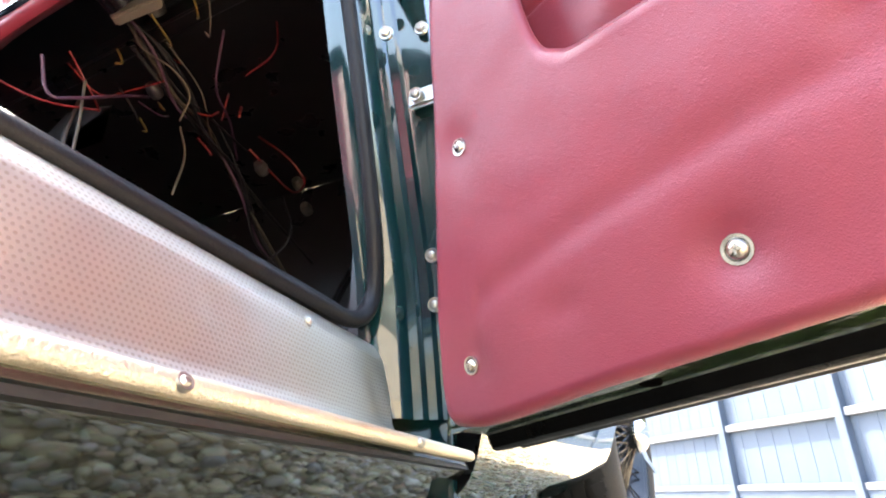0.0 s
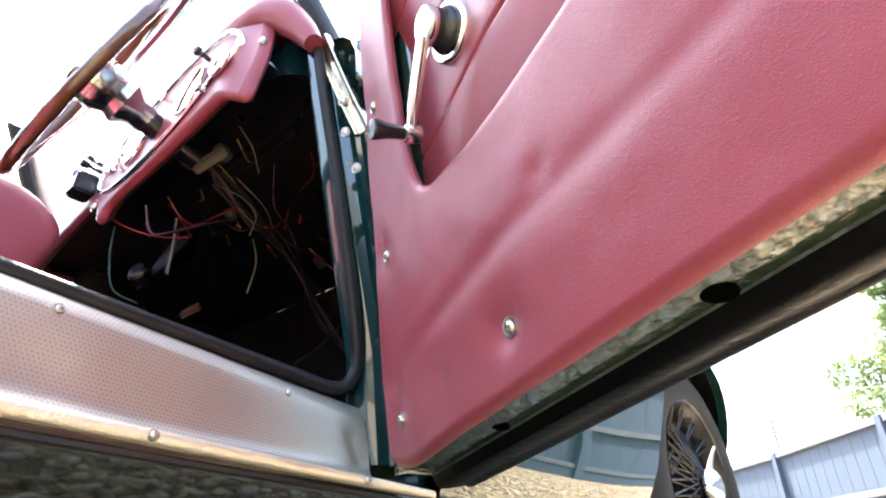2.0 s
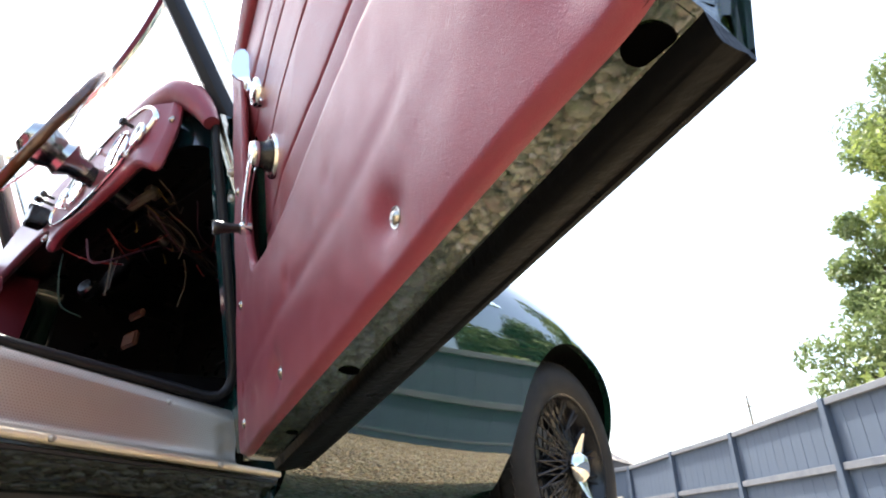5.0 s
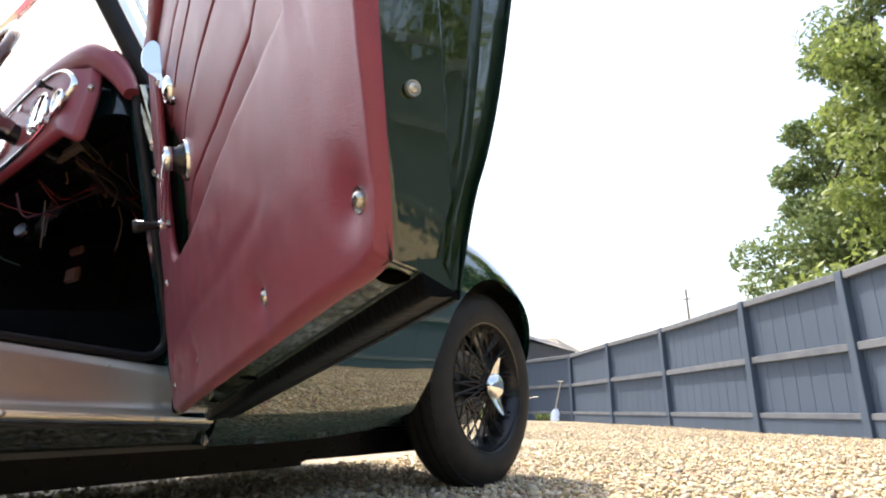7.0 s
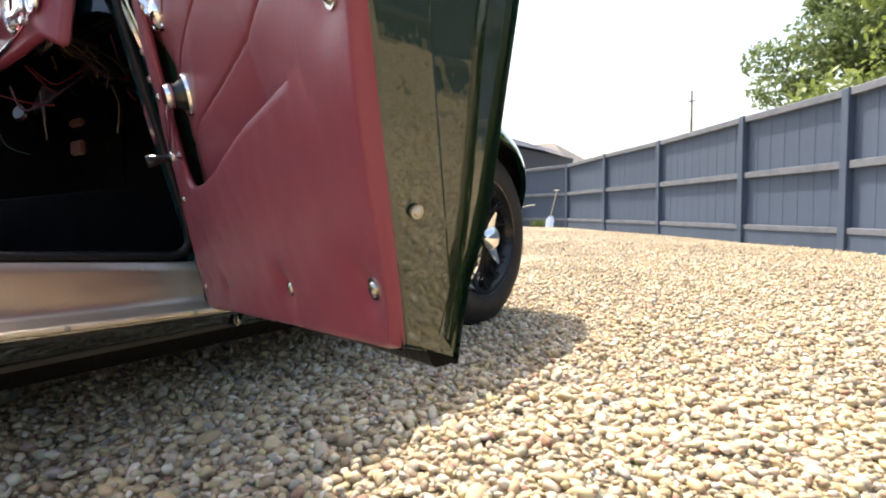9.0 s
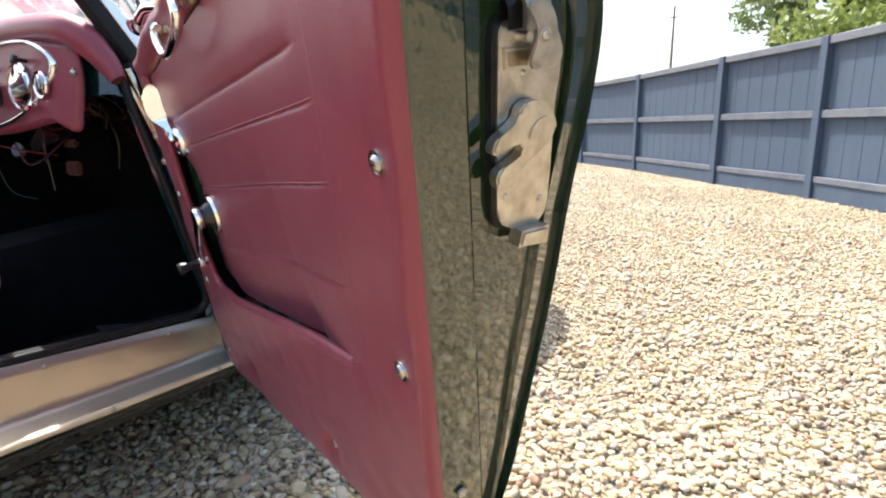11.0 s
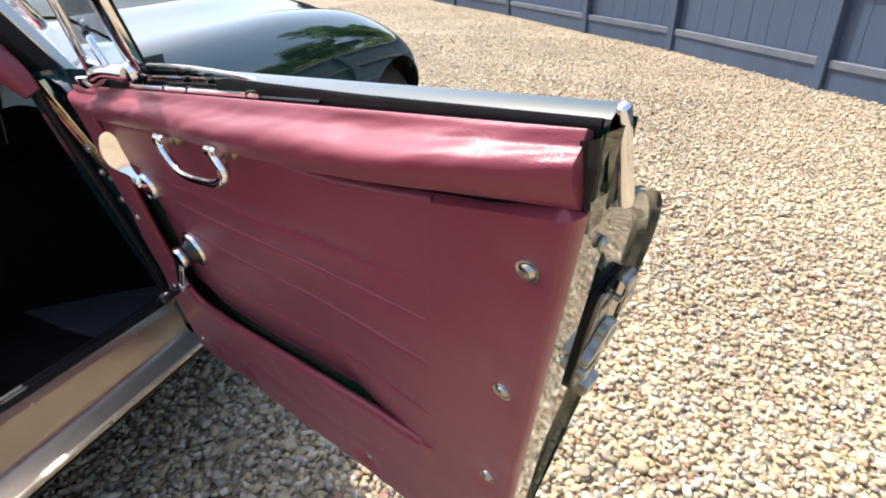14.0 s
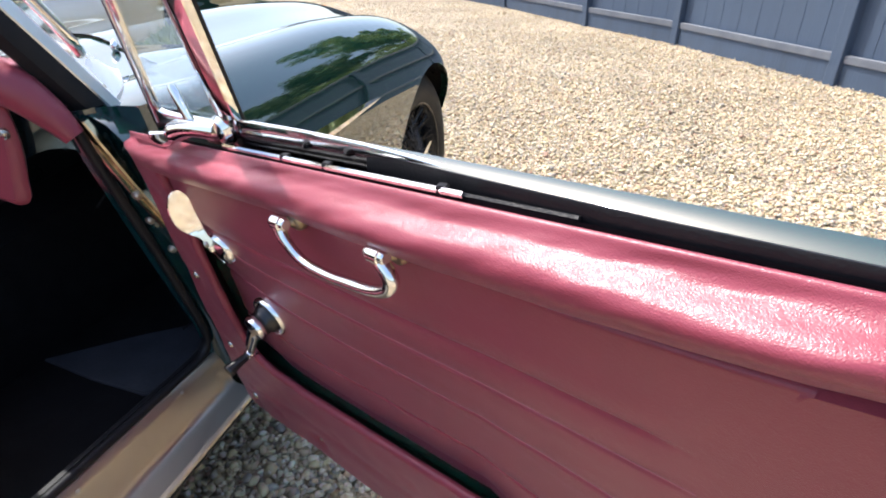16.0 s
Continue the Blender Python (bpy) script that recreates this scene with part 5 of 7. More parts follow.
WIRES = [
    (CREAM, 0.0035, [(-0.72, 0.434, 0.858), (-0.715, 0.449, 0.826), (-0.7, 0.497, 0.813), (-0.7, 0.534, 0.79), (-0.72, 0.54, 0.75)]),
    (CREAM, 0.0035, [(-0.7, 0.453, 0.864), (-0.7, 0.502, 0.84), (-0.71, 0.563, 0.816), (-0.74, 0.613, 0.773)]),
    (RED, 0.004, [(-0.71, 0.449, 0.871), (-0.72, 0.499, 0.85), (-0.71, 0.543, 0.855), (-0.68, 0.6, 0.86), (-0.66, 0.66, 0.87)]),
    (RED, 0.0035, [(-0.5, 0.5, 0.86), (-0.55, 0.56, 0.84), (-0.64, 0.59, 0.85), (-0.7, 0.61, 0.86), (-0.72, 0.617, 0.8)]),
    (RED, 0.0045, [(-0.7, 0.6, 0.872), (-0.71, 0.642, 0.865), (-0.72, 0.653, 0.83)]),
    (RED, 0.0045, [(-0.72, 0.687, 0.782), (-0.71, 0.732, 0.757), (-0.7, 0.789, 0.737), (-0.7, 0.817, 0.776), (-0.72, 0.786, 0.819), (-0.73, 0.713, 0.829)]),
    (PURPLE, 0.005, [(-0.72, 0.335, 0.72), (-0.72, 0.355, 0.673), (-0.71, 0.385, 0.683), (-0.72, 0.447, 0.734), (-0.75, 0.5, 0.78)]),
    (CREAM, 0.004, [(-0.72, 0.392, 0.72), (-0.715, 0.396, 0.66), (-0.72, 0.402, 0.607)]),
    (RUBBER, 0.005, [(-0.72, 0.783, 0.727), (-0.7, 0.794, 0.648), (-0.72, 0.753, 0.575), (-0.74, 0.7, 0.52)]),
    (RUBBER, 0.009, [(-0.74, 0.45, 0.84), (-0.74, 0.546, 0.79), (-0.75, 0.613, 0.773), (-0.76, 0.705, 0.743), (-0.76, 0.8, 0.7), (-0.76, 0.93, 0.65)]),
    (CREAM, 0.004, [(-0.76, 0.57, 0.77), (-0.75, 0.582, 0.715), (-0.76, 0.58, 0.645)]),
    (GREENW, 0.004, [(-0.84, 0.33, 0.72), (-0.845, 0.34, 0.66), (-0.84, 0.36, 0.6), (-0.82, 0.4, 0.58)]),
    (RED, 0.0035, [(-0.86, 0.3, 0.76), (-0.82, 0.33, 0.72), (-0.78, 0.38, 0.7), (-0.72, 0.42, 0.69)]),
    (YELLOW, 0.003, [(-0.62, 0.4, 0.8), (-0.63, 0.44, 0.79), (-0.66, 0.46, 0.81)]),
    (YELLOW, 0.003, [(-0.52, 0.38, 0.79), (-0.55, 0.42, 0.785), (-0.58, 0.44, 0.81)]),
    (CREAM, 0.003, [(-0.5, 0.37, 0.8), (-0.52, 0.41, 0.79), (-0.56, 0.45, 0.78), (-0.6, 0.47, 0.82)]),
    (RED, 0.003, [(-0.8, 0.4, 0.79), (-0.77, 0.44, 0.75), (-0.74, 0.47, 0.77), (-0.72, 0.5, 0.8)]),
    (RED, 0.003, [(-0.76, 0.38, 0.78), (-0.76, 0.42, 0.74), (-0.78, 0.45, 0.73)]),
    (PURPLE, 0.004, [(-0.6, 0.5, 0.85), (-0.66, 0.55, 0.8), (-0.7, 0.62, 0.79), (-0.74, 0.68, 0.76)]),
    (RUBBER, 0.006, [(-0.55, 0.9, 0.6), (-0.5, 0.85, 0.4), (-0.45, 0.75, 0.3), (-0.5, 0.62, 0.27)]),
]
for m_, r_, pts in WIRES:
    b_ = fresh()
    tube(b_, spline(pts, 6), r_ * 0.5, 6)
    part("wire", b_, m_, dash)
rw = random.Random(9)
# taped loom that runs forward along the footwell side
LOOM = [(-0.72, 0.4, 0.87), (-0.72, 0.47, 0.845), (-0.72, 0.54, 0.8), (-0.73, 0.61, 0.765), (-0.74, 0.69, 0.715), (-0.75, 0.78, 0.65), (-0.75, 0.86, 0.58)]
for i in range(6):
    b_ = fresh()
    tube(b_, spline([Vector(p) + Vector((rw.uniform(-0.02, 0.02), rw.uniform(-0.018, 0.018), rw.uniform(-0.018, 0.018))) for p in LOOM], 5), rw.uniform(0.0014, 0.0032), 6)
    part("wire", b_, (RUBBER, RUBBER, PURPLE, RUBBER, LOOMTAPE, RUBBER)[i], dash)
for i in range(9):
    p = Vector((rw.uniform(-0.86, -0.66), rw.uniform(0.42, 0.62), rw.uniform(0.76, 0.84)))
    b_ = fresh()
    q = p + Vector((rw.uniform(-0.04, 0.04), rw.uniform(-0.05, 0.08), rw.uniform(-0.05, 0.03)))
    tube(b_, spline([p, (p + q) / 2 + Vector((0.02, 0, -0.02)), q], 4), 0.0018, 5)
    part("wire", b_, rw.choice((RUBBER, RED, PURPLE, RUBBER, YELLOW)), dash)
for p, r in (((-0.66, 0.42, 0.86), 0.016), ((-0.72, 0.72, 0.76), 0.013), ((-0.7, 0.83, 0.72), 0.012), ((-0.71, 0.81, 0.77), 0.012), ((-0.74, 0.5, 0.79), 0.012)):
    b_ = fresh()
    turned(b_, [(0.0, -r), (r * 0.8, -r), (r, 0), (r * 0.7, r), (0, r)], p, (0.3, -1, 0.3), 10)
    part("connector", b_, STEEL, dash)
b_ = fresh()
block(b_, (-0.035, -0.009, -0.009), (0.035, 0.009, 0.009), 0.003, pose(-0.66, 0.4, 0.83, 0, -35, 30))
part("wire_tag", b_, PALE, dash, "cream cable connector")

# windscreen
PF, PD = Vector((-0.31, 0.4, 0.868)), Vector((-0.19, -0.61, 1.0))
for s in (1, -1):
    b_ = fresh()
    rows = []
    for t in np.linspace(0, 0.37, 8):
        p = PF + PD * t
        rows.append([p + Vector(o) for o in ((0.016, 0.024, 0), (0.0, 0.03, 0), (-0.014, 0.016, 0), (-0.015, -0.01, 0), (-0.004, -0.016, 0), (0.012, -0.006, 0), (0.0165, 0.006, 0))])
    loft(b_, rows, True, True)
    out_ = fresh()
    rows = []
    for t in np.linspace(-0.02, 0.37, 8):
        p = PF + PD * t
        rows.append([p + Vector(o) for o in ((0.0155, 0.0225, 0), (0.0185, 0.025, 0), (0.0185, 0.044, 0), (0.006, 0.054, 0), (-0.012, 0.054, 0), (0.0, 0.03, 0))])
    loft(out_, rows, True, True)
    if s < 0:
        for q in (b_, out_):
            for v in q.verts:
                v.co.x = 2 * CX - v.co.x
    pil = part("windscreen_pillar", b_, RUBBER, car, "black windscreen pillar with a bright outer face")
    # pale tint puts the sky's reflection in chrome into the colour
    part("pillar_trim", out_, SATIN, pil, "chrome outer face, sky's reflection in its pale colour")


def screen(t, u):
    """A point of the windscreen: u across, t up."""
    x = lerp(-0.32, 2 * CX + 0.32, u)
    k = (x - CX) / 0.61
    p = PF + PD * t
    return Vector((CX + (x - CX) * (1 - 0.19 * t * 0.9), p.y + 0.075 + (0.15 - 0.24 * t) * (1 - k * k), p.z + 0.01 + 0.03 * (1 - k * k)))


us = np.linspace(0, 1, 41)
b_ = fresh()
loft(b_, [[screen(t, u) for u in us] for t in np.linspace(0.045, 0.37, 9)])
bmesh.ops.solidify(b_, geom=b_.faces[:], thickness=0.005)
ws = part("windscreen", b_, GLASS, car, "clear curved windscreen glass")
ws.visible_shadow = False
side = [screen(t, 0.0) for t in (0.37, 0.3, 0.2, 0.13, 0.09)] + [screen(0.068, 0.006), screen(0.052, 0.02), screen(0.046, 0.045)]
far_side = [screen(t, 1.0) for t in (0.37, 0.3, 0.2, 0.13, 0.09)] + [screen(0.068, 0.994), screen(0.052, 0.98), screen(0.046, 0.955)]
b_ = fresh()
tube(b_, spline(side + [screen(0.045, u) for u in np.linspace(0.1, 0.9, 17)] + far_side[::-1], 5), 0.0085, 10)
part("screen_frame", b_, CHROME, ws, "chrome windscreen frame with rounded lower corners")
b_ = fresh()
tube(b_, [screen(0.375, u) for u in us], 0.014, 8)
part("header_rail", b_, CHROME, ws, "chrome top rail")
# cowl that fairs the frame's corner into the scuttle
for s in (1, -1):
    b_ = fresh()
    rows = []
    for t in np.linspace(0, 1, 9):
        a_ = spline([Vector(p) for p in ((-0.334, 0.444, 0.918), (-0.362, 0.472, 0.922), (-0.41, 0.51, 0.925))], 6)
        c_ = spline([Vector(p) for p in ((-0.29, 0.438, 0.873), (-0.338, 0.503, 0.876), (-0.4, 0.56, 0.885))], 6)
        rows.append([p.lerp(q, t) + Vector((0.006, 0.004, -0.01)) * math.sin(math.pi * t) for p, q in zip(a_, c_)])
    loft(b_, rows)
    bmesh.ops.solidify(b_, geom=b_.faces[:], thickness=0.004)
    if s < 0:
        for v in b_.verts:
            v.co.x = 2 * CX - v.co.x
    # pale metal stands in for sky reflected in the scuttle's paint
    part("screen_cowl", b_, SATIN, car, "scuttle cowl at the windscreen's corner, sky's reflection in its pale colour")

# far side and rear of the body
b_ = fresh()
loft(b_, [[(2 * CX - p.x, y, p.z) for p in (side_point(0.6, k) for k in np.linspace(0, 12, 25))] for y in np.linspace(-0.6, 0.58, 10)])
part("far_door", b_, PAINT, car, "closed dark green far door")
b_ = fresh()
loft(b_, [[(-1.5, y, 0.6), (-1.48, y, 0.82), (-1.5, y, 0.885), (-1.56, y, 0.9)] for y in np.linspace(-0.5, 0.45, 8)])
part("far_door_trim", b_, LEATHER, car)
b_ = fresh()
tail = []
for y in np.linspace(-0.58, -1.62, 22):
    f = max(0.0, (-y - 0.9) / 0.72)
    zc, xo = 0.9 - 0.3 * f ** 2, -0.2 - 0.16 * f ** 2.5
    half = [Vector((xo + a, y, 0.2 + 0.12 * f + (zc - 0.2 - 0.12 * f) * c)) for a, c in SIDE]
    tail.append(half + [Vector((2 * CX - p.x, p.y, p.z)) for p in reversed(half)])
loft(b_, tail, False, False)
b_.faces.new([v for v in b_.verts if abs(v.co.y + 1.62) < 1e-5])
part("rear_body", b_, PAINT, car, "dark green tail of the car")

# ---- the open door ----
DM = Matrix(((0.92435, -0.08339, -0.37232, -0.19000), (-0.38155, -0.20203, -0.90200, 0.46539), (0.0, 0.97582, -0.21856, 0.28841), (0, 0, 0, 1)))
DN = Vector((-0.37232, -0.90200, -0.21856))


def D(u, v, w=0.0):
    """Door coordinates: u from hinge to latch, v up the panel, w out of the trimmed face."""
    return DM @ Vector((u, v, w))


def edge_lo(s):
    return -0.046 + 0.852 * s, -0.0495 + 0.0905 * s + 0.0012 * math.sin(math.pi * s)


def edge_hi(s):
    return 0.088 + 0.865 * s, 0.575 + 0.117 * s + 0.012 * math.sin(math.pi * s)


def sh(s, h):
    a, b = edge_lo(s), edge_hi(s)
    return lerp(a[0], b[0], h), lerp(a[1], b[1], h)


# how far the outer skin stands behind the trim, up the shut face and at the hinge end
SKIN = [(0.0, -0.05), (0.03, -0.06), (0.08, -0.078), (0.15, -0.094), (0.26, -0.112), (0.4, -0.134), (0.53, -0.15), (0.62, -0.165), (0.7, -0.172), (0.76, -0.166), (0.8, -0.15), (0.84, -0.12), (0.868, -0.085), (0.885, -0.06), (0.9, -0.047), (0.95, -0.0435), (1.0, -0.0425)]
FRONT = [(0.0, -0.1), (0.1, -0.11), (0.3, -0.125), (0.5, -0.13), (0.7, -0.128), (0.85, -0.105), (1.0, -0.055)]


SKIN = [(p.x, p.y) for p in spline([Vector((*q, 0)) for q in SKIN], 4)]


def skin(s, h):
    return lerp(table(h, FRONT), table(h, SKIN), min(1.0, s) ** 1.25)


def drop(s, h):
    return -0.024 * max(0.0, 1 - h / 0.06)


hs = sorted(set([p[0] for p in SKIN if p[0] < 0.985] + list(np.linspace(0, 0.985, 30))))
ss = list(np.linspace(0, 1, 26))
door = fresh()
rows = []
for h in hs:
    row = []
    for s in ss:
        u, v = sh(s, h)
        row.append(D(u, v + drop(s, h), skin(s, h)))
    rows.append(row)
vs = loft(door, rows)
# the hem round the latch end and the shut face, in two flats with a step between
hem, flat = [], []
for i, h in enumerate(hs):
    u, v = sh(1, h)
    w = skin(1, h)
    rim_w = min(0.027, max(0.006, (-w - 0.03) * 0.3))
    mid = max(-0.053, w + rim_w + 0.004)
    dv = drop(1, h)
    tuck = 0.015 * min(1, max(0, (h - 0.9) / 0.05))
    rowp = [D(u - 0.012, v + dv, w), D(u - 0.0085, v + dv, w - 0.0015), D(u - 0.006, v + dv * 0.95, w + 0.001), D(u - 0.003, v + dv * 0.6, w + rim_w * 0.5), D(u + 0.0005, v + dv * 0.2, w + rim_w), D(u - 0.006, v, w + rim_w + 0.003), D(u - 0.0058, v, lerp(w + rim_w + 0.003, mid - 0.002, 0.12)), D(u - 0.0052, v, lerp(w + rim_w + 0.003, mid - 0.002, 0.88)), D(u - 0.005, v, mid - 0.002), D(u - 0.002, v, mid),
            D(u - 0.001, v, mid + 0.002), D(u - 0.00115, v, lerp(mid + 0.002, -0.012 - tuck, 0.08)), D(u - 0.0028, v, lerp(mid + 0.002, -0.012 - tuck, 0.92)), D(u - 0.003, v, -0.012 - tuck), D(u - 0.006, v, -0.006 - tuck), D(u - 0.012, v, -0.0045 - tuck)]
    hem.append(rowp)
shut = fresh()
loft(shut, hem)
# underside, hem and front end
loft(shut, [[D(edge_lo(s)[0], edge_lo(s)[1] + dv, lerp(skin(s, 0), -0.0045, f)) for f, dv in ((0.54, -0.0085), (0.56, -0.0065), (0.95, 0.002), (1, 0.006))] for s in ss])
loft(door, [[D(*sh(0, h), lerp(skin(0, h), -0.0045, f)) for f in (0, 0.3, 0.7, 1)] for h in hs])
# inner frame behind the trim, with the window slot left open along the top
loft(door, [[D(*sh(s, h), -0.006 - (0.045 if 0.1 < s < 0.9 and 0.3 < h < 0.9 else (0.016 if 0.02 < s < 0.98 and 0.03 < h else 0.0))) for s in ss] for h in np.linspace(0, 0.965, 24)])
ue, ve = edge_lo(1)
cap = [D(ue - 0.004, ve + dv, lerp(skin(1, 0), -0.0045, f)) for f, dv in ((0.0, -0.0235), (0.1, -0.0255), (0.3, -0.0235), (0.48, -0.0215), (0.54, -0.0085), (0.95, 0.001), (1.0, 0.005))]
shut.faces.new([shut.verts.new(p) for p in cap + [D(ue + 0.001, ve + 0.03, -0.0045), D(ue + 0.001, ve + 0.03, skin(1, 0.04))]])
bmesh.ops.remove_doubles(shut, verts=shut.verts[:], dist=0.0004)
bmesh.ops.remove_doubles(door, verts=door.verts[:], dist=0.0004)
door_ob = part("door", door, PAINT, car, "open dark green door, red leather on its inner face", sharp=28)

part("shut_face", shut, SHUTPAINT, door_ob, "dark green shut face with the latch", sharp=28)

b_ = fresh()
loft(b_, [[D(edge_lo(s)[0], edge_lo(s)[1] + dv, lerp(skin(s, 0), -0.0045, f)) for f, dv in ((-0.01, -0.02), (0, -0.0245), (0.03, -0.027), (0.1, -0.0265), (0.13, -0.0245), (0.3, -0.024), (0.46, -0.0225), (0.51, -0.0195), (0.545, -0.0075))] for s in ss])
b_.verts.ensure_lookup_table()
b_.faces.new(b_.verts[-8:])
part("lower_hem", b_, UNDER, door_ob, "black undersealed lower hem of the door")

# door top: painted outer roll, window slot, seals and glass edge


def rail_v(u):
    return 0.6385 + 0.0862 * (u - 0.348)


def roll_v(u):
    return 0.596 + 0.1125 * (u - 0.13)


b_ = fresh()
rows = []
for u in np.linspace(0.1, 0.944, 40):
    wide = float(np.interp(u, [0.1, 0.45, 0.62, 0.75, 0.944], [0.006, 0.007, 0.014, 0.018, 0.018]))
    v, o = rail_v(u), lerp(-0.047, -0.043, u)
    rows.append([D(u, v - 0.03, o), D(u, v - 0.008, o - 0.0012), D(u, v - 0.002, o - 0.0004), D(u, v - 0.0002, o + wide * 0.1), D(u, v - 0.0004, o + wide * 0.55), D(u, v - 0.003, o + wide * 0.92),
                 D(u, v - 0.006, o + wide), D(u, v - 0.045, o + wide + 0.001)])
loft(b_, rows)
part("top_rail", b_, PAINT, door_ob, "rounded black-green top edge of the door skin")
b_ = fresh()
rows = []
for u in np.linspace(0.31, 0.94, 30):
    wide = float(np.interp(u, [0.1, 0.45, 0.62, 0.75, 0.944], [0.006, 0.007, 0.014, 0.018, 0.018]))
    v, o = rail_v(u), lerp(-0.047, -0.043, u)
    rows.append([D(u, v - 0.0028, o + wide * 0.9), D(u, v - 0.0026, o + wide * 0.94 + 0.0006), D(u, v - 0.006, o + wide + 0.0014), D(u, v - 0.02, o + wide + 0.0016), D(u, v - 0.044, o + wide + 0.0022)])
loft(b_, rows)
part("rail_seal", b_, RUBBER, door_ob, "black felt seal inside the top edge")
b_ = fresh()
tube(b_, [D(u, roll_v(u) + 0.0015, -0.0195) for u in np.linspace(0.31, 0.62, 30)], 0.0026, 6)
part("waist_strip", b_, CHROME, door_ob, "thin bright strip along the window slot")
for u in (0.415, 0.475, 0.6):
    b_ = fresh()
    block(b_, (-0.004, -0.004, -0.0035), (0.004, 0.004, 0.0035), 0.001, Matrix.Translation(D(u, roll_v(u) + 0.001, -0.0215)))
    part("strip_clip", b_, RUBBER, door_ob)
for dv, w, r, u0, u1 in ((-0.003, -0.0245, 0.0022, 0.31, 0.7), (-0.006, -0.0275, 0.0018, 0.31, 0.66)):
    b_ = fresh()
    tube(b_, [D(u, roll_v(u) + dv, w) for u in np.linspace(u0, u1, 30)], r, 6)
    part("window_seal", b_, RUBBER, door_ob)


def glass_v(u):
    return float(np.interp(u, [0.3, 0.36, 0.41, 0.46, 0.51, 0.56, 0.61, 0.65, 0.7], [0.6375, 0.6432, 0.648, 0.6518, 0.6546, 0.6558, 0.6552, 0.654, 0.6515]))


b_ = fresh()
loft(b_, [[D(u, glass_v(u), -0.034), D(u, 0.58, -0.034)] for u in np.linspace(0.31, 0.7, 24)])
bmesh.ops.solidify(b_, geom=b_.faces[:], thickness=0.004)
part("window_glass", b_, DOORGLASS, door_ob, "lowered window glass, its upper edge showing")
b_ = fresh()
tube(b_, [D(u, glass_v(u) + 0.0012, -0.036) for u in np.linspace(0.3, 0.7, 24)], [0.0016] * 18 + [0.0015, 0.0014, 0.0012, 0.001, 0.0008, 0.0006], 8)
part("glass_edge", b_, CHROME, door_ob, "bright upper edge of the glass")
b_ = fresh()
loft(b_, [[D(u, roll_v(u) - 0.022, -0.045), D(u, roll_v(u) - 0.02, -0.015)] for u in np.linspace(0.1, 0.94, 20)])
part("slot_liner", b_, MATT, door_ob)
b_ = fresh()
loft(b_, [[D(u, roll_v(u) - 0.003, -0.0215), D(u, roll_v(u) - 0.03, -0.022)] for u in np.linspace(0.1, 0.938, 20)])
part("slot_wall", b_, RUBBER, door_ob)
# bright finisher at the latch end of the top
b_ = fresh()
fa, fb = D(0.9465, 0.6915, -0.0345), D(0.9475, 0.629, -0.0395)
tube(b_, [fa.lerp(fb, t) for t in (-0.02, 0.0, 0.02, 0.2, 0.5, 0.8, 0.96, 0.99, 1.0)], [0.0016, 0.0032, 0.0038, 0.004, 0.0042, 0.0044, 0.0043, 0.0035, 0.0016], 16, 1.25, DN)
part("end_finisher", b_, CHROME, door_ob, "bright chrome end finisher")
b_ = fresh()
loft(b_, [[D(sh(1, h)[0] - 0.012, sh(1, h)[1], -0.006), D(sh(1, h)[0] - 0.0005, sh(1, h)[1], -0.007), D(sh(1, h)[0] - 0.001, sh(1, h)[1], -0.0085)] for h in np.linspace(0.0, 0.925, 20)])
part("edge_strip", b_, RUBBER, door_ob)

# trim: a padded border and pocket flap round a pleated inset
FLAP_IN = [(0.152, 0.575), (0.148, 0.5), (0.136, 0.42), (0.124, 0.33), (0.121, 0.26), (0.126, 0.215), (0.14, 0.198), (0.165, 0.191), (0.25, 0.191), (0.35, 0.203), (0.45, 0.219), (0.55, 0.234), (0.65, 0.245), (0.72, 0.251),
           (0.748, 0.256), (0.758, 0.272), (0.766, 0.31), (0.782, 0.4), (0.8, 0.49), (0.815, 0.57), (0.836, 0.652)]
FLAP_OUT = [(sh(0, 0.985)), sh(0, 0.9), sh(0, 0.78), sh(0, 0.64), sh(0, 0.5), sh(0, 0.32), sh(0, 0.06), sh(0.035, 0), sh(0.2, 0), sh(0.34, 0), sh(0.48, 0), sh(0.62, 0), sh(0.76, 0), sh(0.9, 0), sh(0.985, 0.0), sh(1, 0.03), sh(1, 0.2),
            sh(1, 0.45), sh(1, 0.68), sh(1, 0.85), sh(1, 0.968)]
SCREWS = [(0.034, 0.172), (0.067, 0.351), (0.0, 0.0), (0.211, 0.027), (0.564, 0.061), (0.782, 0.085), (0.829, 0.279), (0.868, 0.446), (0.905, 0.591), (0.1, 0.505)]
DIMPLES = [(0.095, 0.022, 0.004), (0.295, 0.115, 0.003), (0.46, 0.155, 0.002)]


CREASE = ([0.08, 0.2, 0.3, 0.4, 0.5, 0.57, 0.64, 0.71, 0.78, 0.85, 0.9, 0.95], [0.545, 0.556, 0.568, 0.579, 0.587, 0.594, 0.602, 0.61, 0.62, 0.632, 0.6395, 0.645])


def crease(u):
    """Height of the line where the roll meets the panel."""
    return float(np.interp(u, *CREASE))


def tuck_in(u, v):
    """The panel's padded upper edge rounds off and goes in behind the roll."""
    gap = 0.006 * min(1.0, max(0.0, (u - 0.6) / 0.1)) * min(1.0, max(0.0, (0.94 - u) / 0.06))
    k = min(1.0, max(0.0, (v - crease(u) + 0.004 + gap) / 0.007))
    return 0.022 * (1 - math.sqrt(1 - k * k)) if u > 0.2 else 0.0


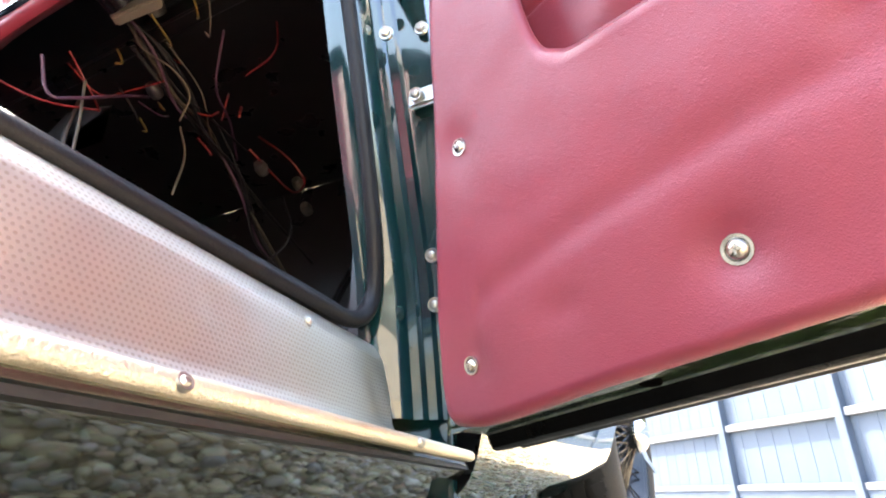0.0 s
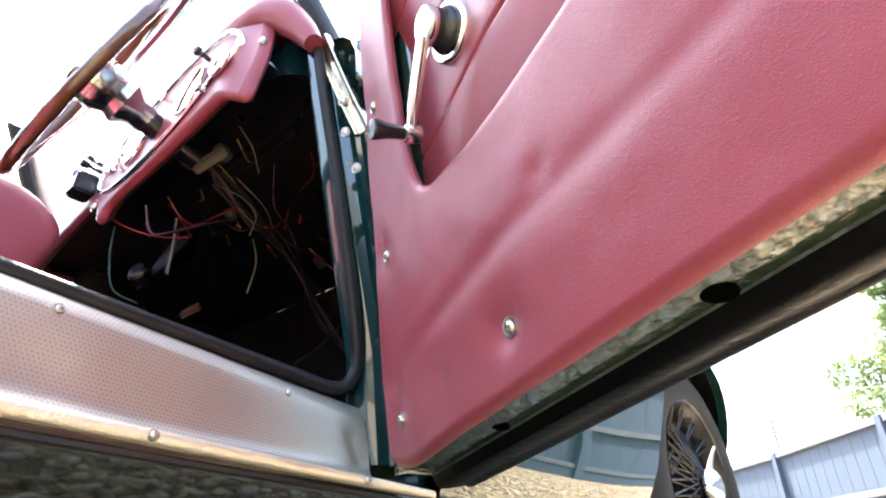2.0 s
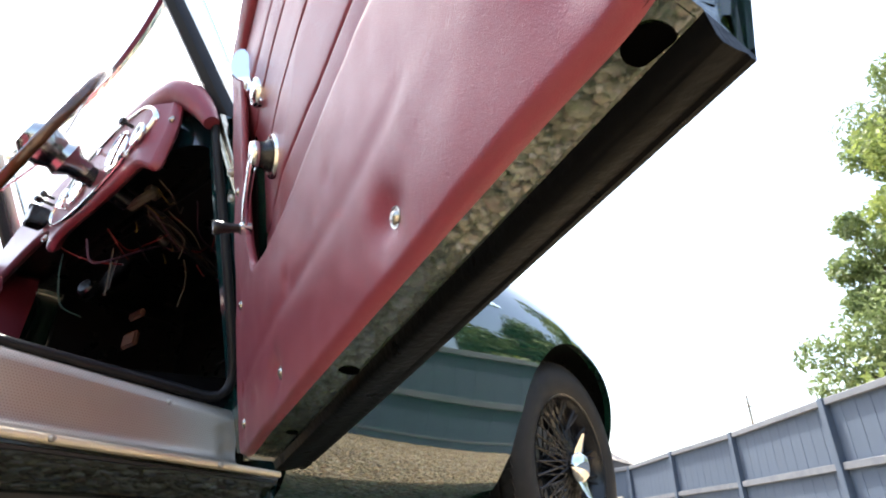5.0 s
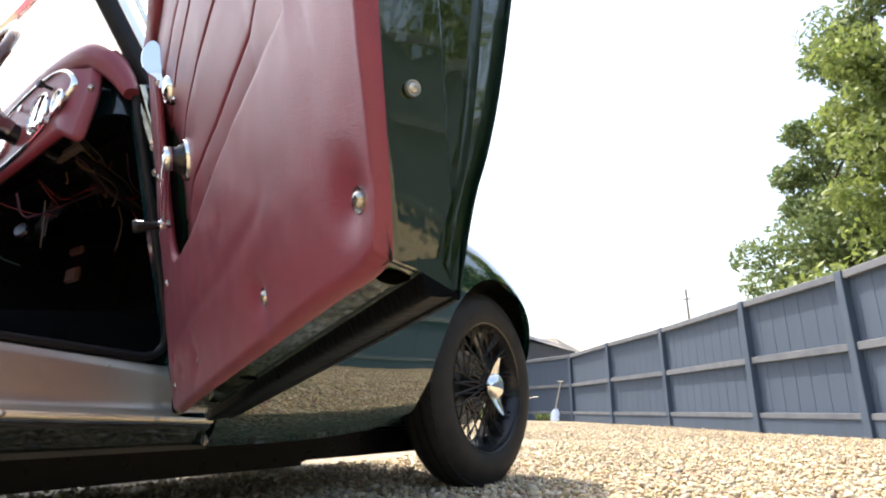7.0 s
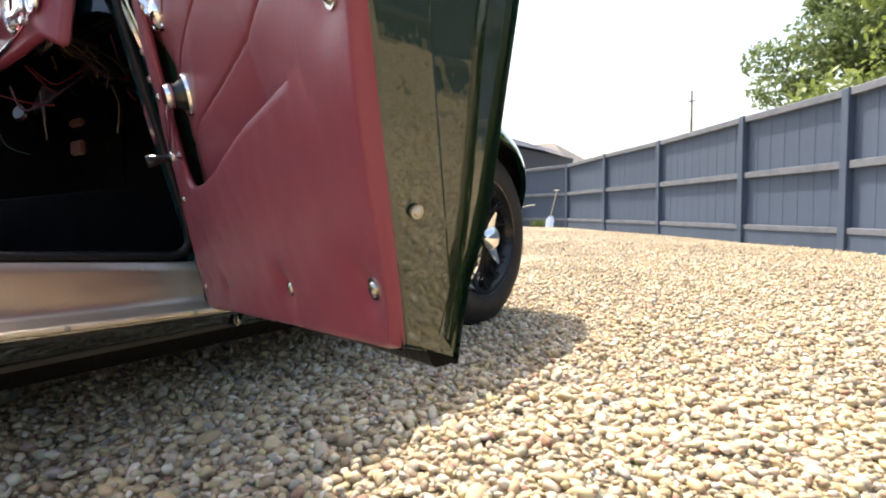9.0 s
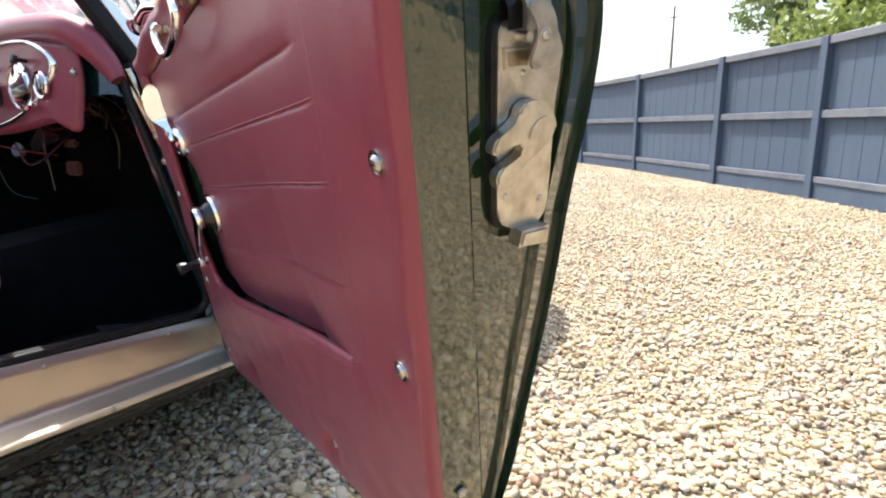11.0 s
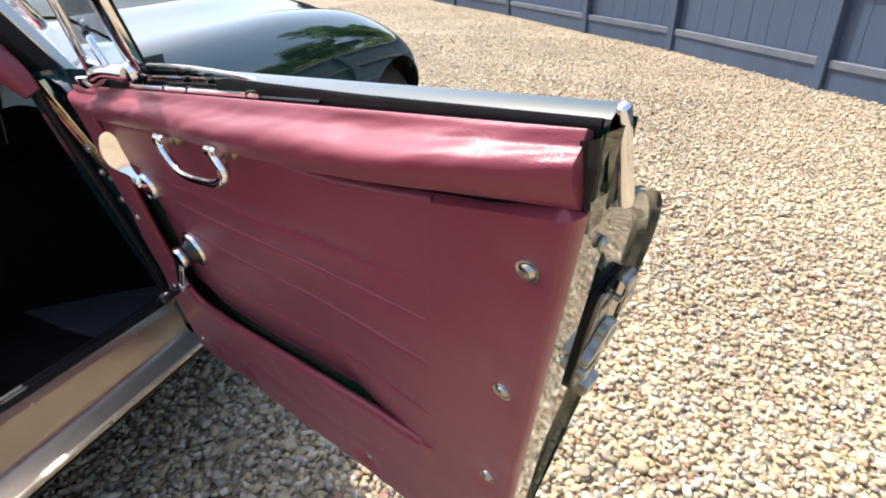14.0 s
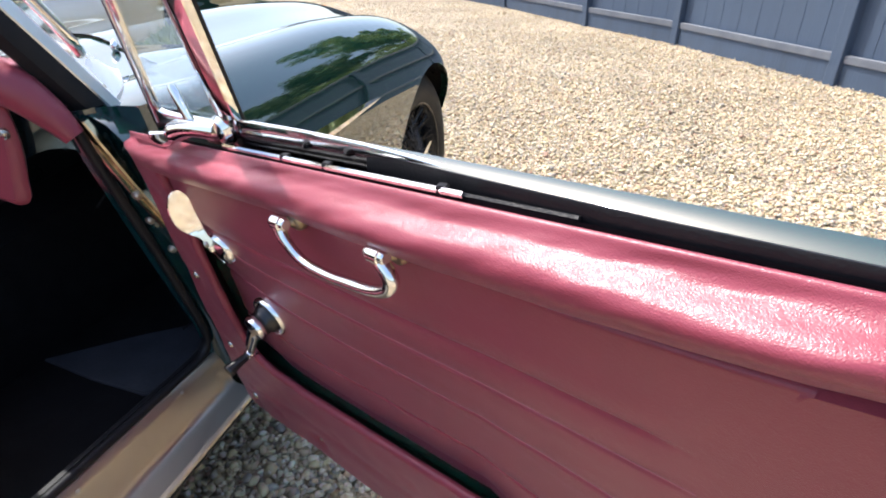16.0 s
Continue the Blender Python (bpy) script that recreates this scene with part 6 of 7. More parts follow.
def puff(u, v):
    w = 0.0035 + 0.0015 * noise.noise((u * 9, v * 9, 0.3)) + 0.001 * noise.noise((u * 26, v * 26, 1.3))
    for a, b in SCREWS:
        d = math.hypot((u - a), (v - b))
        big = 1.0 if b < 0.1 and a > 0.1 else 0.45
        w -= 0.008 * big * math.exp(-(d / 0.02) ** 2) + 0.003 * big * math.exp(-(d / 0.055) ** 2)
    for a, b, k in DIMPLES:
        w -= k * math.exp(-((u - a) ** 2 + (v - b) ** 2) / 0.00012)
    # a long soft crease in the flap
    c = v - (0.045 + 0.17 * max(0, u - 0.03)) - 0.012 * math.sin(u * 9)
    w -= 0.002 * math.exp(-(c / 0.011) ** 2) * (1 if 0.02 < u < 0.62 else 0) * (1.2 - u)
    w += 0.0008 * math.exp(-((c + 0.03) / 0.022) ** 2) * (1 if 0.02 < u < 0.62 else 0)
    return w - tuck_in(u, v)


inn = spline([Vector((a, b, 0)) for a, b in FLAP_IN], 12)
out = spline([Vector((a, b, 0)) for a, b in FLAP_OUT], 12)
SEAMS = [[(0.1, 0.262), (0.765, 0.333)], [(0.1, 0.36), (0.787, 0.426)], [(0.1, 0.43), (0.797, 0.488)], [(0.1, 0.474), (0.785, 0.528)]]


def inset_w(u, v):
    """Depth of the inset: it curls down into the pocket at its lower and front edges, and its seams are drawn in."""
    fl = float(np.interp(u, [p.x for p in inn[72:170]], [p.y for p in inn[72:170]]))
    fu = float(np.interp(v, [0.2, 0.3, 0.42, 0.58], [0.13, 0.122, 0.136, 0.152]))
    rear = float(np.interp(v, [0.25, 0.4, 0.6], [0.757, 0.782, 0.824]))
    k = min(max(0, v - fl) / 0.13, max(0, u - fu) / 0.2)
    fade = min(1, max(0, (rear - u) / 0.18))
    shut = 1 - 0.85 * min(1, max(0, (v - 0.39) / 0.1))
    w = 0.001 - 0.003 * fade ** 1.5 - 0.028 * math.exp(-k) * fade ** 1.4 * shut
    for n_, (a, b) in enumerate(SEAMS):
        sv = lerp(a[1], b[1], (u - a[0]) / (b[0] - a[0]))
        end = min(1.0, max(0.0, (b[0] - u) / 0.03))
        d = abs(v - sv)
        if d < 0.06:
            deep, wide = ((0.0036, 0.0015), (0.0034, 0.0014), (0.0028, 0.0013), (0.0028, 0.0026))[n_]
            w -= end * (deep * math.exp(-d / wide) - 0.0004 * math.exp(-((d - 0.018) / 0.014) ** 2))
            if n_ == 3 and v > sv:
                w += end * 0.0012 * math.exp(-(((d - 0.022) / 0.018) ** 2))
    w += 0.0007 * noise.noise((u * 14, v * 14, 4.3)) + 0.0016 * noise.noise((u * 5, v * 5, 7.3))
    return w - tuck_in(u, v)


b_ = fresh()
rows = []
n = 40
for i, (p, q) in enumerate(zip(inn, out)):
    fr = i / (len(inn) - 1)
    lip = 0.026 if fr < 0.66 else max(0.0, 0.026 * (1 - (fr - 0.66) / 0.05))
    row = []
    L = (q - p).length
    back = min(0.02, L * 0.3) / L
    if lip > 0:
        x = p.lerp(q, back)
        row.append(D(x.x, x.y, puff(x.x, x.y) - 0.014))
        x = p.lerp(q, back * 0.12)
        row.append(D(x.x, x.y, puff(x.x, x.y) - 0.011))
        row.append(D(p.x, p.y, puff(p.x, p.y) - 0.007))
    else:
        g_ = (p - q).normalized()
        row += [D(p.x + g_.x * k_, p.y + g_.y * k_, inset_w(p.x + g_.x * k_, p.y + g_.y * k_) - 0.0002 - k_ * 0.012) for k_ in (0.014, 0.009, 0.004)]
    soft = min(1.0, max(0.0, (fr - 0.66) / 0.05))
    for j in range(n + 1):
        x = p.lerp(q, j / n)
        d_in, d_out = L * j / n, L * (1 - j / n)
        w = puff(x.x, x.y)
        r = 0.008
        if d_in < r and not soft:
            w -= 0.005 * (1 - math.sqrt(max(0, 1 - (1 - d_in / r) ** 2)))
        if soft and d_in < 0.1:
            k = d_in / 0.1
            w = lerp(w, lerp(inset_w(x.x, x.y) + 0.0003, w, k * k * (3 - 2 * k)), soft)
        if d_out < 0.008:
            w -= 0.008 * (1 - math.sqrt(max(0, 1 - (1 - d_out / 0.008) ** 2)))
        row.append(D(min(x.x, 0.926) if x.y > crease(x.x) + 0.001 else x.x, x.y, w))
    e_ = (q - p).normalized()
    row.append(D(min(q.x, 0.926) if q.y > crease(q.x) + 0.001 else q.x + e_.x * 0.0005, q.y + e_.y * 0.0005, min(-0.009, w - 0.002)))
    rows.append(row)
loft(b_, rows)
part("trim_panel", b_, LEATHER, door_ob, "red leather trim panel with a map pocket flap", sharp=60)


b_ = fresh()
rows = []
for v_ in np.linspace(0, 1, 290):
    row = []
    for u_ in np.linspace(0, 1, 90):
        lo = Vector((lerp(0.142, 0.752, u_), 0))
        u0 = lerp(0.075, 0.764, u_)
        base = float(np.interp(u0, [0.06, 0.14, 0.17, 0.25, 0.35, 0.45, 0.55, 0.65, 0.72, 0.755, 0.77], [0.2, 0.185, 0.17, 0.168, 0.179, 0.196, 0.212, 0.228, 0.241, 0.2525, 0.255]))
        top = 0.592 + 0.05 * u_
        u = u0 + (0.0 + 0.07 * u_) * v_ + 0.04 * (1 - u_) * v_
        v = lerp(base, top, v_)
        row.append(D(u, v, inset_w(u, v)))
    rows.append(row)
loft(b_, rows)
part("pleated_inset", b_, LEATHER, door_ob, "pleated red leather inset with stitched seams", sharp=80)
# black sheet behind the inset, the pocket's shade put into its colour
b_ = fresh()
loft(b_, [[D(0.1, v, -0.04), D(0.8, v, -0.04)] for v in (0.12, 0.6)])
part("pocket_lining", b_, MATT, door_ob)
for a, b in SEAMS[1:3]:
    b_ = fresh()
    pts = []
    for t in np.linspace(0.12, 0.995, 60):
        u, v = lerp(a[0], b[0], t), lerp(a[1], b[1], t)
        pts.append(D(u, v + 0.0025, inset_w(u, v + 0.0025) + 0.0002))
    tube(b_, pts, 0.0005, 4)
    part("piping", b_, THREAD, door_ob)
for a, b in SCREWS[:9]:
    big = SCREW if b < 0.1 and a > 0.1 or a > 0.7 else TRIMSCREW
    put("screw", big, door_ob, at=facing(D(a, b, puff(a, b) + 0.0005), DN, a * 9 + b * 5))

# padded roll along the top: a lip, a hollow, a level shelf, then a full front that tucks under
ROLL = spline([Vector((w, v, 0)) for w, v in ((-0.019, -0.005), (-0.0135, 0.0), (-0.009, -0.0012), (-0.005, -0.0052), (0.0, -0.0088), (0.007, -0.0106), (0.015, -0.0125), (0.0225, -0.015), (0.0275, -0.0195), (0.0295, -0.0265),
                                              (0.027, -0.033), (0.0205, -0.0425), (0.013, -0.05), (0.006, -0.0525), (-0.002, -0.0525), (-0.009, -0.0505))], 3)
b_ = fresh()
rows = []
for s in np.linspace(0.0, 1.0, 170):
    ut = lerp(0.084, 0.9385, s)
    vt = roll_v(ut)
    vb = crease(ut)
    fat = float(np.interp(s, [0, 0.04, 0.15, 0.3, 0.45, 0.6, 0.75, 0.88, 0.95, 1.0], [0.3, 0.5, 0.58, 0.6, 0.66, 0.74, 0.78, 0.74, 0.6, 0.42]))
    row = []
    for k, p in enumerate(ROLL):
        t = k / (len(ROLL) - 1)
        w = -0.0135 + (p.x + 0.0135) * (fat if p.x > -0.0135 else 1.0)
        v = vt + p.y * (vt - vb) / 0.0525
        fold = 0.0
        if 0.12 < t < 0.92:
            edge = min(1.0, (t - 0.12) / 0.1, (0.92 - t) / 0.1)
            fold = edge * (0.0022 * noise.noise((s * 9, t * 3, 2.2)) + 0.0009 * noise.noise((s * 30 + t * 6, t * 8, 5.2)))
            fold += edge * 0.0022 * math.sin(s * 21 + t * 4) * math.exp(-((t - 0.6) / 0.2) ** 2) * (1 if s > 0.35 else 0.4)
        u = ut - 0.011 * t * (1.0 if s < 0.9 else (1 - s) * 10)
        row.append(D(u, v + fold * 0.7, w + fold))
    rows.append(row)
loft(b_, rows)
b_.faces.ensure_lookup_table()
for end in (0, -1):
    b_.verts.ensure_lookup_table()
    ring = b_.verts[0:len(ROLL)] if end == 0 else b_.verts[-len(ROLL):]
    b_.faces.new(ring if end else ring[::-1])
roll = part("top_roll", b_, LEATHER, door_ob, "padded red leather roll along the door top, wrinkled", sharp=70)

# painted return between the roll's end and the shut face
b_ = fresh()
loft(b_, [[D(0.926, v, -0.03), D(0.926, v, -0.0135), D(0.9375 + (v - 0.69) * 0.1, v, -0.0135), D(0.9435 + (v - 0.69) * 0.1, v, -0.016), D(0.9445 + (v - 0.69) * 0.1, v, -0.03)] for v in np.linspace(0.62, 0.68, 10)])
part("end_return", b_, SHUTPAINT, door_ob)

# black strip between the roll's end and the painted return
b_ = fresh()
loft(b_, [[D(0.938 + (v - 0.69) * 0.1, v, -0.008), D(0.9425 + (v - 0.69) * 0.1, v, -0.009), D(0.946 + (v - 0.69) * 0.1, v, -0.014), D(0.9455 + (v - 0.69) * 0.1, v, -0.0185)] for v in np.linspace(0.645, 0.683, 10)])
part("end_seal", b_, RUBBER, door_ob)

# dark strip that stands for the shade in the gap under the roll, towards the latch end
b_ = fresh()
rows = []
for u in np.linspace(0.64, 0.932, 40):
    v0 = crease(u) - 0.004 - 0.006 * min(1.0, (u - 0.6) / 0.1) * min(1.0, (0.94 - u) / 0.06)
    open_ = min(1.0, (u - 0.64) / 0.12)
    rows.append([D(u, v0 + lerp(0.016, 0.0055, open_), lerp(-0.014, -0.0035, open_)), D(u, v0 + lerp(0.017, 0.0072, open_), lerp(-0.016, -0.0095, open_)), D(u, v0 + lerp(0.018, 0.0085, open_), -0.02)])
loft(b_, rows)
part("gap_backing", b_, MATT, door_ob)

# window winder
wc = D(0.219, 0.327, -0.0175)
b_ = fresh()
turned(b_, [(0.032, -0.006), (0.032, 0.002), (0.03, 0.0045), (0.025, 0.005), (0.022, 0.003)], wc, DN, 32)
part("winder_plate", b_, CHROME, door_ob, "round chrome escutcheon")
b_ = fresh()
turned(b_, [(0.023, 0.0), (0.0235, 0.006), (0.021, 0.01), (0.0185, 0.014), (0.0185, 0.021), (0.0, 0.021)], wc, DN, 28)
part("winder_hub", b_, BLACK, door_ob)
kc = D(0.16, 0.242, 0.012)
b_ = fresh()
c0 = wc + DN * 0.021
turned(b_, [(0.0185, 0.021), (0.0195, 0.025), (0.017, 0.031), (0.009, 0.033), (0.0, 0.033)], wc, DN, 24)
arm = [c0 + DN * 0.005, c0.lerp(kc, 0.3) + DN * 0.006, c0.lerp(kc, 0.75) + DN * 0.005, kc + DN * 0.002]
tube(b_, spline(arm, 6), [0.013 - 0.005 * i / 18 for i in range(19)], 10, 0.5, DN)
turned(b_, [(0.009, -0.006), (0.0095, 0.0), (0.009, 0.008), (0.006, 0.01)], kc, DN, 16)
part("winder_arm", b_, CHROME, door_ob, "chrome window winder arm")
b_ = fresh()
turned(b_, [(0.006, 0.009), (0.0065, 0.014), (0.0075, 0.028), (0.0105, 0.04), (0.0095, 0.044), (0.0, 0.045)], kc, DN, 18)
part("winder_knob", b_, BLACK, door_ob)

# inside release: a round boss and a broad paddle that stands up from it, its flat side to the latch end
lc = D(0.199, 0.449, -0.012)
b_ = fresh()
turned(b_, [(0.022, -0.016), (0.0235, 0.002), (0.0225, 0.007), (0.0195, 0.0095), (0.0185, 0.0085), (0.012, 0.0125), (0.0, 0.014)], lc, DN, 28)
part("release_lever", b_, CHROME, door_ob, "chrome door release lever with a broad paddle")
b_ = fresh()
PAD = spline([Vector(p) for p in ((0.452, -0.005, 0), (0.468, -0.004, 0), (0.48, -0.003, 0), (0.5, -0.006, 0), (0.52, -0.007, 0), (0.534, -0.004, 0), (0.541, 0.003, 0), (0.538, 0.014, 0), (0.526, 0.024, 0), (0.51, 0.0285, 0), (0.494, 0.0265, 0),
                                          (0.482, 0.018, 0), (0.474, 0.0095, 0), (0.464, 0.006, 0), (0.452, 0.006, 0))], 4)
for k_, off in ((0, 0.0), (1, 0.0032)):
    rows = []
    for f in (0.0, 0.5, 0.82, 0.95, 1.0):
        ring = []
        for p in PAD:
            p = Vector((p.x, p.y * 0.8, 0))
            cv, cw = lerp(0.452, 0.54, min(1, max(0, (p.x - 0.452) / 0.088))), 0.005
            v_, w_ = lerp(cv, p.x, f), lerp(cw, p.y, f)
            lean = -0.012 * min(1, max(0, (v_ - 0.455) / 0.03)) - 0.05 * max(0, v_ - 0.48) - 0.4 * (w_ - 0.006)
            edge = 0.0016 if f == 1.0 else 0.0
            ring.append(D(0.197 + lean - (off - edge if k_ else edge), v_, w_))
        rows.append(ring)
    loft(b_, rows, True)
bmesh.ops.remove_doubles(b_, verts=b_.verts[:], dist=0.0003)
part("paddle", b_, CHROME, door_ob, "broad polished paddle")
put("rivet", SMALL, door_ob, at=facing(D(0.192, 0.463, 0.0055), DN))

# drop pull handle: two bracketed pivots and a bow that hangs between them
b_ = fresh()
bow = spline([D(0.43, 0.587, 0.017), D(0.438, 0.574, 0.02), D(0.456, 0.5585, 0.021), D(0.488, 0.5575, 0.022), D(0.52, 0.5625, 0.0225), D(0.548, 0.568, 0.0225), D(0.567, 0.5765, 0.0215), D(0.571, 0.588, 0.019), D(0.557, 0.602, 0.016)], 6)
rr = np.interp(np.linspace(0, 1, len(bow)), [0, 0.08, 0.25, 0.5, 0.75, 0.86, 0.95, 1], [0.0058, 0.0056, 0.0046, 0.0052, 0.0056, 0.0066, 0.0064, 0.0056])
tube(b_, bow, [float(x) for x in rr], 12)
part("pull_handle", b_, CHROME, door_ob, "chrome drop pull handle on two pivots")
for f0, f1 in ((D(0.438, 0.584, 0.003), D(0.431, 0.588, 0.0155)), (D(0.566, 0.598, 0.003), D(0.558, 0.603, 0.0155))):
    b_ = fresh()
    turned(b_, [(0.0095, -0.004), (0.0098, 0.0), (0.0085, 0.003), (0.006, 0.0045), (0.0, 0.0045)], f0, DN, 20)
    tube(b_, [f0, f0.lerp(f1, 0.5), f1], [0.0055, 0.005, 0.006], 10)
    part("bracket", b_, BRASS, door_ob, "tarnished plated pivot bracket")
    b_ = fresh()
    ax = (D(1, 0.06) - D(0, 0)).normalized()
    turned(b_, [(0.0, -0.011), (0.0045, -0.011), (0.0055, -0.0095), (0.0055, -0.006), (0.0072, -0.0055), (0.0075, 0.0055), (0.006, 0.006), (0.0055, 0.0095), (0.0045, 0.0105), (0.0, 0.0105)], f1, ax, 16)
    part("pivot", b_, CHROME, door_ob)

# latch on the shut face
JX = (D(0, 0, -1) - D(0, 0, 0)).normalized()
JY = (D(*sh(1, 1)) - D(*sh(1, 0))).normalized()
JZ = JX.cross(JY).normalized()
if JZ.x < 0:
    JZ = -JZ


def J(a, v, out_=0.0):
    """A point on the shut face: a across from the trim, v up, out proud of it."""
    h = (v - 0.041) / 0.651
    u, vv_ = sh(1, h)
    return D(u, vv_, -a) + JZ * out_


def jplate(outline, out0, depth, bev=0.0008):
    b = fresh()
    prism(b, outline, depth, None, bev)
    for v in b.verts:
        v.co = J(v.co.x, v.co.y, out0 + v.co.z)
    return b


def curled(a0, a1, r, v0, out0, tail):
    """A strip bent over in a half round: a0 to a1 across, its centre at height v0, its legs reaching down by tail."""
    line = [(v0 - tail, out0 - r)] + [(v0 + r * math.sin(k), out0 - r * math.cos(k)) for k in np.linspace(0, math.pi, 12)] + [(v0 - tail, out0 + r)]
    b = fresh()
    loft(b, [[J(a, v, o) for a in (a0, (a0 + a1) / 2, a1)] for v, o in line])
    bmesh.ops.solidify(b, geom=b.faces[:], thickness=0.0016)
    return b


PLATE_LINE = smooth_ring([(0.0735, 0.505), (0.0765, 0.512), (0.0845, 0.5135), (0.103, 0.5125), (0.122, 0.506), (0.128, 0.492), (0.1285, 0.477), (0.1245, 0.4597), (0.1235, 0.44), (0.1215, 0.4), (0.119, 0.38), (0.111, 0.3715), (0.088, 0.3745), (0.0715, 0.385), (0.0715, 0.42)])
mid_ = (0.099, 0.445)
# dark backing, slightly larger than the plate and shifted towards the trim
part("latch_gasket", jplate([(mid_[0] + (a - mid_[0]) * 1.07 - 0.0012, mid_[1] + (v - mid_[1]) * 1.03) for a, v in PLATE_LINE], -0.005, 0.0055), RUBBER, door_ob)
part("latch_plate", jplate(PLATE_LINE, -0.002, 0.005), STEEL, door_ob, "zinc plated door latch plate")
part("latch_foot", jplate([(0.0835, 0.3655), (0.087, 0.377), (0.1138, 0.373), (0.1122, 0.359)], 0.0, 0.0135, 0.002), STEEL, door_ob)
hook = [(0.0839, 0.4625), (0.0893, 0.466), (0.1, 0.4655), (0.1085, 0.461), (0.115, 0.452), (0.1172, 0.444), (0.1145, 0.4375), (0.1047, 0.4335), (0.0947, 0.4282), (0.0833, 0.4225), (0.073, 0.4145), (0.066, 0.4135), (0.0632, 0.4205), (0.0655, 0.4272), (0.0776, 0.4303), (0.086, 0.4336), (0.0884, 0.438), (0.0832, 0.4412),
        (0.0704, 0.4402), (0.0641, 0.4367), (0.0602, 0.441), (0.0635, 0.4478), (0.0777, 0.4538), (0.0829, 0.457)]
part("latch_hook", jplate(smooth_ring(hook), 0.004, 0.0085, 0.0016), STEEL, door_ob, "forged latch hook")
pin = [(0.0995 + 0.0095 * math.cos(k) * 0.83 - 0.0046 * math.sin(k) * 0.56, 0.448 + 0.0095 * math.cos(k) * 0.56 + 0.0046 * math.sin(k) * 0.83) for k in np.linspace(0, 2 * math.pi, 20, endpoint=False)]
part("hook_pin", jplate(pin, 0.011, 0.0024, 0.0006), STEEL, door_ob)
lever_line = [(0.0862, 0.52), (0.0905, 0.524), (0.1055, 0.5225), (0.1112, 0.511), (0.1122, 0.5025), (0.1168, 0.498), (0.1172, 0.486), (0.1115, 0.4832), (0.1085, 0.4838), (0.106, 0.4872), (0.102, 0.4874), (0.0977, 0.485), (0.092, 0.485), (0.0893, 0.4894), (0.0955, 0.5008), (0.0946, 0.5135)]
part("latch_lever", jplate(smooth_ring(lever_line), 0.0125, 0.002, 0.0006), STEEL, door_ob, "folded zinc plated latch lever")
part("lever_curl", curled(0.0865, 0.1062, 0.0062, 0.5195, 0.0078, 0.012), STEEL, door_ob)
part("spring_curl", curled(0.0775, 0.0895, 0.0042, 0.5205, 0.003, 0.012), DIAL, door_ob)
b_ = fresh()
tube(b_, [J(0.0905, 0.504, 0.002), J(0.0905, 0.504, 0.0125)], 0.0032, 12)
part("lever_post", b_, STEEL, door_ob)
part("latch_tab", jplate([(0.0763, 0.499), (0.1, 0.497), (0.0985, 0.484), (0.0774, 0.486)], 0.0025, 0.0025), STEEL, door_ob)
part("tab_slot", jplate([(0.079, 0.4965), (0.097, 0.495), (0.096, 0.4862), (0.0798, 0.4878)], 0.0044, 0.0008, 0.0), BRASS, door_ob, "rusty slot of the latch")
for a, v, o, k in ((0.0792, 0.403, 0.0025, 0.72), (0.1123, 0.3918, 0.0025, 0.72), (0.0945, 0.4815, 0.0025, 0.72), (0.1017, 0.5038, 0.0142, 0.95)):
    put("rivet", SMALL, door_ob, at=facing(J(a, v, o), JZ) @ Matrix.Scale(k, 4))
for a, v in ((0.028, 0.138), (0.044, 0.592)):
    put("screw", BOLT, door_ob, at=facing(J(a, v, 0.001), JZ) @ Matrix.Scale(0.68, 4))
# drain holes are flat discs, the hollow's shade is their black colour
for s, r in ((0.485, 0.0105), (0.972, 0.0115), (0.2, 0.008)):
    u, v = edge_lo(s)
    b_ = fresh()
    nrm = (D(0, -1, 0.33) - D(0, 0, 0)).normalized()
    at_ = D(u, v - 0.0043, lerp(skin(s, 0), -0.0045, 0.66)) + nrm * 0.0012
    turned(b_, [(0.0, 0.0), (r * 0.9, 0.0), (r, -0.0006), (r * 1.04, -0.002)], at_, nrm, 24)
    part("drain_hole", b_, HOLEBLACK, door_ob)

# quarter light
QR0, QR1 = Vector((0.3007, 0.6, -0.0406)), Vector((0.4089, 0.95, 0.0139))
QF0, QF1 = Vector((0.1757, 0.615, -0.0218)), Vector((0.333, 0.948, 0.0147))


def bar(a, b, wdt, thick, material, name, parent, label="", ridged=False):
    a3, b3 = D(*a), D(*b)
    d = (b3 - a3).normalized()
    x = (DM.to_3x3() @ Vector((1, 0, 0)))
    x = (x - d * x.dot(d)).normalized()
    y = x.cross(d)
    q = fresh()
    rows_ = []
    for t in np.linspace(0, 1, 5):
        p = a3.lerp(b3, t)
        if ridged:
            rows_.append([p + x * wdt * i + y * thick * j for i, j in ((-0.9, -1), (0.9, -1), (1, -0.9), (1, 0.3), (0.94, 0.5), (0.1, 0.93), (-0.05, 0.98), (-0.86, 0.8), (-0.96, 0.68), (-1, 0.4), (-1, -0.9))])
        else:
            rows_.append([p + x * wdt * math.copysign(abs(math.cos(k)) ** 0.7, math.cos(k)) + y * thick * math.copysign(abs(math.sin(k)) ** 0.7, math.sin(k)) for k in np.linspace(0, 2 * math.pi, 20, endpoint=False)])
    loft(q, rows_, True, True)
    bmesh.ops.recalc_face_normals(q, faces=q.faces[:])
    return part(name, q, material, parent, label, sharp=20)


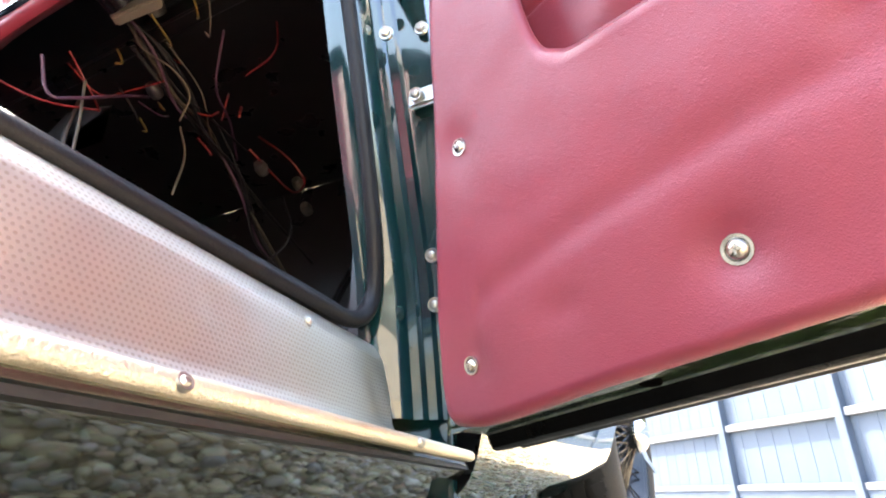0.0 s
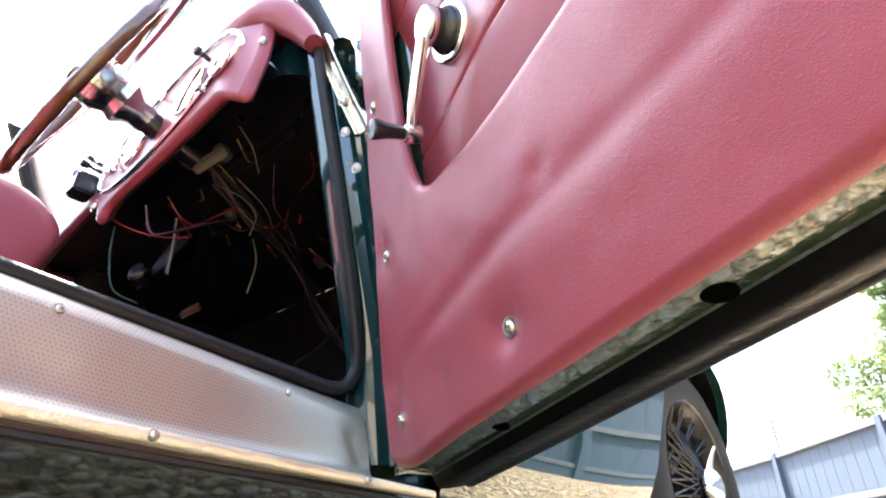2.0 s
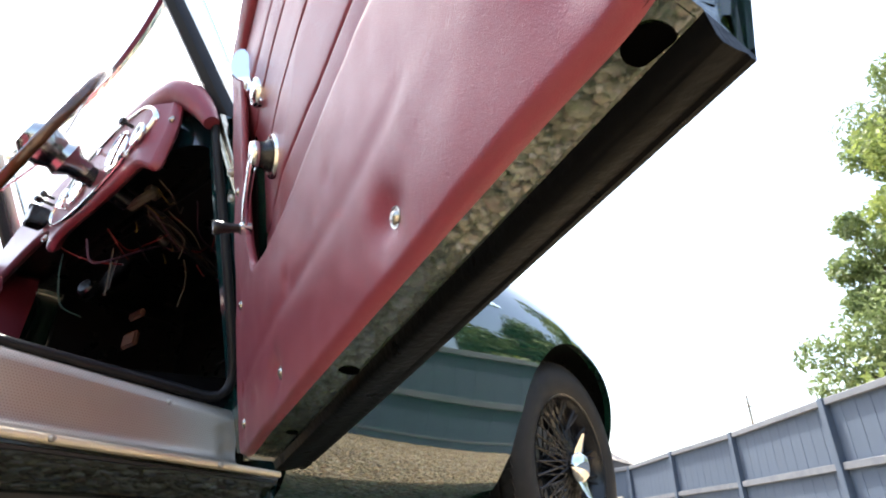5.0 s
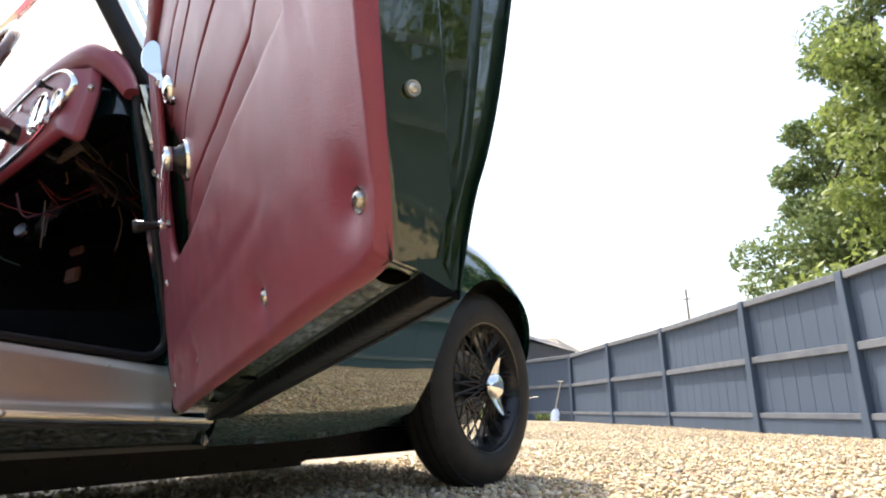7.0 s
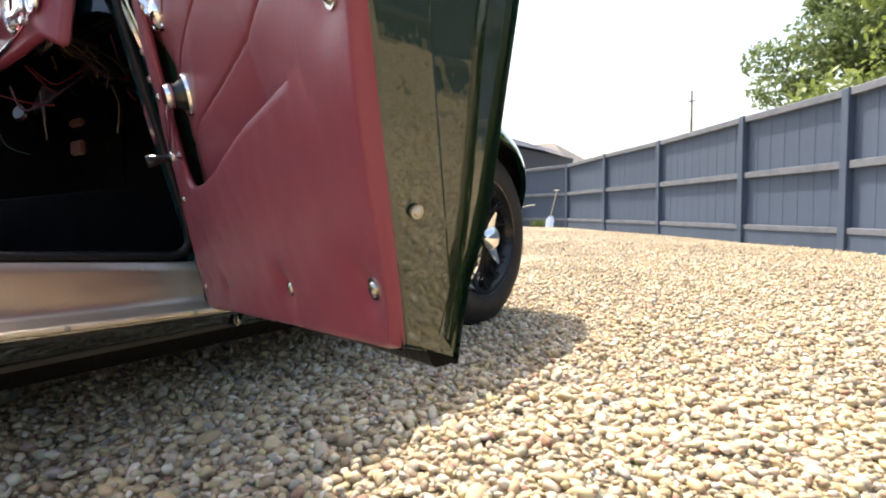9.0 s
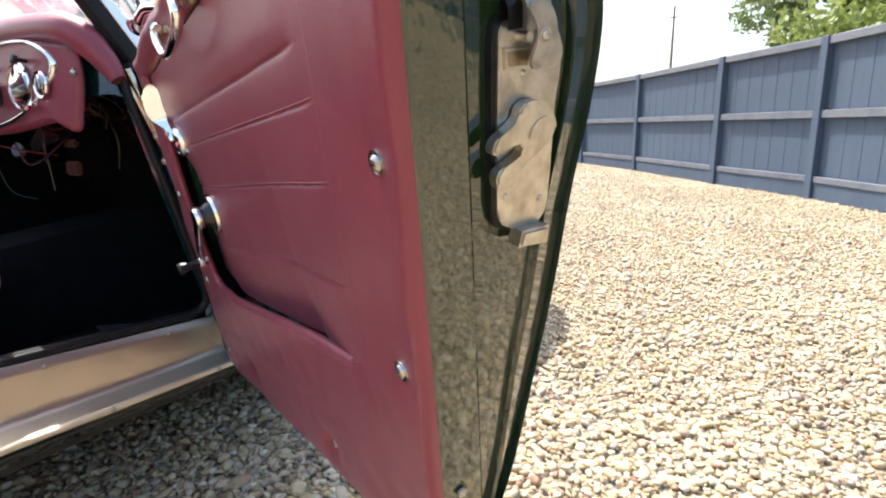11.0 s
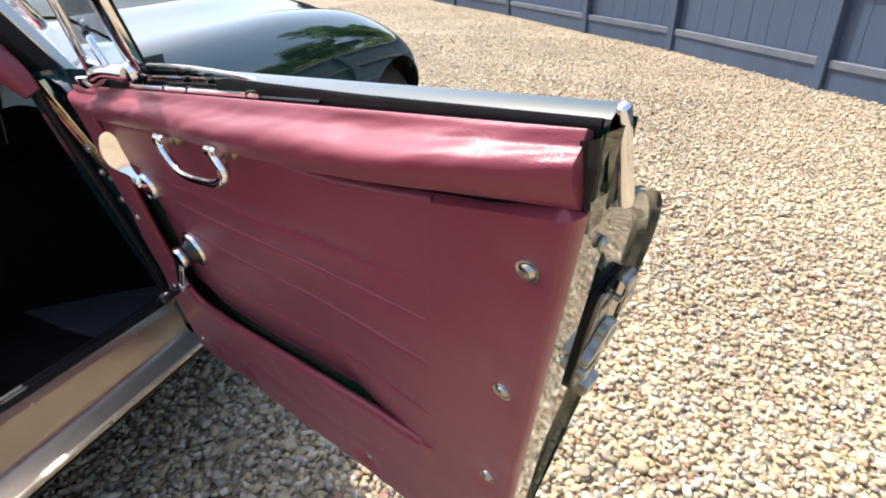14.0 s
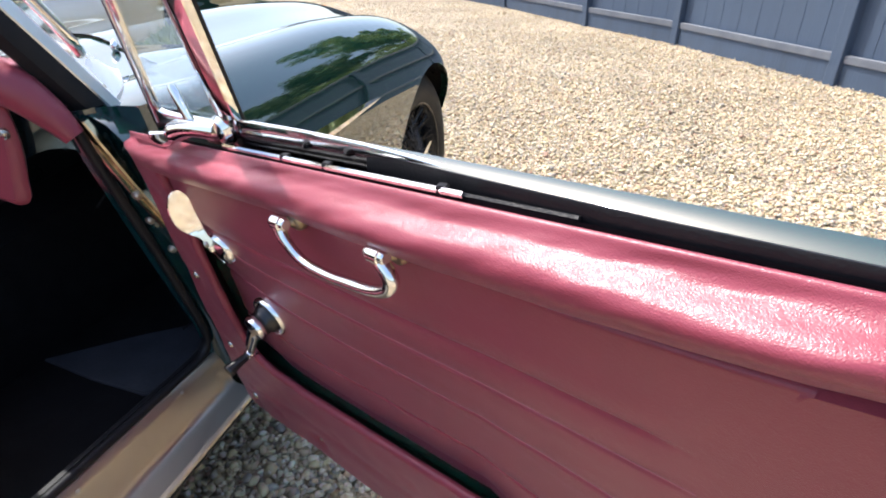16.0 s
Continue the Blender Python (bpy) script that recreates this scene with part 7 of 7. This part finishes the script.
bar(QR0 + Vector((-0.001, 0, 0)), QR1 + Vector((-0.001, 0, 0)), 0.0155, 0.0055, CHROME, "quarter_light", door_ob, "chrome framed swivelling quarter light", True)
bar(QR0 + Vector((0.0125, -0.002, -0.0075)), QR1 + Vector((0.0125, 0, -0.0075)), 0.0017, 0.0025, RUBBER, "glass_channel", door_ob)
b_ = fresh()
prism_ = [D(*(QR0 + Vector(q))) for q in ((-0.004, 0.004, 0.006), (0.036, 0.012, 0.003), (0.028, 0.0165, 0.0035), (0.0225, 0.0225, 0.004), (0.0205, 0.03, 0.005), (0.0215, 0.05, 0.006), (0.008, 0.04, 0.006))]
o = bmesh.ops.extrude_face_region(b_, geom=[b_.faces.new([b_.verts.new(p) for p in prism_])])
for v in o["geom"]:
    if isinstance(v, bmesh.types.BMVert):
        v.co -= DN * 0.005
bmesh.ops.recalc_face_normals(b_, faces=b_.faces[:])
part("channel_foot", b_, RUBBER, door_ob, "black foot of the glass channel")
bar(QF0, QF1, 0.0042, 0.006, RUBBER, "front_frame", door_ob)
bar(QF0 + Vector((0.0078, 0.008, 0.002)), QF1 + Vector((0.0078, 0.004, 0.002)), 0.0028, 0.006, CHROME, "front_trim", door_ob)
b_ = fresh()
tube(b_, spline([D(*(QF0 + Vector((0.03, 0.055, 0.006)))), D(*(QF0 + Vector((0.02, 0.028, 0.003)))), D(*(QF0 + Vector((0.034, 0.018, 0)))), D(*(QR0 + Vector((-0.008, 0.028, 0))))], 5), 0.0035, 8)
part("lower_frame", b_, CHROME, door_ob)
b_ = fresh()
tube(b_, [D(*(QF0 + Vector((0.004, 0.006, 0)))), D(*(QR0 + Vector((-0.006, 0.016, 0))))], 0.007, 8)
part("lower_seal", b_, RUBBER, door_ob)
b_ = fresh()
b_.faces.new([b_.verts.new(D(*p)) for p in (QF0, QR0, QR1, QF1)])
bmesh.ops.solidify(b_, geom=b_.faces[:], thickness=0.004)
part("pane", b_, GLASS, door_ob).visible_shadow = False
b_ = fresh()
turned(b_, [(0.016, -0.006), (0.0165, 0.0), (0.012, 0.006), (0.0, 0.008)], D(0.3, 0.628, -0.03), DN, 18)
tube(b_, spline([D(0.3, 0.63, -0.024), D(0.275, 0.634, -0.012), D(0.25, 0.629, -0.008), D(0.232, 0.622, -0.004)], 5), [0.011, 0.0105, 0.01, 0.0095, 0.009, 0.009, 0.009, 0.0095, 0.01, 0.0105, 0.011, 0.0115, 0.011, 0.01, 0.009, 0.006], 10)
tube(b_, [D(0.268, 0.638, -0.016), D(0.258, 0.672, -0.018), D(0.257, 0.676, -0.018)], [0.0048, 0.0048, 0.002], 10)
tube(b_, spline([D(0.238, 0.622, -0.006), D(0.218, 0.618, 0.004), D(0.208, 0.624, 0.006)], 5), [0.008, 0.009, 0.011, 0.013, 0.014, 0.014, 0.013, 0.012, 0.01, 0.008, 0.004], 10, 0.4)
part("catch", b_, CHROME, door_ob, "chrome quarter light catch")
